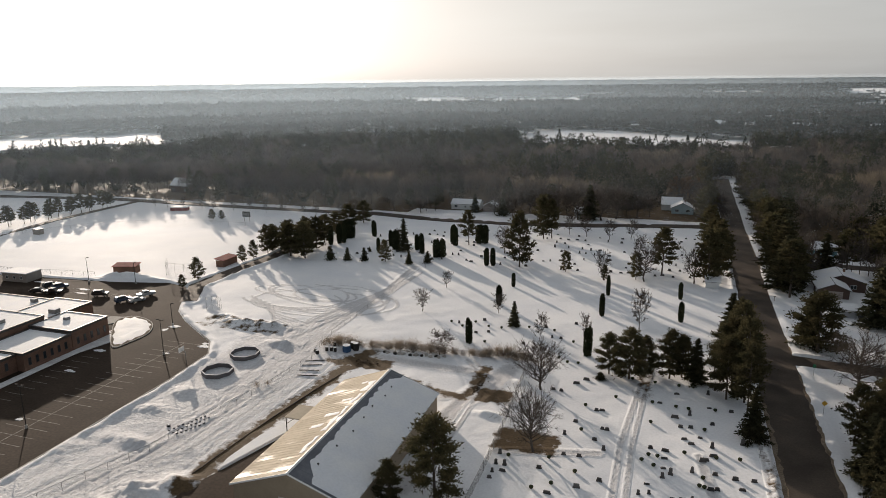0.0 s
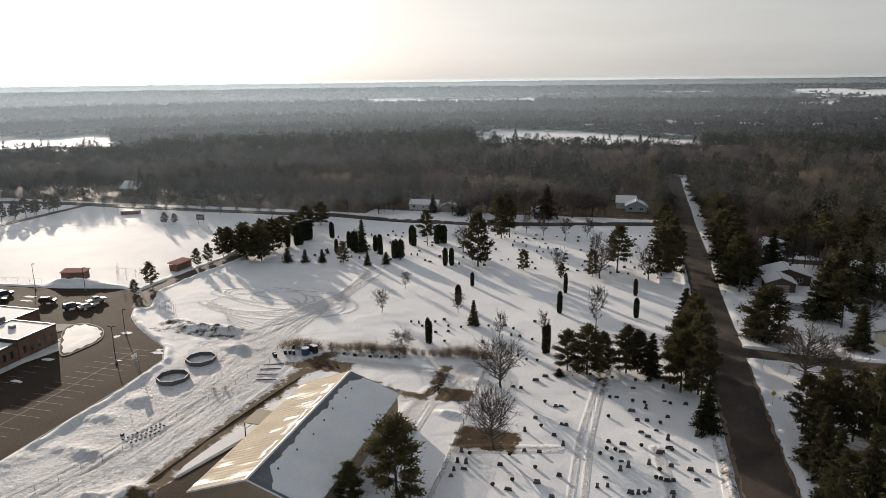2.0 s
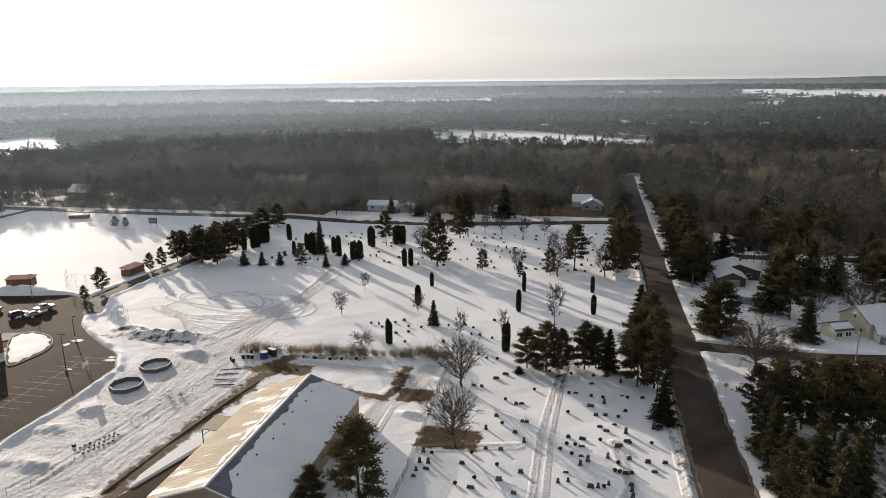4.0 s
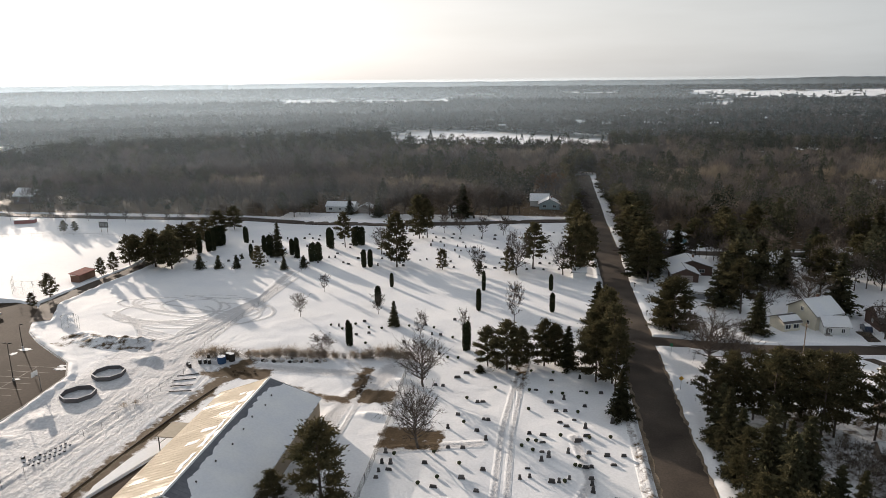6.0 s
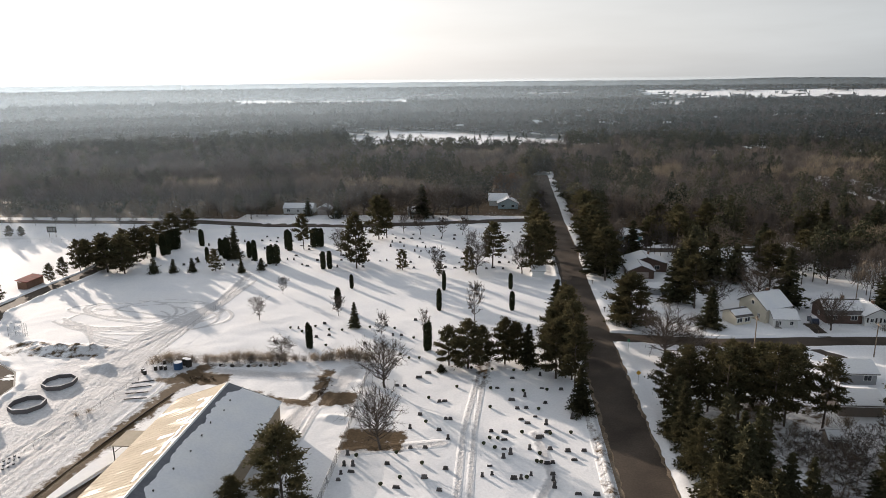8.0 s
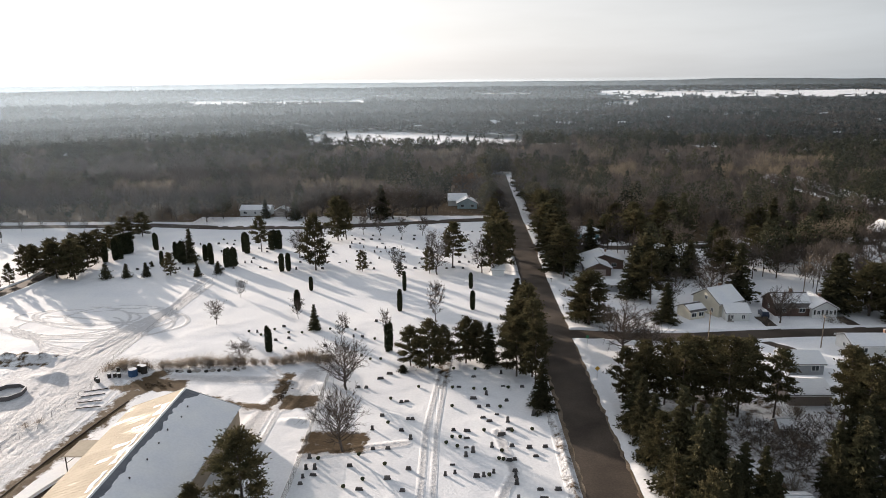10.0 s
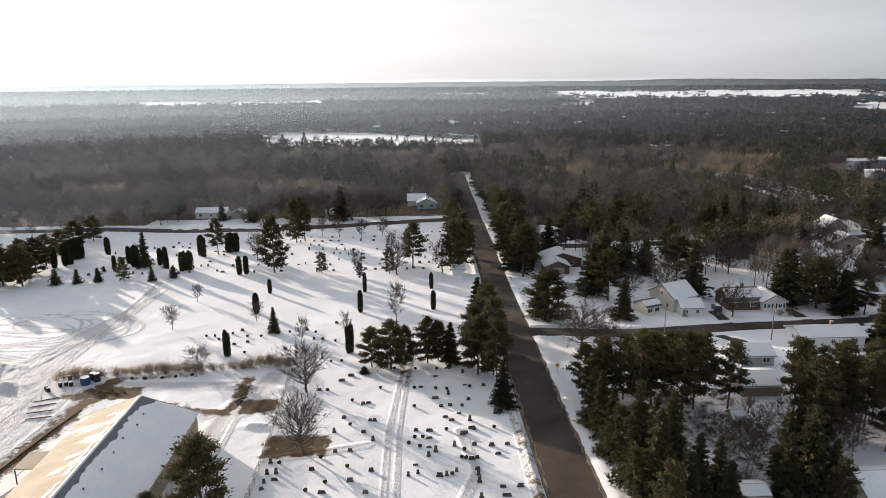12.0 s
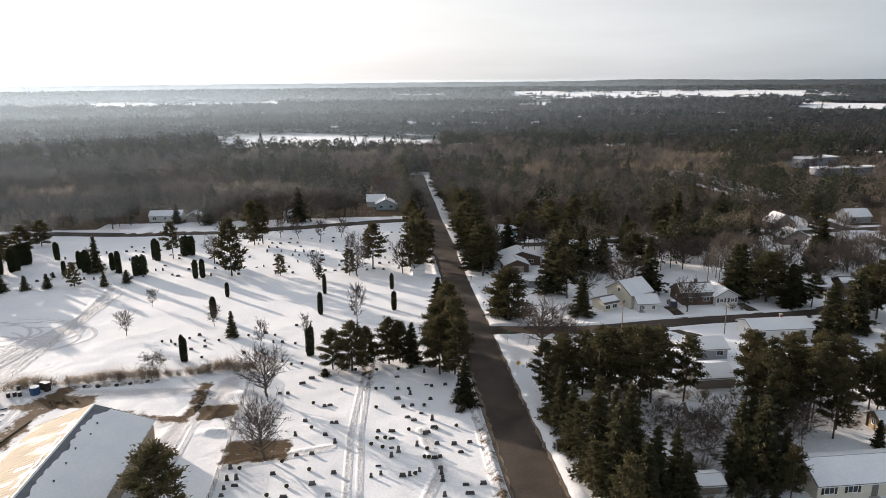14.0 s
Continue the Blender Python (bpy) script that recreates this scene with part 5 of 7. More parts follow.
def house(x, y, w, d, eave, ridge, wall_mat, label, along="x", turn=0, snow=0.18, south=("wide", "wide"), west=("small",), door_at=None, chimney=True, shutters=False, garage=False, category="house", cover=1.0, group=""):
    """A gabled house. x, y: its south-west corner; w: its length along x; d: along y; the ridge runs along x or y."""
    root = thing(category.replace(" ", "_"), pose(x, y, surface_z(x + w / 2, y + d / 2) - 0.05, 0, 0, turn), label, category, group)
    bm = bmesh.new()
    if along == "x":
        sec = [(0, 0), (d, 0), (d, eave), (d / 2, ridge), (0, eave)]
        rings = [[bm.verts.new((xx, p, q)) for p, q in sec] for xx in (0, w)]
    else:
        sec = [(0, 0), (w, 0), (w, eave), (w / 2, ridge), (0, eave)]
        rings = [[bm.verts.new((p, yy, q)) for p, q in sec] for yy in (0, d)]
    bm.faces.new(rings[0]), bm.faces.new(rings[1][::-1])
    for k in range(5):
        bm.faces.new((rings[0][k], rings[1][k], rings[1][(k + 1) % 5], rings[0][(k + 1) % 5]))
    bmesh.ops.recalc_face_normals(bm, faces=bm.faces[:])
    part("wall", bm, wall_mat, root)
    span, run = (d, w) if along == "x" else (w, d)
    ang = math.atan2(ridge - eave, span / 2)
    sl = math.hypot(ridge - eave, span / 2) + 0.5
    for side in (-1, 1):
        def pt(dist, along_, lift):
            h = side * (dist * math.cos(ang) + lift * math.sin(ang)) + span / 2
            z = ridge - dist * math.sin(ang) + lift * math.cos(ang)
            return (along_, h, z) if along == "x" else (h, along_, z)

        def slab(d0, d1, a0, a1, lo_, hi_):
            vs = [pt(dd, aa, ll) for ll in (lo_, hi_) for aa in (a0, a1) for dd in (d0, d1)]
            b = bmesh.new()
            q = [b.verts.new(v) for v in vs]
            for f in ((0, 2, 3, 1), (4, 5, 7, 6), (0, 1, 5, 4), (2, 6, 7, 3), (0, 4, 6, 2), (1, 3, 7, 5)):
                b.faces.new([q[k] for k in f])
            bmesh.ops.recalc_face_normals(b, faces=b.faces[:])
            return b

        roof = part("roof", slab(0, sl, -0.35, run + 0.35, 0.0, 0.14), SHINGLE, root, "grey shingle roof slope")
        if snow:
            s = slab(0.02 if cover >= 1 else 0.5, sl * min(1, cover) - 0.03, -0.33, run + 0.33, 0.14, 0.14 + snow)
            bmesh.ops.bevel(s, geom=s.edges[:], offset=0.05, segments=1, affect="EDGES")
            part("roof_snow", s, SNOW, roof, "thick snow on the roof")
        eave_board = slab(sl - 0.04, sl + 0.04, -0.35, run + 0.35, -0.14, 0.05)
        part("gutter", eave_board, WHITE, roof)
    n = len(south)
    for k, kind in enumerate(south):
        if kind:
            put_window(root, pose(w * (k + 0.5) / n, 0.0, min(1.0, eave - 1.7)), kind, shutters)
    for k, kind in enumerate(west):
        if kind:
            put_window(root, pose(0.0, d * (k + 0.5) / len(west), 1.0, 0, 0, -90), kind, shutters)
    if eave > 3.8:
        for k in range(2):
            put_window(root, pose(w * (k + 0.6) / 2.2, 0.0, 3.0), "small")
        put_window(root, pose(0.0, d * 0.5, 3.9, 0, 0, -90), "small")
    if door_at is not None:
        dr = part("door", box(door_at - 0.48, door_at + 0.48, -0.06, 0.02, 0.1, 2.15), paint("door_paint", (0.16, 0.15, 0.14)), root, "dark front door")
        part("handle", box(door_at + 0.32, door_at + 0.4, -0.1, -0.06, 1.05, 1.12), GALV, dr)
        part("step", box(door_at - 0.8, door_at + 0.8, -1.0, -0.02, -0.1, 0.16, 0.03), CONCRETE, root)
    if garage:
        g = part("garage_door", box(w / 2 - 2.2, w / 2 + 2.2, -0.05, 0.02, 0.02, 2.2), paint("garage_paint", (0.34, 0.29, 0.26)), root, "panelled garage door")
        for k in range(1, 4):
            part("door_seam", box(w / 2 - 2.18, w / 2 + 2.18, -0.065, -0.05, k * 0.55 - 0.015, k * 0.55 + 0.015), DARK, g)
    if chimney:
        cx, cy = w * 0.6, d * 0.55
        ch = part("chimney", box(cx - 0.3, cx + 0.3, cy - 0.3, cy + 0.3, eave, ridge + 0.9, 0.02), BRICK, root, "brick chimney stack")
        part("cap", box(cx - 0.36, cx + 0.36, cy - 0.36, cy + 0.36, ridge + 0.9, ridge + 1.0), CONCRETE, ch)
    return root


CREAM = paint("cream_siding", (0.60, 0.56, 0.46))
PALE = paint("white_siding", (0.66, 0.66, 0.64))
BROWN = paint("brown_siding", (0.11, 0.07, 0.055))
TAUPE = paint("taupe_siding", (0.24, 0.20, 0.17))
BLUE = paint("pale_blue_siding", (0.36, 0.45, 0.48))
GREY = paint("grey_siding", (0.33, 0.34, 0.35))
TEAL = paint("teal_siding", (0.16, 0.30, 0.33))

house(67.4, 167.4, 8.0, 9.0, 3.9, 6.7, CREAM, "cream two storey gabled house with a snowy roof", turn=25, south=(None, "small"), west=("small", "wide"))
house(59.6, 165.6, 4.6, 5.0, 2.4, 3.6, CREAM, "low cream side wing with dark windows", "x", turn=22, south=("wide", "wide"), west=(), chimney=False, category="house wing", cover=0.8)
house(68.4, 164.8, 5.8, 5.4, 2.3, 3.8, PALE, "low white entry wing beside the cream house", south=("small", "small"), west=(), door_at=1.0, chimney=False, category="house wing")
house(40.6, 206.0, 7.6, 7.5, 2.6, 4.2, BROWN, "brown double garage with a snowy gable", "y", south=(), west=("small",), garage=True, chimney=False, category="garage")
house(41.5, 214.2, 12.5, 9.0, 2.8, 4.8, BROWN, "brown bungalow with white trim and snowy roof", "y", south=(None, "wide"), west=("wide", "small"))
house(43.0, 189.5, 3.6, 4.5, 2.2, 3.0, GREY, "small grey yard shed with a snowy roof", south=(), west=(), chimney=False, category="shed")
house(66.5, 223.5, 13.0, 8.0, 2.7, 4.9, TAUPE, "low taupe ranch house under deep snow", south=("wide", None, "wide", "small"), west=("small",))
house(82.5, 168.5, 9.0, 8.0, 2.7, 5.2, BROWN, "brown gabled house half hidden by bare shrubs", "x", south=("small", "wide"), west=("small",), cover=0.75)
house(91.2, 167.0, 6.2, 8.5, 2.7, 4.4, PALE, "white house with a row of front windows", "y", south=("small", "small"), west=("wide",), shutters=True)
house(101.5, 230.0, 15.0, 7.0, 2.6, 4.0, GREY, "long low grey house behind bare poplars", south=("wide", "small", "wide"), west=())
house(69.0, 132.0, 7.0, 6.5, 2.6, 4.0, GREY, "grey cottage with white trim and snowy roof", south=(None, "wide"), west=("small",), chimney=False)
house(62.4, 118.0, 7.8, 7.4, 2.4, 3.6, TAUPE, "taupe garage with a deep snowy roof", south=(), west=(), chimney=False, category="garage")
house(87.5, 142.0, 15.0, 7.0, 2.6, 4.0, PALE, "long white ranch house with a snowy roof", south=("wide", "small", "wide"), west=("small",))
house(62.8, 80.9, 22.0, 7.6, 2.7, 4.6, CREAM, "long cream ranch house with dark shutters", south=("wide", "wide", None, "wide", "wide", "wide"), west=(None, "wide", None), door_at=9.0, shutters=True, chimney=False)
house(85.6, 97.6, 9.0, 3.6, 2.4, 3.4, paint("ochre_siding", (0.17, 0.125, 0.07)), "ochre cabin with a snowy roof among pines", "x", south=("small", "small"), west=("small",))
house(55.2, 106.2, 2.4, 2.4, 2.0, 2.8, TAUPE, "small taupe garden shed among trees", "x", south=("small",), west=(), chimney=False, category="shed")
house(42.6, 91.5, 4.4, 3.6, 1.9, 2.5, TAUPE, "low snow covered outbuilding in the grove", south=(), west=(), chimney=False, category="shed")
house(46.5, 84.0, 3.6, 3.0, 1.8, 2.4, TAUPE, "low snow covered outbuilding in the grove", south=(), west=(), chimney=False, category="shed")
house(11.0, 206.8, 3.8, 3.4, 2.2, 3.1, WHITE, "small white wooden shed at the cemetery edge", south=(), west=("small",), chimney=False, category="shed")
house(0.0, 323.5, 9.5, 8.0, 2.7, 5.0, BLUE, "pale blue house with a snowy gable roof", "y", south=("wide", "wide"), west=("small",))
house(-4.5, 331.0, 9.0, 8.0, 2.8, 5.6, PALE, "white house with a snowy roof among trees", "x", south=("wide",), west=("small",), chimney=False)
house(-101.0, 309.0, 14.0, 7.0, 2.7, 4.4, PALE, "long white house with a snowy roof by the woods", south=("wide", "small", "wide"), west=("small",))
house(-84.5, 307.0, 6.0, 6.0, 2.5, 4.2, TAUPE, "taupe garage with snowy roof by the road", "y", south=(), west=(), garage=True, chimney=False, category="garage")
house(-41.0, 303.0, 8.0, 6.0, 2.6, 4.2, GREY, "grey house with snowy roof behind the road", south=("wide", "small"), west=())
house(-272.0, 316.0, 12.0, 9.0, 4.2, 7.6, BROWN, "dark barn like house at the forest edge", "x", south=("wide", None, "wide"), west=("small",))
house(162.0, 540.0, 13.0, 9.0, 3.0, 6.0, PALE, "white house deep in the woods", south=("wide", "wide"), west=())
house(152.0, 214.0, 7.5, 8.0, 3.0, 6.0, PALE, "small white gabled house with sunlit snow", "y", south=("small", "small"), west=("small",))
house(161.0, 256.0, 9.0, 8.0, 3.0, 6.2, TAUPE, "taupe gabled house with snowy roof", "y", south=("small", "wide"), west=("small",))
house(198.0, 262.0, 10.0, 8.0, 3.0, 5.6, GREY, "grey house beside the far street", south=("wide", "small"), west=("small",))
house(150.0, 231.0, 10.0, 7.0, 2.8, 5.4, TAUPE, "taupe gabled house behind bare trees", "y", south=("wide",), west=("small",))
house(118.5, 172.0, 10.0, 7.0, 2.6, 4.4, TAUPE, "taupe house with a snowy roof under pines", south=("wide", "wide"), west=("small",))
house(131.0, 170.5, 8.0, 7.0, 2.7, 4.8, BROWN, "brown house with bare roof patches by pines", south=("wide",), west=("small",), cover=0.6)
house(46.5, 256.0, 8.0, 7.0, 2.7, 4.6, TEAL, "teal house behind two parked cars", "x", south=("wide", "small"), west=())
house(172.0, 226.0, 9.0, 7.0, 2.7, 4.8, PALE, "white house with a snowy roof among bare trees", "x", south=("wide", "small"), west=("small",))
house(128.0, 206.0, 9.0, 7.0, 2.7, 4.6, GREY, "grey house with a snowy roof behind the pines", "x", south=("wide", "small"), west=("small",))
for x, y, w, d, h, label in ((289, 437, 36, 13, 6.0, "large flat roofed school hall with a snowy roof"), (276, 398, 43, 9, 4.5, "long flat roofed block with rows of windows")):
    root = thing("hall", pose(x, y, 0, 0, 0, 16 if w < 40 else 4), label, "building")
    part("wall", box(0, w, 0, d, -0.2, h), paint("slate_wall", (0.20, 0.21, 0.24)), root)
    part("roof_snow", box(-0.3, w + 0.3, -0.3, d + 0.3, h, h + 0.45, 0.1), SNOW, root)
    for k in range(int(w / 4)):
        put_window(root, pose(2 + k * 4, 0.0, h - 2.6), "wide")
# ---- planted trees of the cemetery ----
CEDARS = [("slim_cedar", [(-121.9, 225.0, 7.0), (-119.6, 227.6, 7.5), (-112.1, 242.8, 6.2), (-98.8, 228.8, 6.1), (-100.1, 220.3, 5.0), (-87.2, 225.8, 5.8), (-84.4, 223.1, 6.9), (-57.3, 212.5, 5.9), (-55.3, 213.1, 5.9), (-43.4, 192.0, 4.2), (-43.4, 174.3, 5.6), (4.0, 193.6, 4.8), (4.1, 174.5, 5.2)]),
          ("cedar", [(-111.2, 242.0, 6.0), (-77.7, 238.6, 7.2), (-75.8, 236.3, 7.8), (-43.2, 144.7, 6.2), (-15.6, 192.1, 5.9), (-15.6, 173.5, 6.2), (-15.7, 145.7, 7.0), (-94.0, 223.6, 7.0), (-118.4, 229.0, 7.2), (-83.4, 221.5, 4.8)]),
          ("wide_cedar", [(-121.2, 236.0, 7.6), (-119.4, 237.5, 7.8), (-95.2, 224.8, 7.4), (-76.9, 217.9, 6.8), (-75.0, 218.6, 6.6), (-68.2, 242.3, 7.4), (-66.0, 242.8, 7.2)])]
for kind, spots in CEDARS:
    for x, y, h in spots:
        tree(kind, x, y, h, "dark upright columnar cedar standing in cemetery snow", "cedar", 1.0, "cemetery cedars")
for x, y, h in [(-112.1, 205.9, 5.1), (-106.0, 206.9, 4.7), (-99.9, 207.8, 4.7), (-83.1, 207.3, 4.5), (-77.5, 210.4, 4.2), (-103, 219, 2.0)]:
    tree("young_spruce", x, y, h, "small dark conical spruce in a row", "spruce", 1.0, "young spruces")
for x, y, h, w in [(-91.5, 223.6, 12.2, 0.9), (-35.6, 159.0, 6.9, 0.95), (15.7, 116.6, 9.6, 1.15), (15.4, 167.9, 11.0, 1.2), (15.2, 158.0, 10.0, 1.1), (6.9, 137.7, 9.8, 1.1)]:
    tree("spruce", x, y, h, "dense dark green spruce with drooping limbs", "spruce", w)
for x, y, h, w in [(-92.3, 208.5, 7.8, 0.8), (-31.0, 213.0, 7.2, 0.85), (-9.0, 210.2, 9.0, 0.75), (-10.2, 137.0, 9.2, 0.9), (-6.0, 136.0, 11.2, 1.1), (-3.0, 138.5, 9.0, 1.0), (1.9, 138.4, 10.6, 1.0), (4.3, 139.5, 9.4, 0.9), (-30.6, 84.4, 13.2, 1.05), (-36.4, 80.6, 7.4, 0.95)]:
    tree("full_pine", x, y, h, "full crowned dark green pine standing in snow", "pine tree", w)
for kind, x, y, h, w in [("full_pine", -46.5, 214.2, 18.9, 0.78), ("full_pine", -46.3, 256.3, 17.4, 0.8), ("pine", -43.5, 258.5, 15.5, 0.9), ("pine", -1.6, 217.6, 15.6, 1.1), ("pine", -71.2, 238.5, 13.4, 0.9), ("full_pine", 11.8, 209.8, 17.6, 0.75), ("full_pine", 14.8, 214.0, 16.4, 0.75), ("pine", 14.5, 221.5, 15.0, 0.95), ("full_pine", 15.2, 230.0, 16.0, 0.8), ("pine", 14.5, 240, 15, 1.0), ("pine", 15.0, 252, 14, 1.0), ("pine", 14.0, 265, 15, 1.0),
                         ("full_pine", 13.8, 138.1, 15.0, 0.78), ("pine", 15.6, 131.2, 17.0, 0.85), ("full_pine", 12.4, 131.5, 13.0, 0.8), ("pine", 15.8, 144.5, 16.5, 0.8), ("full_pine", 12.6, 142.5, 12.0, 0.8), ("pine", 15.8, 150.5, 15, 0.8), ("spruce", 13.0, 148.0, 11.0, 1.0), ("pine", 15.6, 125.5, 14.5, 0.8)]:
    tree(kind, x, y, h, "tall dark green pine with open layered limbs" if kind == "pine" else "tall dense dark green conifer standing in snow", "pine tree", w)
# pines along the ball field lane
for x, y, h, w in [(-139.9, 170.4, 7.3, 0.9), (-139.8, 162.6, 4.2, 0.9), (-139.4, 199.6, 6.8, 0.8), (-139.6, 193.6, 6.2, 0.8), (-137.6, 206.3, 10.9, 0.8), (-138.8, 211.2, 9.6, 0.9), (-128.1, 206.2, 12.2, 1.0), (-121.5, 204.8, 13.2, 1.0), (-131.0, 210, 12.0, 1.1), (-124.7, 218.6, 12.2, 1.1), (-126.0, 212.0, 11.5, 1.0), (-126.0, 227.7, 11.1, 1.0), (-141, 216, 9, 0.9), (-130.5, 222, 11, 1.0), (-127, 240, 10, 1.0), (-128, 252, 11, 1.0), (-127.5, 266, 10, 1.0), (-198.1, 254.5, 4.8, 1.0), (-193.5, 255.7, 4.4, 1.0)]:
    tree("full_pine", x, y, h, "dark pine beside the ball field lane", "pine tree", w * (1.0 if h < 9 else 1.12), "lane pines")
for k in range(17):
    tree("pine", -278 + 0.6 * k + 2.0 * math.sin(k * 2.3), 213 + k * 3.5, 8.6 + 1.1 * math.sin(k * 1.9), "dark low pine in a field windbreak row", "pine tree", 1.1, "windbreak pines")
for k in range(13):
    tree("young_tree", -250 + k * 9.5 + 2.5 * math.sin(k * 3.1), 276.5 + 1.5 * math.cos(k * 2.2), 6.0 + 1.5 * math.sin(k * 1.3), "slender leafless tree between the field and far road", "bare tree", 0.8)

# bare trees
for x, y, h, w in [(-22.4, 125.2, 10.6, 0.92), (-19.3, 101.6, 10.6, 0.96), (-6.5, 209.0, 12.3, 0.8), (7.9, 210.2, 11.2, 0.75), (-55.3, 229.7, 9.8, 0.9), (37.2, 143.6, 10.8, 1.3), (41.0, 137.0, 9.0, 1.1), (118.0, 152.5, 9.0, 1.0), (128.0, 178.0, 11.0, 1.1), (150, 196, 12.0, 1.1), (69.0, 178.0, 12.0, 1.0), (81.5, 163.6, 8.5, 1.1), (57.5, 176.0, 10.0, 1.0)]:
    tree("oak", x, y, h, "broad leafless oak with spreading bare limbs", "bare tree", w)
for x, y, h, w in [(-61.7, 162.8, 7.4, 0.9), (-62.3, 185.1, 6.0, 0.8), (-41.7, 167.4, 6.5, 0.85), (-27.7, 151.7, 7.9, 0.6), (-17.1, 156.0, 7.2, 0.6), (-5.6, 165.2, 12.4, 0.65), (-18.3, 206.8, 10.6, 0.7), (-47.6, 136.0, 6.4, 1.3), (-97.5, 234.5, 6.5, 1.0), (36.6, 133.0, 6.0, 1.0), (-10, 242, 8, 0.9), (-22, 263, 9, 0.8), (-14, 266, 9, 0.8), (-38, 268, 10, 0.8), (-31, 266, 10, 0.8)]:
    tree("young_tree", x, y, h, "slender leafless young tree in the snow", "bare tree", w)
tree("full_pine", -18.1, 206.6, 5.0, "low brownish pine under a bare tree", "pine tree", 0.8)

library("rusty_oak", bare_meshes, 11.0, BARK, RUST_LEAF, (131,), spread=1.2, limbs=30, trunk=0.3, low=0.2, twig=1.4, fine=3.2)
for x, y, h in [(2.5, 362.0, 12.5), (8.5, 368.0, 11.0)]:
    tree("rusty_oak", x, y, h, "oak that still holds rust brown leaves", "oak tree", 1.1)
# shrub line behind the metal shed
library("shrub", shrub_meshes, 3.0, GREY_BARK, PALE_TWIG, (101, 102, 103), stems=280)
library("grey_shrub", shrub_meshes, 3.0, GREY_BARK, TWIG, (104, 105, 106), stems=230)
rng = np.random.RandomState(8)
for k in range(62):
    x = -76 + k * 0.79 + rng.uniform(-0.5, 0.5)
    y = 134.2 + max(0, (x + 76)) * 0.105 + rng.uniform(-1.0, 1.0)
    thick = smooth_noise(np.array([x]), np.array([3.0]), 5.0, 81)[0]
    if thick < -0.15 and rng.uniform() < 0.6:
        continue
    tree("shrub" if rng.uniform() < 0.85 else "grey_shrub", x, y, max(1.0, 1.9 + 1.3 * thick + rng.uniform(-0.5, 0.6)), "bushy leafless shrub in an uneven hedge row", "shrub", 1.2, "hedge shrubs")
for x, y, h in [(-78, 109.5, 1.4), (-76.5, 111.0, 1.2), (92.0, 147.5, 2.0), (78.0, 164.2, 2.2), (94.0, 163.6, 2.4), (96.5, 163.2, 2.0), (36.0, 184.0, 2.4), (50.5, 168.0, 2.6), (53.5, 168.5, 2.4), (66.0, 150.0, 1.5)]:
    tree("shrub", x, y, h, "bushy leafless shrub standing alone in snow", "shrub", 1.2)
tree("young_spruce", -11.6, 133.8, 1.6, "low round evergreen bush in snow", "shrub", 2.2)

# ---- grove beside the road ----
GROVE = [(31.6, 119.4, 11.5), (34.0, 114.3, 13.7), (39.2, 118.4, 13.4), (39.6, 111.3, 16.0), (47.7, 119.9, 13.6), (46.6, 108.3, 17.6), (54.4, 119.1, 13.6), (36.2, 122.0, 12.0), (43.5, 115.0, 15.0), (51.0, 113.5, 15.2), (44.0, 122.5, 12.6), (57.0, 112.5, 14.0), (50.0, 122.0, 12.5)]
GROVE_EAST = [(70.8, 112.7, 12.4), (69.0, 105.7, 15.3), (79.5, 113.7, 13.2), (80.5, 106.5, 16.0), (84.0, 105.6, 15.0), (75.0, 109.5, 14.6), (88.2, 108.7, 12.2), (93.4, 107.3, 13.0), (73.0, 115.5, 12.0), (83.5, 112.5, 12.8), (77.0, 103.5, 15.0), (66.5, 101.5, 15.5), (74.0, 100.5, 14.5), (79.0, 99.8, 13.5), (85.5, 100.8, 13.5), (97.5, 112.0, 13.0), (100.0, 104.0, 13.0)]
for kind, spots in (("pine", GROVE), ("tall_pine", GROVE_EAST)):
    for x, y, h in spots:
        tree(kind, x, y, h, "tall pine with a bare trunk in the roadside grove", "pine tree", 0.95, "grove pines")
for x, y, h, w in [(31.2, 98.3, 12.2, 1.1), (32.6, 89.8, 17.5, 1.0), (38.6, 92.3, 14.6, 1.05), (43.1, 85.4, 10.7, 1.0), (33.8, 84.6, 15.8, 1.05), (39.5, 84.0, 12.0, 1.0), (31.5, 106.0, 12.0, 1.1), (56.6, 85.4, 15.0, 1.1), (52.8, 84.5, 11.3, 1.0), (64.0, 96.5, 13.0, 1.1), (59.0, 93.0, 11.5, 1.1), (82.0, 93.5, 5.2, 1.2), (35.5, 78.0, 13.0, 1.1), (41.0, 77.5, 11.5, 1.1), (53.0, 76.0, 7.0, 1.1), (47.0, 74.5, 9.0, 1.0), (60.0, 85.0, 10.0, 1.0), (38.0, 97.5, 11.0, 1.0), (31.2, 109.5, 11.0, 1.2), (58.4, 89.5, 13.0, 1.0), (61.5, 93.5, 11.5, 1.0), (55.0, 89.0, 12.5, 1.0)]:
    tree("spruce", x, y, h, "dark green conifer in the roadside grove", "spruce", w * 0.86, "grove conifers")
library("birch", bare_meshes, 9.0, BIRCH_BARK, TWIG, (111, 112), spread=0.8, limbs=16, trunk=0.11, low=0.3, twig=0.8)
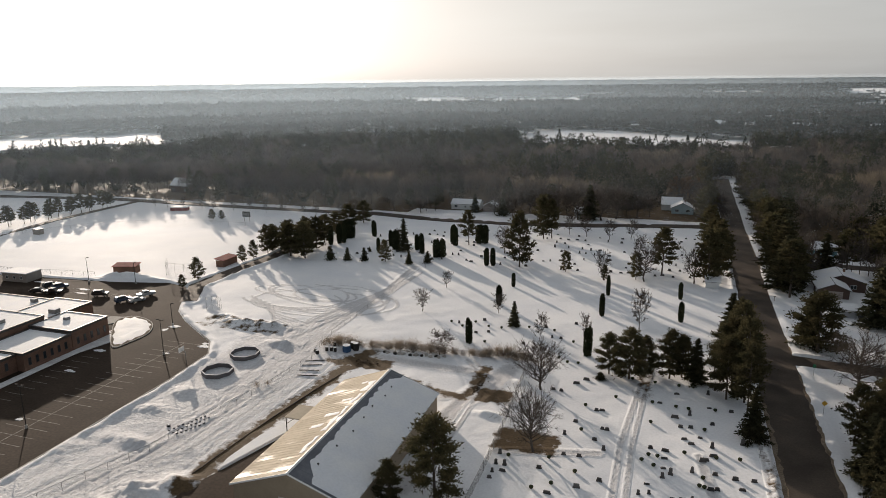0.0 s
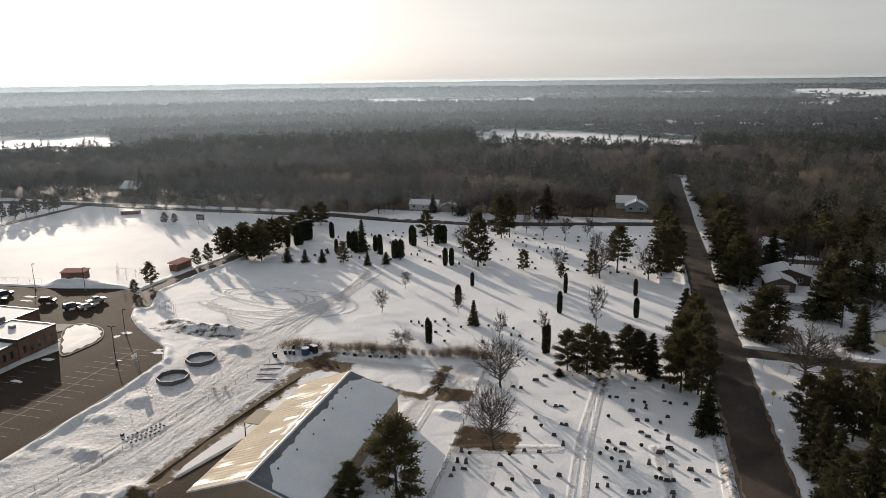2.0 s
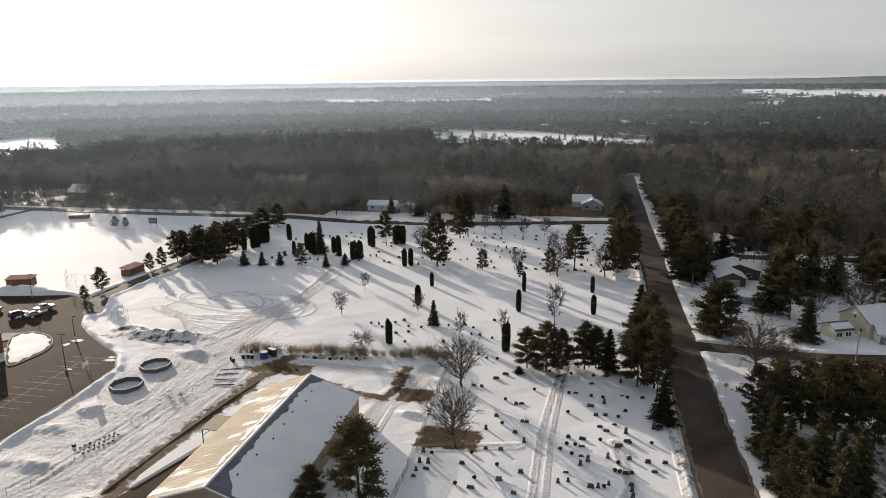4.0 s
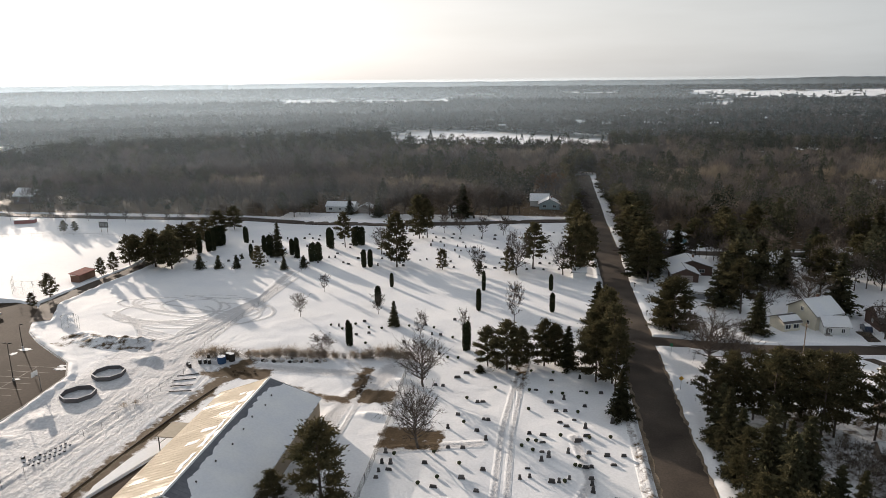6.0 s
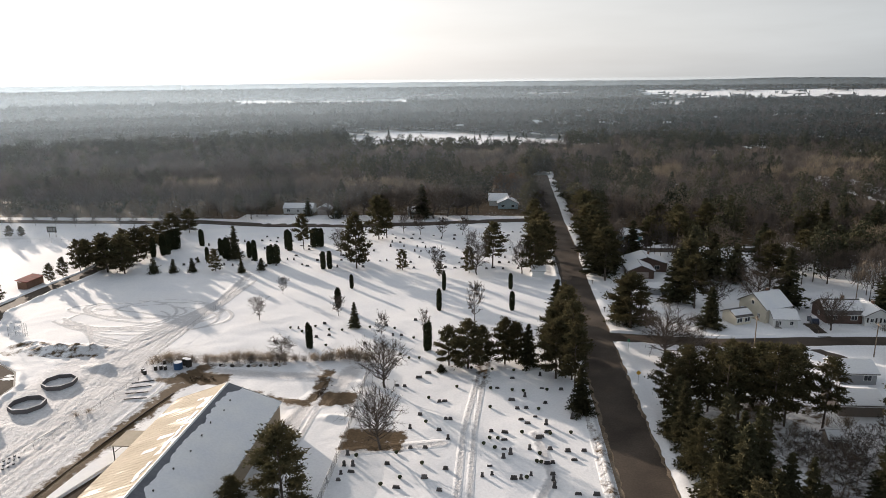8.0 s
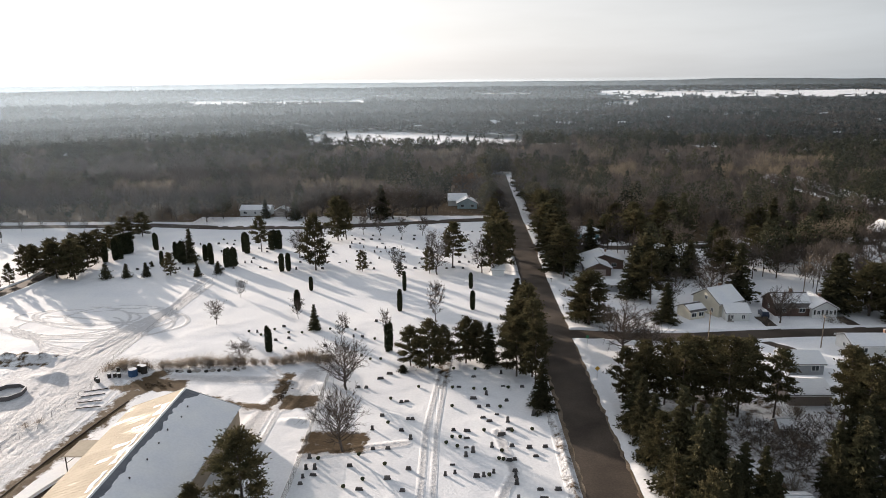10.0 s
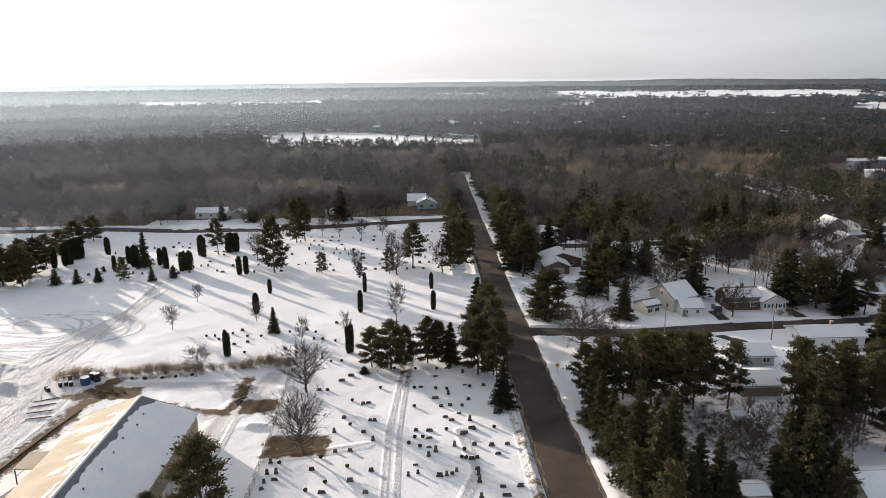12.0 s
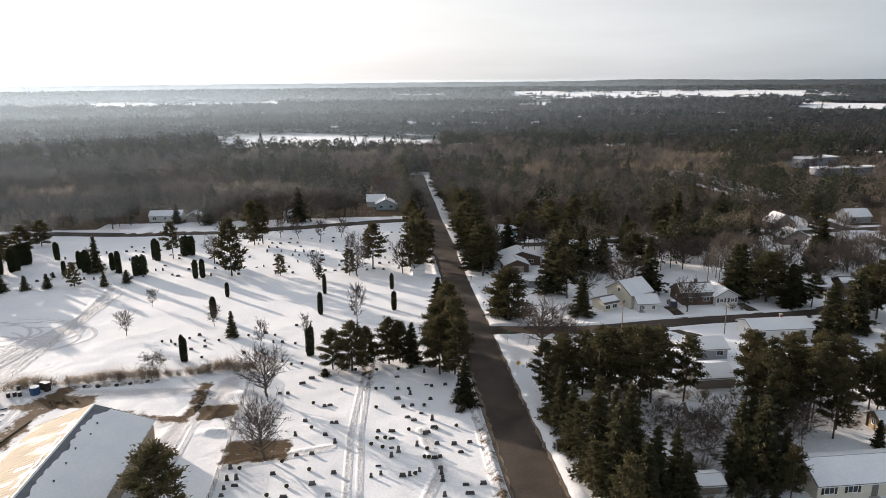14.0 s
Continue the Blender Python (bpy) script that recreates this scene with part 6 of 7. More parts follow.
for x, y, h in [(61.0, 88.6, 8.0), (59.6, 84.5, 6.0), (52.0, 97.0, 8.0), (49.0, 95.0, 7.5), (53.5, 93.0, 8.5), (47.0, 92.5, 7.0), (56.5, 98.0, 9.0), (71.5, 97.5, 10.0), (45.5, 98.5, 8.0), (62.5, 103.0, 8.5), (58.5, 102.0, 8.0), (50.5, 90.5, 7.5), (51.5, 92.8, 8.0), (48.8, 98.6, 8.5), (54.6, 95.4, 8.0), (50.2, 100.6, 7.5), (55.8, 101.4, 8.5), (53.0, 99.6, 7.0), (60.8, 98.8, 8.0), (66.0, 93.0, 9.0), (69.0, 94.5, 9.5)]:
    tree("birch", x, y, h, "thin leafless birch among the conifers", "bare tree", 1.0)

rng = np.random.RandomState(23)
for k in range(58):
    x, y = rng.uniform(33, 63), rng.uniform(78, 121)
    if abs(x - 44.5) < 4 and abs(y - 93) < 4 or abs(x - 48) < 4 and abs(y - 85.5) < 4 or abs(x - 56.4) < 3 and abs(y - 107) < 3 or x > 60 and y > 116:
        continue
    tree("shrub", x, y, rng.uniform(1.8, 4.2), "leafless brush growing under the grove pines", "shrub", 1.0, "grove brush")
for x, y, h, w in [(31.4, 112.5, 12.5, 1.0), (30.8, 92.5, 11.0, 1.0), (58.5, 80.5, 11.5, 1.0), (68.4, 110.5, 13.0, 1.0), (72.5, 103.0, 14.0, 1.0), (86.0, 110.5, 13.5, 1.0), (90.5, 103.0, 12.0, 1.0), (30.5, 84.5, 9.5, 0.9), (32.0, 75.5, 11.0, 1.0), (100.5, 98.0, 12.5, 1.0), (97.0, 98.6, 11.5, 1.0), (104.5, 101.5, 14.0, 1.1), (106.0, 97.0, 13.0, 1.1), (92.0, 99.5, 9.5, 1.1), (76.5, 97.0, 12.0, 1.1), (71.0, 99.5, 12.5, 1.1), (67.0, 104.5, 13.0, 1.1), (66.0, 97.0, 12.0, 1.0), (88.5, 102.5, 13.0, 1.0), (95.5, 103.0, 12.0, 1.0)]:
    tree("pine", x, y, h * (1 + 0.18 * math.sin(x * 3 + y)), "dark pine in the dense roadside grove", "pine tree", w * 0.82, "grove pines")

# ---- trees among the houses ----
YARD_PINES = [(32.2, 210.2, 16.8), (33.0, 203.4, 16.4), (32.0, 166.4, 12.3), (33.2, 162.5, 14.0), (49.5, 183.6, 16.0), (53.0, 178.5, 14.8), (52.8, 163.8, 10.8), (33.5, 250.4, 15.3), (77.8, 181.5, 16.7), (79.4, 197.1, 14.0), (99.0, 172.5, 15.9), (109.5, 172.2, 13.0), (113.2, 166.0, 11.1), (115.7, 162.4, 9.2), (115.3, 143.2, 8.6), (127.8, 157.9, 12.6), (36.0, 216.0, 15.0), (33.5, 222.0, 16.5), (35.5, 229.5, 15.0), (57.0, 200.0, 14.0), (61.0, 214.0, 13.5), (84.0, 214.0, 14.0), (104.0, 178.0, 14.5), (106.5, 168.5, 14.0), (33.0, 238.0, 16.0), (37.5, 262.0, 15.0), (34.0, 272.0, 16.0), (37.0, 283.0, 15.0), (72.0, 205.0, 12.0)]
for i, (x, y, h) in enumerate(YARD_PINES):
    kind = ("spruce", "pine", "spruce", "full_pine")[i % 4]
    tree(kind, x, y, h, "large dark conifer between snowy house lots", "spruce" if kind == "spruce" else "pine tree", 1.25)
rng = np.random.RandomState(19)
spots = []
while len(spots) < 78:
    x, y = rng.uniform(31, 260), rng.uniform(130, 275)
    gap = float(road_gap(np.array([x]), np.array([y]))[0])
    if gap < 3 or x > 90 + (y - 110) * 1.5 or any(abs(x - a) < 4.5 and abs(y - b) < 4.5 for a, b in spots):
        continue
    if y < 200 and (x < 108 and y > 150 or x < 105 and y <= 150):
        continue
    if any(a - 3 < x < a + 15 and b - 7 < y < b + 9 for a, b in ((40.6, 206), (41.5, 214), (66.5, 223), (101.5, 230), (118.5, 172), (131, 170), (152, 214), (150, 231), (161, 256), (198, 262), (172, 226), (128, 206), (46.5, 256), (87.5, 142))):
        continue
    spots.append((x, y))
for i, (x, y) in enumerate(spots):
    pick = rng.uniform()
    if pick < 0.62:
        tree(("spruce", "pine")[i % 2], x, y, rng.uniform(10, 17), "dark conifer among the snowy house lots", "pine tree", 1.2)
    else:
        tree(("oak", "poplar", "young_tree")[i % 3], x, y, rng.uniform(8, 13), "leafless tree among the snowy house lots", "bare tree", 1.05)
# poplars with pale upright stems
library("tan_poplar", bare_meshes, 11.0, BIRCH_BARK, TAN_TWIG, (121, 122), spread=0.55, limbs=18, trunk=0.11, low=0.4, twig=1.2)
for k in range(26):
    x, y = 103 + (k % 13) * 2.1 + rng.uniform(-0.6, 0.6), 222.5 + (k // 13) * 3.0 + rng.uniform(-0.8, 0.8)
    tree("tan_poplar", x, y, rng.uniform(10, 13.5), "pale upright leafless poplar in a dense row", "bare tree", 1.2, "pale poplars")

# trees in front of the houses along the far road
rng = np.random.RandomState(31)
for k in range(17):
    x = -62 + k * 4.8 + rng.uniform(-1, 1)
    y = 300 + rng.uniform(-4, 9) + max(0, x + 30) * 0.25
    if float(road_gap(np.array([x]), np.array([y]))[0]) < 1.5 or -42.5 < x < -31.5 and y > 301 or -7 < x < 12:
        continue
    kind = ("oak", "oak", "pine", "oak", "poplar", "oak", "spruce")[k % 7]
    bare_ = kind in ("oak", "poplar")
    tree(kind, x, y, rng.uniform(13, 18) if bare_ else rng.uniform(11, 16), "tall leafless tree beside the far road" if bare_ else "dark conifer beside the far road", "bare tree" if bare_ else "pine tree", 1.15)
rng = np.random.RandomState(47)
for k in range(17):
    kind = ("pine", "spruce", "full_pine", "oak")[k % 4]
    for x, lo in ((15.8, 303), (36.5, 290)):
        tree(kind, x + rng.uniform(-1.6, 1.2), lo + k * 7.4 + rng.uniform(-2, 2), rng.uniform(10, 16), "leafless oak at the edge of the long road" if kind == "oak" else "dark conifer at the edge of the long road", "bare tree" if kind == "oak" else "pine tree", 1.1)
for x, y, h in [(23.0, 452, 13), (26.6, 449, 11), (30.0, 452, 14), (33.5, 449, 12), (25.0, 460, 15), (31.5, 461, 15), (28.2, 457, 13)]:
    tree("full_pine", x, y, h, "dark conifer where the long road ends in woods", "pine tree", 1.1)
for x, y, h, kind in [(-118, 298, 11, "pine"), (-112, 296, 10, "oak"), (-107, 303, 12, "pine"), (-87.5, 303.5, 9, "spruce"), (-78, 303, 10, "oak"), (-73, 300, 11, "spruce"), (-68, 298, 12, "oak"), (-126, 297, 12, "oak")]:
    tree(kind, x, y, h, "tree standing between the far road and houses", "bare tree" if kind == "oak" else "pine tree", 1.1)
# ---- gravestones ----
def stone_kind(w, d, h, top):
    """A headstone on its base: slab with a flat, curved or peaked top."""
    bm = bmesh.new()
    pts = [(-w / 2, 0.18), (w / 2, 0.18), (w / 2, h * 0.86)]
    if top == "round":
        pts += [(w / 2 * math.cos(a), h * 0.86 + h * 0.14 * math.sin(a)) for a in (0.5, 1.0, 1.57, 2.1, 2.6)]
    elif top == "peak":
        pts += [(0, h)]
    else:
        pts += [(w * 0.46, h), (-w * 0.46, h)]
    pts += [(-w / 2, h * 0.86)]
    f, b = [bm.verts.new((x, -d / 2, z)) for x, z in pts], [bm.verts.new((x, d / 2, z)) for x, z in pts]
    bm.faces.new(f), bm.faces.new(b[::-1])
    for k in range(len(pts)):
        bm.faces.new((f[k], b[k], b[(k + 1) % len(pts)], f[(k + 1) % len(pts)]))
    bmesh.ops.recalc_face_normals(bm, faces=bm.faces[:])
    slab = bpy.data.meshes.new("slab")
    bm.to_mesh(slab), bm.free()
    slab.materials.append(STONE)
    bb = box(-w / 2 - 0.12, w / 2 + 0.12, -d / 2 - 0.1, d / 2 + 0.1, -0.15, 0.18, 0.02)
    base = bpy.data.meshes.new("base")
    bb.to_mesh(base), bb.free()
    base.materials.append(STONE)
    sn = box(-w * 0.45, w * 0.45, -d / 2 + 0.02, d / 2 - 0.02, h - 0.005, h + 0.05, 0.015)
    cap = bpy.data.meshes.new("snow_cap")
    sn.to_mesh(cap), sn.free()
    cap.materials.append(SNOW)
    return slab, base, cap, top


STONES = [stone_kind(1.0, 0.22, 0.75, "flat"), stone_kind(0.8, 0.22, 0.7, "round"), stone_kind(0.55, 0.25, 1.0, "flat"), stone_kind(1.3, 0.24, 0.62, "flat"), stone_kind(0.6, 0.4, 1.25, "peak"), stone_kind(0.9, 0.28, 0.4, "flat")]
NAMES = ["low wide granite gravestone on a base in snow", "round topped granite gravestone on a base in snow", "narrow upright granite gravestone in snow", "wide granite family gravestone in snow", "tall peaked granite monument in snow", "very low granite grave marker in snow"]


def gravestone(x, y, k, turn):
    slab, base, cap, top = STONES[k]
    s = 0.82 + 0.1 * math.sin(x * 7 + y * 3)
    root = thing("gravestone", pose(x, y, surface_z(x, y), 0, 0, turn) @ Matrix.Diagonal((s, s, s, 1)), NAMES[k], "gravestone", "cemetery gravestones")
    part("slab", slab, None, root)
    part("base", base, None, root)
    if top == "flat" and not int(x * 10) % 4:
        part("snow_cap", cap, None, root)


ball = bmesh.new()
bmesh.ops.create_icosphere(ball, subdivisions=2, radius=0.36)
for v in ball.verts:
    v.co *= 1 + 0.22 * noise.noise(v.co * 5)
    v.co.z = v.co.z * 0.8 + 0.32
BOUQUET = bpy.data.meshes.new("greenery")
ball.to_mesh(BOUQUET), ball.free()
BOUQUET.materials.append(CEDAR)
pot = tube((0, 0, -0.05), (0, 0, 0.22), 0.14, 0.18, 8)
POT = bpy.data.meshes.new("pot")
pot.to_mesh(POT), pot.free()
POT.materials.append(DARK)


def grave_planter(x, y):
    root = thing("grave_planter", pose(x, y, surface_z(x, y)), "dark evergreen bouquet in a pot by a grave", "planter", "grave planters")
    part("greenery", BOUQUET, None, root)
    part("pot", POT, None, root)


ROW_A = [(9.0, 88.0), (12.8, 88.1), (-8.3, 90.0), (-14.9, 90.4), (12.5, 90.5), (15.2, 90.5), (-17.4, 91.0), (-24.2, 91.8), (9.1, 92.1), (-14.7, 93.0), (-10.9, 93.2), (-24.2, 93.6), (3.0, 93.9), (9.1, 94.0), (4.1, 94.1), (-22.7, 94.2), (-1.9, 94.3), (5.0, 94.3), (-0.4, 94.9), (5.7, 95.1), (9.1, 95.6), (-24.2, 96.0), (-7.8, 96.0), (-22.8, 96.1), (-17.3, 96.7), (-11.7, 97.2), (-0.8, 97.4), (8.4, 98.6), (7.5, 98.7), (9.3, 98.8), (-22.8, 98.9), (6.8, 98.9), (-24.3, 99.2), (1.4, 99.9), (12.9, 100.0), (-16.3, 100.2), (2.6, 101.2), (7.4, 101.3)]
ROW_B = [(-14.2, 102.0), (-11.7, 102.1), (1.5, 102.6), (12.1, 102.6), (5.8, 102.8), (0.0, 102.9), (14.8, 102.9), (9.2, 103.0), (-1.9, 104.1), (-8.1, 105.5), (1.6, 105.7), (0.5, 105.9), (-0.9, 106.0), (7.5, 106.6), (7.9, 107.0), (9.6, 108.0), (1.7, 108.1), (4.7, 108.1), (-9.9, 108.2), (-0.7, 108.4), (-15.1, 108.6), (9.2, 108.6), (13.2, 108.6), (-12.5, 110.9), (9.1, 111.5), (5.8, 111.7), (-8.2, 112.3), (-9.0, 112.4), (4.7, 113.1), (-13.9, 113.8), (14.0, 114.2), (7.3, 114.4), (-1.0, 117.4), (4.1, 117.5), (8.1, 117.5), (5.8, 117.8), (-10.8, 119.5), (-9.8, 119.8), (9.5, 120.2), (-13.0, 120.9), (3.1, 120.9)]
ROW_C = [(5.7, 122.8), (5.5, 124.9), (3.3, 125.2), (-18.4, 125.7), (-1.0, 125.7), (10.2, 125.7), (-20.0, 125.9), (-7.8, 126.0), (0.3, 126.1), (13.0, 126.1), (9.2, 126.6), (-16.0, 130.1), (3.4, 131.1), (-14.3, 132.6), (9.2, 132.7), (3.8, 134.8), (-0.8, 135.4), (-5.3, 135.9), (-19.4, 140.3), (-17.1, 140.6), (-21.6, 142.4), (-39.8, 146.2), (-30.9, 148.1), (-43.5, 151.6), (-19.9, 153.0), (-40.7, 153.1), (-25.2, 154.4), (-23.1, 154.5), (-48.0, 155.0), (-41.6, 156.7), (-38.3, 156.7), (-49.5, 157.0), (-51.6, 157.2), (-45.6, 158.7), (-34.4, 158.8), (-25.4, 158.9), (-31.8, 159.3), (-27.8, 160.7), (-43.8, 160.8), (-20.9, 165.1)]
rng = np.random.RandomState(4)
for block in (ROW_A, ROW_B, ROW_C):
    for x, y in block:
        if rng.uniform() < (0.30 if y < 140 else 0.6):
            grave_planter(x, y)
        else:
            gravestone(x, y, int(rng.choice(6, p=[0.3, 0.15, 0.2, 0.17, 0.06, 0.12])), rng.uniform(-8, 8))
old = []
for r in range(9):
    y = 216 + r * 7.0
    x = -112 + rng.uniform(0, 6)
    while x < 10:
        x += rng.choice([2.2, 3.2, 5.0, 8.5])
        if y > 262 + 0.1 * (x + 110) or rng.uniform() < 0.28 or (x < -60 and y < 213):
            continue
        old.append((x, y + rng.uniform(-1.2, 1.2)))
for x, y in old:
    gravestone(x, y, int(rng.choice(6, p=[0.25, 0.2, 0.2, 0.15, 0.12, 0.08])), rng.uniform(-8, 8))

# ---- fences ----
def fence(points, h, gap, label, rails=True, net=0.24, post_r=0.035, name="chain_link_fence", wire=0.007):
    """A wire fence: posts, a top rail and a slack net of thin wires between them."""
    root = thing(name, pose(points[0][0], points[0][1], 0), label, "fence")
    ox, oy = points[0]
    wires, rail = bmesh.new(), bmesh.new()
    pm = bpy.data.meshes.new("post")
    t = tube((0, 0, -0.2), (0, 0, h), post_r, post_r, 6)
    t.to_mesh(pm), t.free()
    pm.materials.append(GALV)
    for (ax, ay), (bx, by) in zip(points, points[1:]):
        ln = math.hypot(bx - ax, by - ay)
        n = max(1, int(ln / gap))
        for k in range(n + 1):
            x, y = ax + (bx - ax) * k / n, ay + (by - ay) * k / n
            p = part("post", pm, None, root)
            p.matrix_basis = pose(x - ox, y - oy, surface_z(x, y))
        za, zb = surface_z(ax, ay), surface_z(bx, by)
        if rails:
            add_tube(rail, (ax - ox, ay - oy, za + h), (bx - ox, by - oy, zb + h), 0.025, 0.025, 4)
        if net:
            m = int(ln / net)
            ux, uy = (bx - ax) / ln, (by - ay) / ln
            for k in range(m):
                s0 = k * net
                for sg in (1, -1):
                    s1 = min(max(s0 + sg * h * 0.6, 0), ln)
                    a = Vector((ax - ox + ux * s0, ay - oy + uy * s0, za + 0.05))
                    b = Vector((ax - ox + ux * s1, ay - oy + uy * s1, za + h))
                    w = Vector((ux, uy, 0)) * wire
                    q = [wires.verts.new(v) for v in (a - w, a + w, b + w, b - w)]
                    wires.faces.new(q)
    part("netting", wires, GALV, root)
    if rails:
        part("top_rail", rail, GALV, root)
    return root


fence([(-25.4, 70), (-25.5, 90), (-25.8, 107), (-26.8, 129), (-27.2, 138)], 1.9, 3.0, "grey chain link fence between shed and graves", net=0.13, wire=0.018)
fence([(-88, 62), (-80.9, 82), (-79.0, 94), (-75.6, 109), (-73.9, 124.5), (-76, 132)], 1.4, 3.2, "slack grey wire fence along the snowy slope", net=0.5)
fence([(-77.0, 140), (-76.8, 164), (-76, 208)], 1.1, 3.2, "low grey wire fence across the snowy meadow", net=0.6)
fence([(-76, 133), (-60, 134.4), (-44, 136.4), (-28, 138.8)], 1.4, 3.0, "grey wire fence behind the shrub hedge", net=0.5)
fence([(-262, 200), (-240, 228), (-222, 240), (-196, 246), (-170, 246), (-146, 236)], 1.5, 4.0, "grey outfield fence round the ball field", net=0.6)
fence([(-235, 160), (-205, 161.5), (-176, 165)], 1.5, 4.0, "grey wire fence between lot and ball field", net=0.6)
fence([(-118.8, 146.8), (-116.6, 148.8), (-114.0, 147.0)], 3.6, 1.4, "small wire backstop cage in the snow", net=0.35, name="backstop")
fence([(-158, 178), (-154, 172.5), (-147, 172.5), (-143, 177)], 4.2, 2.6, "tall wire backstop behind home plate", net=0.4, name="backstop")
fence([(34, 127), (44, 126), (60, 126.8)], 1.6, 2.6, "wire fence behind the grove", net=0.5)

# ---- play yard ----
OCT_PANEL = bpy.data.meshes.new("panel")
side_len = 3.3 * 2 * math.sin(math.pi / 8)
pb = box(-side_len / 2, side_len / 2, -0.07, 0.07, -0.1, 0.85, 0.02)
pb.to_mesh(OCT_PANEL), pb.free()
OCT_PANEL.materials.append(paint("dark_plank", (0.13, 0.12, 0.12), 0.8))
RAIL = bpy.data.meshes.new("rail")
rb = box(-side_len / 2 - 0.05, side_len / 2 + 0.05, -0.12, 0.12, 0.85, 0.93, 0.015)
rb.to_mesh(RAIL), rb.free()
RAIL.materials.append(DIRTY_SNOW)
for x, y in ((-90.1, 112.9), (-90.1, 122.9)):
    pit = thing("octagon_pit", pose(x, y, surface_z(x, y), 0, 0, 12), "eight sided dark wooden ball pit filled with snow", "ball pit", "ball pits")
    for k in range(8):
        a = k * math.tau / 8
        rr = 3.3 * math.cos(math.pi / 8)
        p = part("panel", OCT_PANEL, None, pit)
        p.matrix_basis = pose(rr * math.cos(a), rr * math.sin(a), 0, 0, 0, math.degrees(a) + 90)
        part("rail", RAIL, None, p, "snow dusted top rail")
stump = tube((0, 0, -0.1), (0, 0, 0.17), 0.2, 0.18, 10)
STUMP = bpy.data.meshes.new("stump")
stump.to_mesh(STUMP), stump.free()
STUMP.materials.append(RUBBER)
capb = tube((0, 0, 0.17), (0, 0, 0.2), 0.12, 0.09, 10)
CAP = bpy.data.meshes.new("snow_cap")
capb.to_mesh(CAP), capb.free()
CAP.materials.append(SNOW)
for i in range(3):
    for k in range(9):
        x, y = -82.9 + k * 0.36 + i * 1.15, 89.2 + k * 0.78 - i * 0.42
        if k > 6 and i == 2:
            continue
        st = thing("buried_tyre", pose(x, y, surface_z(x, y)), "half buried dark tyre in a playground grid", "tyre", "buried tyres")
        part("tyre", STUMP, None, st)
        part("snow_cap", CAP, None, st)
st = thing("buried_tyre", pose(-84.1, 90.4, surface_z(-84.1, 90.4), 0, 0, 0) @ Matrix.Diagonal((1.8, 1.8, 1.9, 1)), "large dark tyre beside the tyre grid", "tyre")
part("tyre", STUMP, None, st)
part("snow_cap", CAP, None, st)

hoop = thing("basketball_hoop", pose(-99.6, 114.6, 0), "grey post basketball hoop at the lot edge", "basketball hoop", "hoops")
part("post", tube((0, 0, -0.2), (0, 0, 3.0), 0.07), GALV, hoop)
part("arm", tube((0, 0, 2.9), (-1.0, 0.1, 3.1), 0.05), GALV, hoop)
part("backboard", box(-1.08, -1.0, -0.85, 0.95, 2.8, 3.9, 0.02), WHITE, hoop, "pale backboard")
rim = bmesh.new()
for k in range(12):
    a, b = k * math.tau / 12, (k + 1) * math.tau / 12
    add_tube(rim, (-1.33 + 0.23 * math.cos(a), 0.05 + 0.23 * math.sin(a), 3.05), (-1.33 + 0.23 * math.cos(b), 0.05 + 0.23 * math.sin(b), 3.05), 0.015, 0.015, 4)
part("rim", rim, paint("hoop_orange", (0.5, 0.14, 0.04)), hoop, "orange steel rim")


def lamp_post(x, y, h, label, arms=1):
    root = thing("street_lamp", pose(x, y, 0), label, "street lamp")
    part("base", tube((0, 0, -0.1), (0, 0, 0.6), 0.28, 0.26, 10), CONCRETE, root)
    part("pole", tube((0, 0, 0.6), (0, 0, h), 0.09, 0.06), DARK, root)
    for s in ((1,), (1, -1))[arms - 1]:
        part("arm", tube((0, 0, h - 0.1), (0.9 * s, 0, h + 0.05), 0.04), DARK, root)
        part("lamp_head", box(0.7 * s - 0.32, 0.7 * s + 0.32, -0.17, 0.17, h + 0.02, h + 0.18, 0.03), DARK, root)
    return root


lamp_post(-108.3, 117.6, 8.4, "tall dark parking lot lamp on a concrete base", 2)
lamp_post(-108.4, 81.9, 8.4, "tall dark parking lot lamp on a concrete base", 2)
lamp_post(-172.1, 158.8, 8.0, "tall lamp at the edge of the parking lot")
lamp_post(-156.4, 161.6, 7.0, "dark lamp at the edge of the parking lot")
lamp_post(-119.6, 134.2, 6.0, "dark lamp beside the planted island")
for x, y, h in ((58.7, 150.2, 8.0), (83.1, 146.8, 8.2), (99.4, 188.3, 8.0), (112.0, 152.2, 8.0)):
    up = thing("utility_pole", pose(x, y, 0), "weathered wooden utility pole with a crossarm", "utility pole", "utility poles")
    part("pole", tube((0, 0, -0.2), (0, 0, h), 0.14, 0.1), WOOD, up)
    part("crossarm", box(-0.06, 0.06, -1.0, 1.0, h - 0.7, h - 0.58), WOOD, up)
    for s in (-0.85, 0.85):
        part("insulator", tube((0, s, h - 0.58), (0, s, h - 0.42), 0.05), GALV, up)

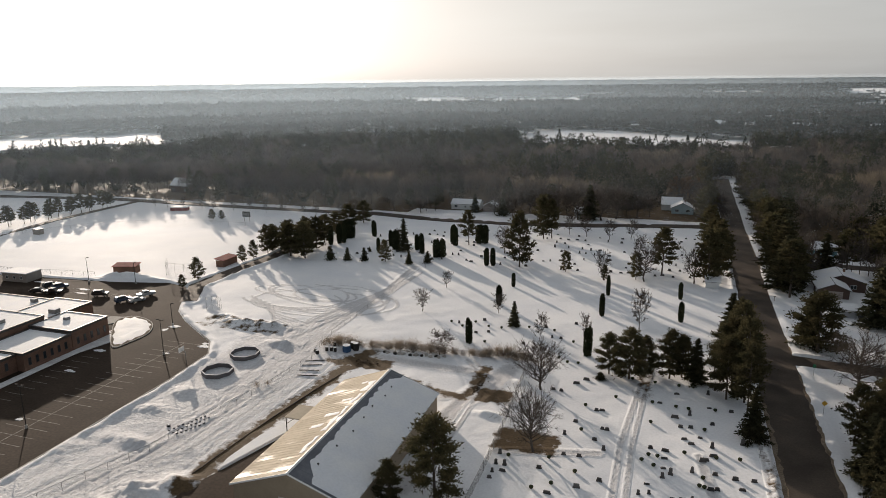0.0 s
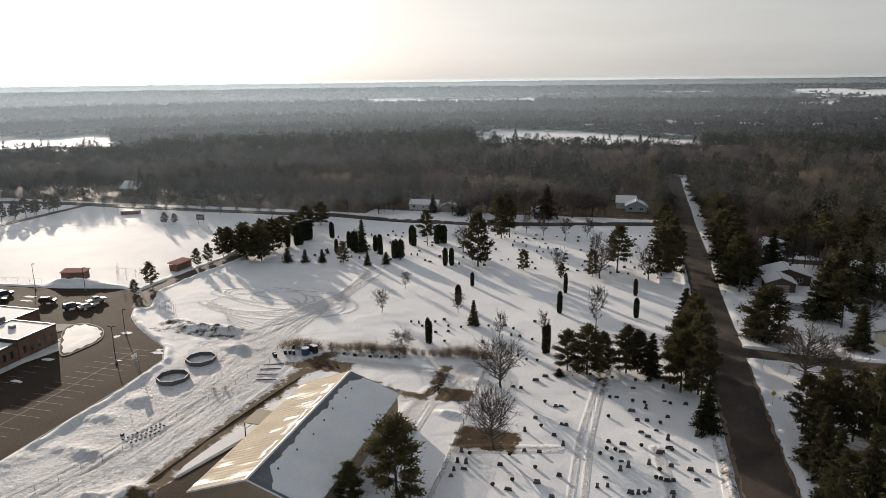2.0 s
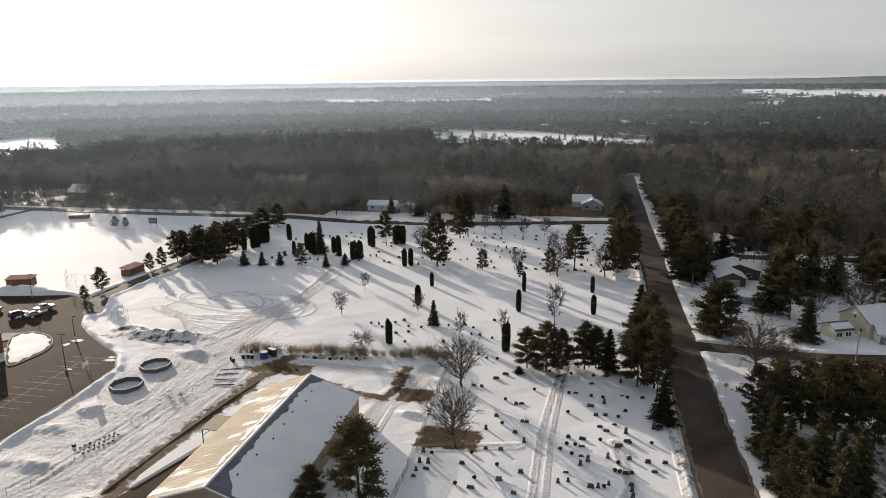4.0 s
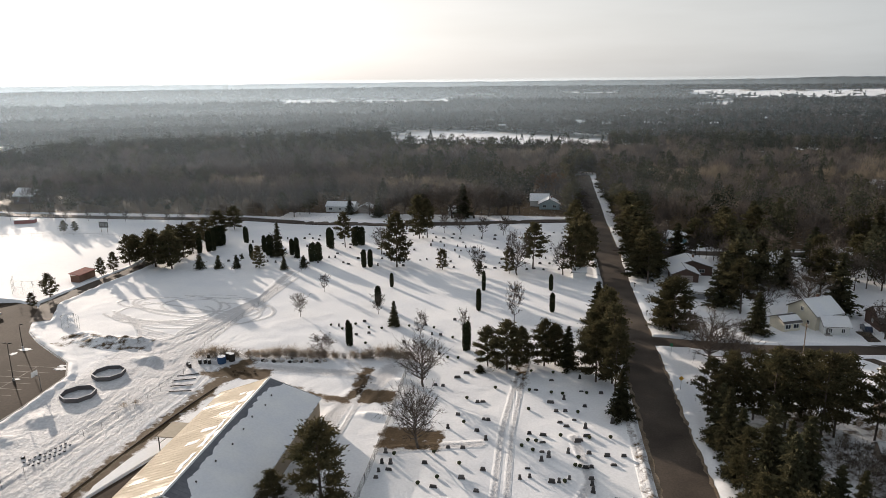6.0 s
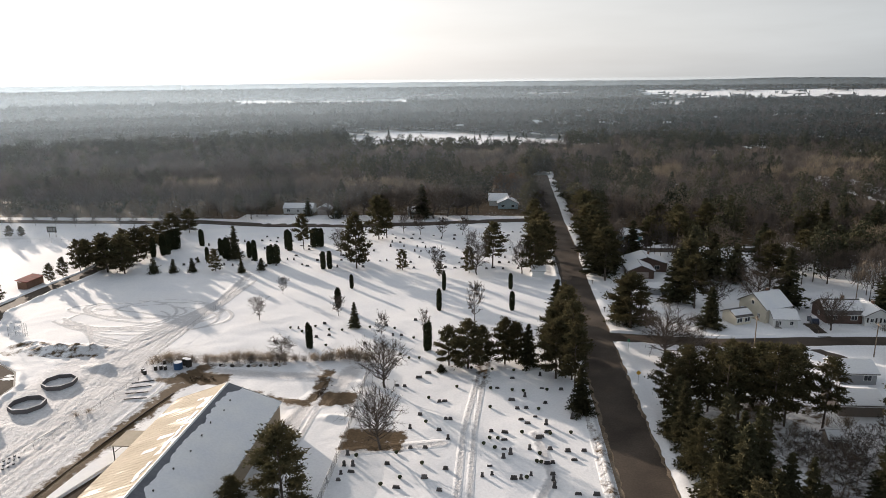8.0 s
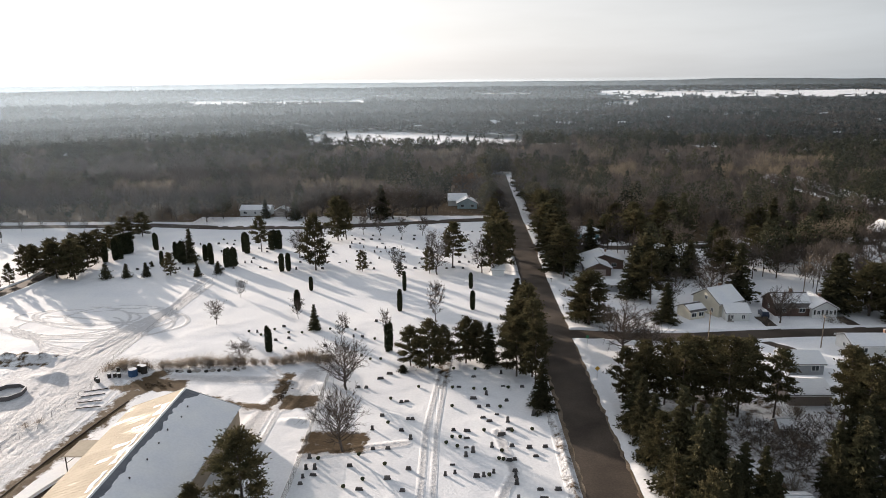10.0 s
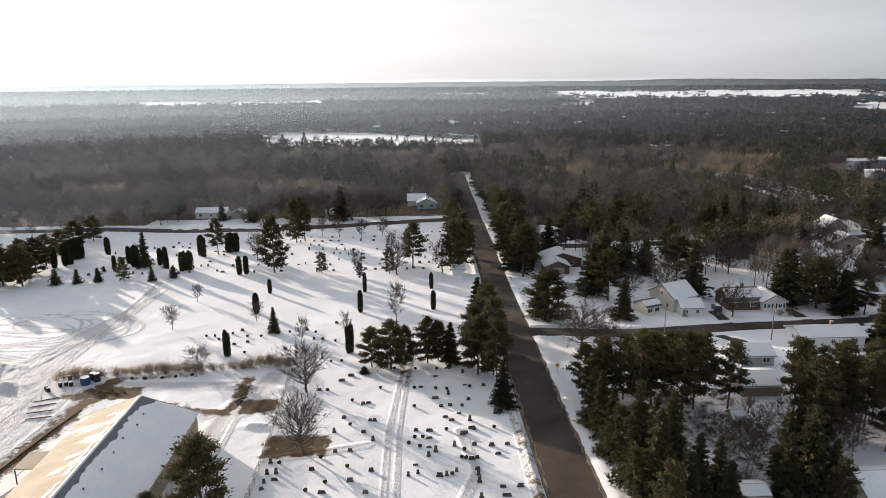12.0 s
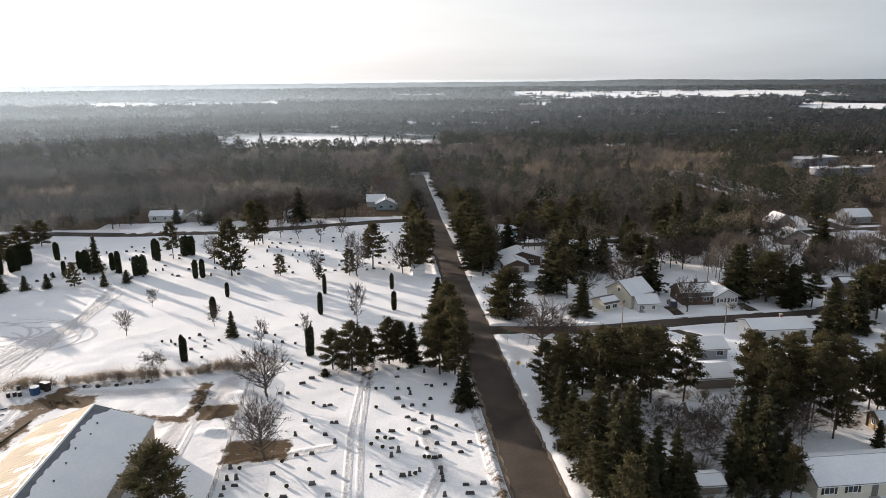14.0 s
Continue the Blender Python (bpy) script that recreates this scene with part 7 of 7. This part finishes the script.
# ---- ball field ----
def dugout(x, y, w, d, turn, label):
    root = thing("dugout", pose(x, y, surface_z(x + w / 2, y) - 0.02, 0, 0, turn), label, "dugout", "dugouts")
    part("back_wall", box(0, w, -0.12, 0.12, -0.2, 2.1), BRICK, root)
    for s in (0, w - 0.2):
        part("side_wall", box(s, s + 0.2, 0.12, d, -0.2, 2.1), BRICK, root)
    roof = bmesh.new()
    vs = add_box(roof, -0.3, w + 0.3, -0.4, d + 0.5, 2.1, 2.28)
    for v in vs[2:4] + vs[6:8]:
        v.co.z += 0.45
    part("roof", roof, RED_ROOF, root, "dark red shingle roof")
    part("bench", box(0.3, w - 0.3, 0.4, 0.8, 0.35, 0.45), WOOD, root)
    for k in (0.05, 0.5, 0.95):
        part("post", tube((w * k, d + 0.2, 0), (w * k, d + 0.2, 2.55), 0.05), DARK, root)


dugout(-170.7, 167.6, 7.4, 3.0, 16, "brick dugout with a dark red roof in snow")
dugout(-142.4, 186.6, 7.4, 3.0, 88, "brick dugout with a dark red roof in snow")
sb = thing("scoreboard", pose(-180.1, 255.4, surface_z(-180.1, 255.4)), "dark scoreboard on two posts at the outfield", "scoreboard")
part("board", box(-2.0, 2.0, -0.15, 0.15, 2.0, 4.4, 0.04), DARK, sb)
for s in (-1.4, 1.4):
    part("post", tube((s, 0.2, -0.2), (s, 0.2, 2.2), 0.1), WOOD, sb)
for k in range(3):
    part("panel", box(-1.6 + k * 1.15, -0.75 + k * 1.15, -0.17, -0.15, 2.6, 3.8), paint("board_panel", (0.16, 0.16, 0.15)), sb)
low = thing("storage_hut", pose(-232, 267.5, 0, 0, 0, 20), "low red roofed hut beyond the outfield", "hut")
part("wall", box(0, 8.2, 0, 3.4, -0.2, 1.5), RED_ROOF, low)
part("roof_snow", box(-0.2, 8.4, -0.2, 3.6, 1.5, 1.75, 0.05), SNOW, low)
hut = thing("storage_hut", pose(-251.5, 207.5, 0), "small grey storage hut by the field fence", "hut")
part("wall", box(0, 3.2, 0, 2.6, -0.2, 2.2), TAUPE, hut)
part("roof", box(-0.2, 3.4, -0.2, 2.8, 2.2, 2.35), DARK_METAL, hut)
hut = thing("storage_hut", pose(-200.5, 152.2, 0, 0, 0, 3), "flat roofed pale hut at the lot edge", "hut")
part("wall", box(0, 9.5, 0, 6.0, -0.2, 2.7), paint("hut_wall", (0.30, 0.27, 0.24)), hut)
part("roof_snow", box(-0.2, 9.7, -0.2, 6.2, 2.7, 3.0, 0.06), SNOW, hut)
for k in range(3):
    put_window(hut, pose(2 + k * 2.8, 0, 0.9), "small")

# ---- cars ----
def car_profile(kind):
    if kind == "pickup":
        return [(-2.7, 0.45), (2.6, 0.45), (2.7, 0.8), (2.6, 1.05), (1.3, 1.12), (0.6, 1.75), (-0.9, 1.78), (-1.05, 1.12), (-2.65, 1.12)]
    if kind == "suv":
        return [(-2.3, 0.4), (2.2, 0.4), (2.32, 0.75), (2.2, 1.0), (1.2, 1.08), (0.5, 1.68), (-1.9, 1.72), (-2.28, 1.1)]
    return [(-2.25, 0.35), (2.15, 0.35), (2.28, 0.65), (2.1, 0.85), (1.1, 0.95), (0.3, 1.42), (-1.2, 1.44), (-1.95, 1.0), (-2.25, 0.95)]


def car(x, y, turn, kind, colour, label, snow=True):
    pr = car_profile(kind)
    root = thing("car", pose(x, y, max(0.01, surface_z(x, y)), 0, 0, turn), label, "car", "parked cars")
    bm = bmesh.new()
    rings = []
    for yy in (-0.9, 0.9):
        rings.append([bm.verts.new((px, yy * (0.86 if pz > 1.15 else 1.0), pz)) for px, pz in pr])
    bm.faces.new(rings[0]), bm.faces.new(rings[1][::-1])
    for k in range(len(pr)):
        bm.faces.new((rings[0][k], rings[1][k], rings[1][(k + 1) % len(pr)], rings[0][(k + 1) % len(pr)]))
    bmesh.ops.recalc_face_normals(bm, faces=bm.faces[:])
    bmesh.ops.bevel(bm, geom=bm.edges[:], offset=0.05, segments=1, affect="EDGES")
    body = part("body", bm, mat("car_paint", colour, tuple(c * 1.1 for c in colour), 1, 0.3, 6, 0.05, 0, spec=0.5), root)
    top = max(z for _, z in pr)
    back = -1.7 if kind == "suv" else -0.85 if kind == "pickup" else -1.1
    for s in (-1, 1):
        part("side_window", box(back, 0.55, s * 0.84 - 0.02, s * 0.84 + 0.02, top - 0.5, top - 0.12), GLASS, body)
    ws = bmesh.new()
    q = [ws.verts.new(v) for v in ((1.14, -0.72, 1.1), (1.14, 0.72, 1.1), (0.62, 0.68, top - 0.08), (0.62, -0.68, top - 0.08))]
    for v in list(q):
        q.append(ws.verts.new(v.co + Vector((0.05, 0, 0.05))))
    for f in ((0, 1, 2, 3), (7, 6, 5, 4), (0, 4, 5, 1), (1, 5, 6, 2), (2, 6, 7, 3), (3, 7, 4, 0)):
        ws.faces.new([q[k] for k in f])
    part("windscreen", ws, GLASS, body)
    for wx in (-1.4, 1.4):
        for s in (-1, 1):
            w = part("wheel", tube((wx, s * 0.72, 0.33), (wx, s * 0.93, 0.33), 0.33, 0.33, 14), RUBBER, root)
            part("rim", tube((wx, s * 0.93, 0.33), (wx, s * 0.95, 0.33), 0.2, 0.18, 10), GALV, w)
    for s in (-0.65, 0.65):
        part("headlight", box(2.18, 2.3, s - 0.18, s + 0.18, 0.68, 0.84, 0.02), WHITE, root)
    if snow:
        part("roof_snow", box(back + 0.1, 0.45, -0.66, 0.66, top - 0.01, top + 0.07, 0.03), SNOW, root)


SILVER, BLACK, DARKBLUE, WHITEC = (0.38, 0.38, 0.38), (0.02, 0.02, 0.022), (0.03, 0.045, 0.08), (0.7, 0.7, 0.7)
for x, y, turn, kind, colour, label in ((-179.4, 151.4, 60, "suv", BLACK, "black parked sport utility car with snow on top"), (-175.5, 151.2, 60, "suv", DARKBLUE, "dark blue parked sport utility car"),
                                        (-172.9, 146.2, 20, "pickup", BLACK, "black parked pickup truck"), (-178.5, 146.0, 20, "sedan", BLACK, "black parked saloon car"), (-157.6, 148.8, 20, "suv", BLACK, "dark parked sport utility car with snow on top"),
                                        (-147.0, 146.4, 65, "suv", DARKBLUE, "dark parked sport utility car with snow on top"), (-143.0, 147.4, 65, "sedan", SILVER, "silver parked saloon car in low sun"),
                                        (-144.2, 152.4, 65, "pickup", SILVER, "silver parked pickup truck in low sun"), (48.4, 251.0, -80, "suv", BLACK, "dark car parked before a house"),
                                        (51.4, 250.6, -80, "suv", BLACK, "dark car parked before a house"), (79.5, 168.6, 80, "suv", DARKBLUE, "dark car parked in a snowy drive"),
                                        (130.7, 184.0, 10, "sedan", WHITEC, "white parked car in a snowy yard"), (48.4, 191.5, 75, "sedan", BLACK, "dark car parked beside a yard shed"), (136.5, 196, 10, "suv", BLACK, "dark car parked in a yard")):
    car(x, y, turn, kind, colour, label)

# ---- clutter behind the shed ----
def barrel(x, y, h, r, m, label, lying=False):
    root = thing("barrel", pose(x, y, surface_z(x, y) + (r if lying else 0), 90 if lying else 0, 0, 40), label, "barrel", "yard barrels")
    bm = bmesh.new()
    for a, b, ra, rb in ((-0.05, 0.08, r * 0.96, r), (0.08, h * 0.48, r, r), (h * 0.48, h * 0.52, r * 1.04, r * 1.04), (h * 0.52, h - 0.08, r, r), (h - 0.08, h, r, r * 0.96)):
        add_tube(bm, (0, 0, a), (0, 0, b), ra, rb, 14)
    part("drum", bm, m, root)
    part("lid", tube((0, 0, h), (0, 0, h + 0.03), r * 0.9, r * 0.9, 14), m if lying else SNOW, root)


BLUE_TANK = paint("blue_tank", (0.03, 0.075, 0.16), 0.5)
barrel(-68.6, 131.4, 1.5, 0.95, BLUE_TANK, "large blue plastic tank standing in snow")
barrel(-66.8, 132.6, 1.7, 0.7, DARK, "black upright tank beside a blue tank")
barrel(-67.9, 133.4, 1.5, 0.65, DARK, "black upright tank beside a blue tank")
for x, y in ((-73.2, 130.4), (-72.2, 130.8), (-71.2, 130.7), (-75.4, 129.2), (-74.5, 128.3), (-72.8, 133.6)):
    barrel(x, y, 0.9, 0.36, DARK, "dark steel drum in the snow", False)
rng = np.random.RandomState(3)
for k in range(15):
    x, y = -60 + k * 1.0 + rng.uniform(-0.5, 0.5), 133.2 + k * 0.1 + rng.uniform(-0.5, 0.5)
    bm = bmesh.new()
    bmesh.ops.create_icosphere(bm, subdivisions=2, radius=0.42)
    for v in bm.verts:
        v.co = Vector((v.co.x * 1.3, v.co.y, v.co.z * 0.8)) * (1 + 0.5 * noise.noise(v.co * 2.1 + Vector((k * 3.1, 0, 0))))
    rock = part("boulder", bm, CONCRETE if k % 3 else DARK)
    rock.matrix_basis = pose(x, y, surface_z(x, y) + 0.12, 0, 0, k * 50)
    tagged(rock, "rough grey concrete lump in snow", "rubble", "rubble lumps")
for name, x, y, n, sx, sy, label in (("soil_heap", -61.5, 126.6, 40, 3.5, 1.4, "heap of dark soil and broken branches"), ("soil_heap", -34.6, 123.0, 46, 0.9, 4.5, "ridge of churned dark soil and snow")):
    bm = bmesh.new()
    for k in range(n):
        c = Vector((rng.normal(0, sx * 0.5), rng.normal(0, sy * 0.5), rng.uniform(-0.1, 0.12)))
        m = Matrix.Translation(c) @ Euler(rng.uniform(0, 6, 3)).to_matrix().to_4x4() @ Matrix.Diagonal((rng.uniform(0.15, 0.45), rng.uniform(0.1, 0.35), rng.uniform(0.04, 0.1), 1))
        bmesh.ops.create_icosphere(bm, subdivisions=1, radius=0.9, matrix=m)
    ob = part(name, bm, mat("dark_soil", (0.05, 0.035, 0.022), (0.10, 0.07, 0.045), 0.8, 0.95, 5, 0.3, 0.6, 0.1))
    ob.matrix_basis = pose(x, y, surface_z(x, y))
    tagged(ob, label, "soil heap", kind="stuff")
for k in range(2):
    rack = thing("steel_rack", pose(-57.8 + k * 1.6, 134.6, surface_z(-57, 134.6), 0, 0, 10), "rusty steel frame standing by the hedge", "rack", "yard racks")
    for s in (0, 1.2):
        part("leg", tube((s, 0, -0.1), (s, 0, 1.5), 0.04), WOOD, rack)
    for z in (0.5, 1.0, 1.5):
        part("bar", tube((0, 0, z), (1.2, 0, z), 0.03), WOOD, rack)
# dark bars added in place of diagonal shadow lines on the snow
for k, (x, y) in enumerate(((-70.6, 117.0), (-71.6, 119.4), (-72.4, 122.2), (-73.0, 124.6))):
    beam = part("timber", box(-2.2, 2.2, -0.09, 0.09, 0, 0.15, 0.02), PLANK)
    beam.matrix_basis = pose(x, y, surface_z(x, y), 0, 0, 12 + k * 4)
    tagged(beam, "dark bar in place of a diagonal shadow line on snow", "timber", "loose timbers")
for k, (x, y, r) in enumerate(((49.5, 146.2, 25), (52.5, 146.6, 15), (55.8, 146.4, 30))):
    tr = thing("trailer_frame", pose(x, y, surface_z(x, y), 0, 0, r), "snow covered angular yard trailer behind the grove", "trailer", "yard trailers")
    part("bed", box(-1.5, 1.5, -0.8, 0.8, 0.5, 0.65, 0.02), GREY, tr)
    for s in (-0.76, 0.76):
        part("side_panel", box(-1.4, 1.4, s - 0.04, s + 0.04, 0.65, 1.5, 0.02), WHITE, tr)
    for s in (-0.9, 0.9):
        part("wheel", tube((0, s - 0.08, 0.3), (0, s + 0.08, 0.3), 0.3, 0.3, 12), RUBBER, tr)

# ---- roadside ----
def sign(x, y, h, m, label, shape):
    root = thing("road_sign", pose(x, y, surface_z(x, y)), label, "road sign")
    part("post", tube((0, 0, -0.2), (0, 0, h), 0.035), GALV, root)
    if shape == "diamond":
        b = box(-0.38, 0.38, -0.045, -0.035, -0.38, 0.38)
        bmesh.ops.rotate(b, verts=b.verts[:], matrix=Matrix.Rotation(radians(45), 3, "Y"))
    else:
        b = box(-0.3, 0.3, -0.045, -0.035, -0.38, 0.38)
    plate = part("plate", b, m, root)
    plate.matrix_basis = pose(0, 0, h - 0.35)


sign(28.6, 129.0, 2.7, paint("sign_yellow", (0.62, 0.36, 0.04)), "yellow diamond warning sign on a steel post", "diamond")
sign(16.3, 110.6, 2.2, paint("sign_grey", (0.3, 0.3, 0.3)), "narrow grey sign on a steel post", "plain")
sign(30.2, 148.5, 2.6, paint("sign_green", (0.03, 0.16, 0.08)), "green sign plate on a steel post", "plain")
for x, y in ((28.4, 173.3), (28.6, 199.0), (61.0, 150.2), (77.0, 159.9)):
    mb = thing("mailbox", pose(x, y, surface_z(x, y)), "dark mailbox on a wooden post", "mailbox", "mailboxes")
    part("post", box(-0.06, 0.06, -0.06, 0.06, -0.2, 1.05), WOOD, mb)
    part("box", box(-0.28, 0.28, -0.12, 0.12, 1.05, 1.3, 0.05), DARK, mb)
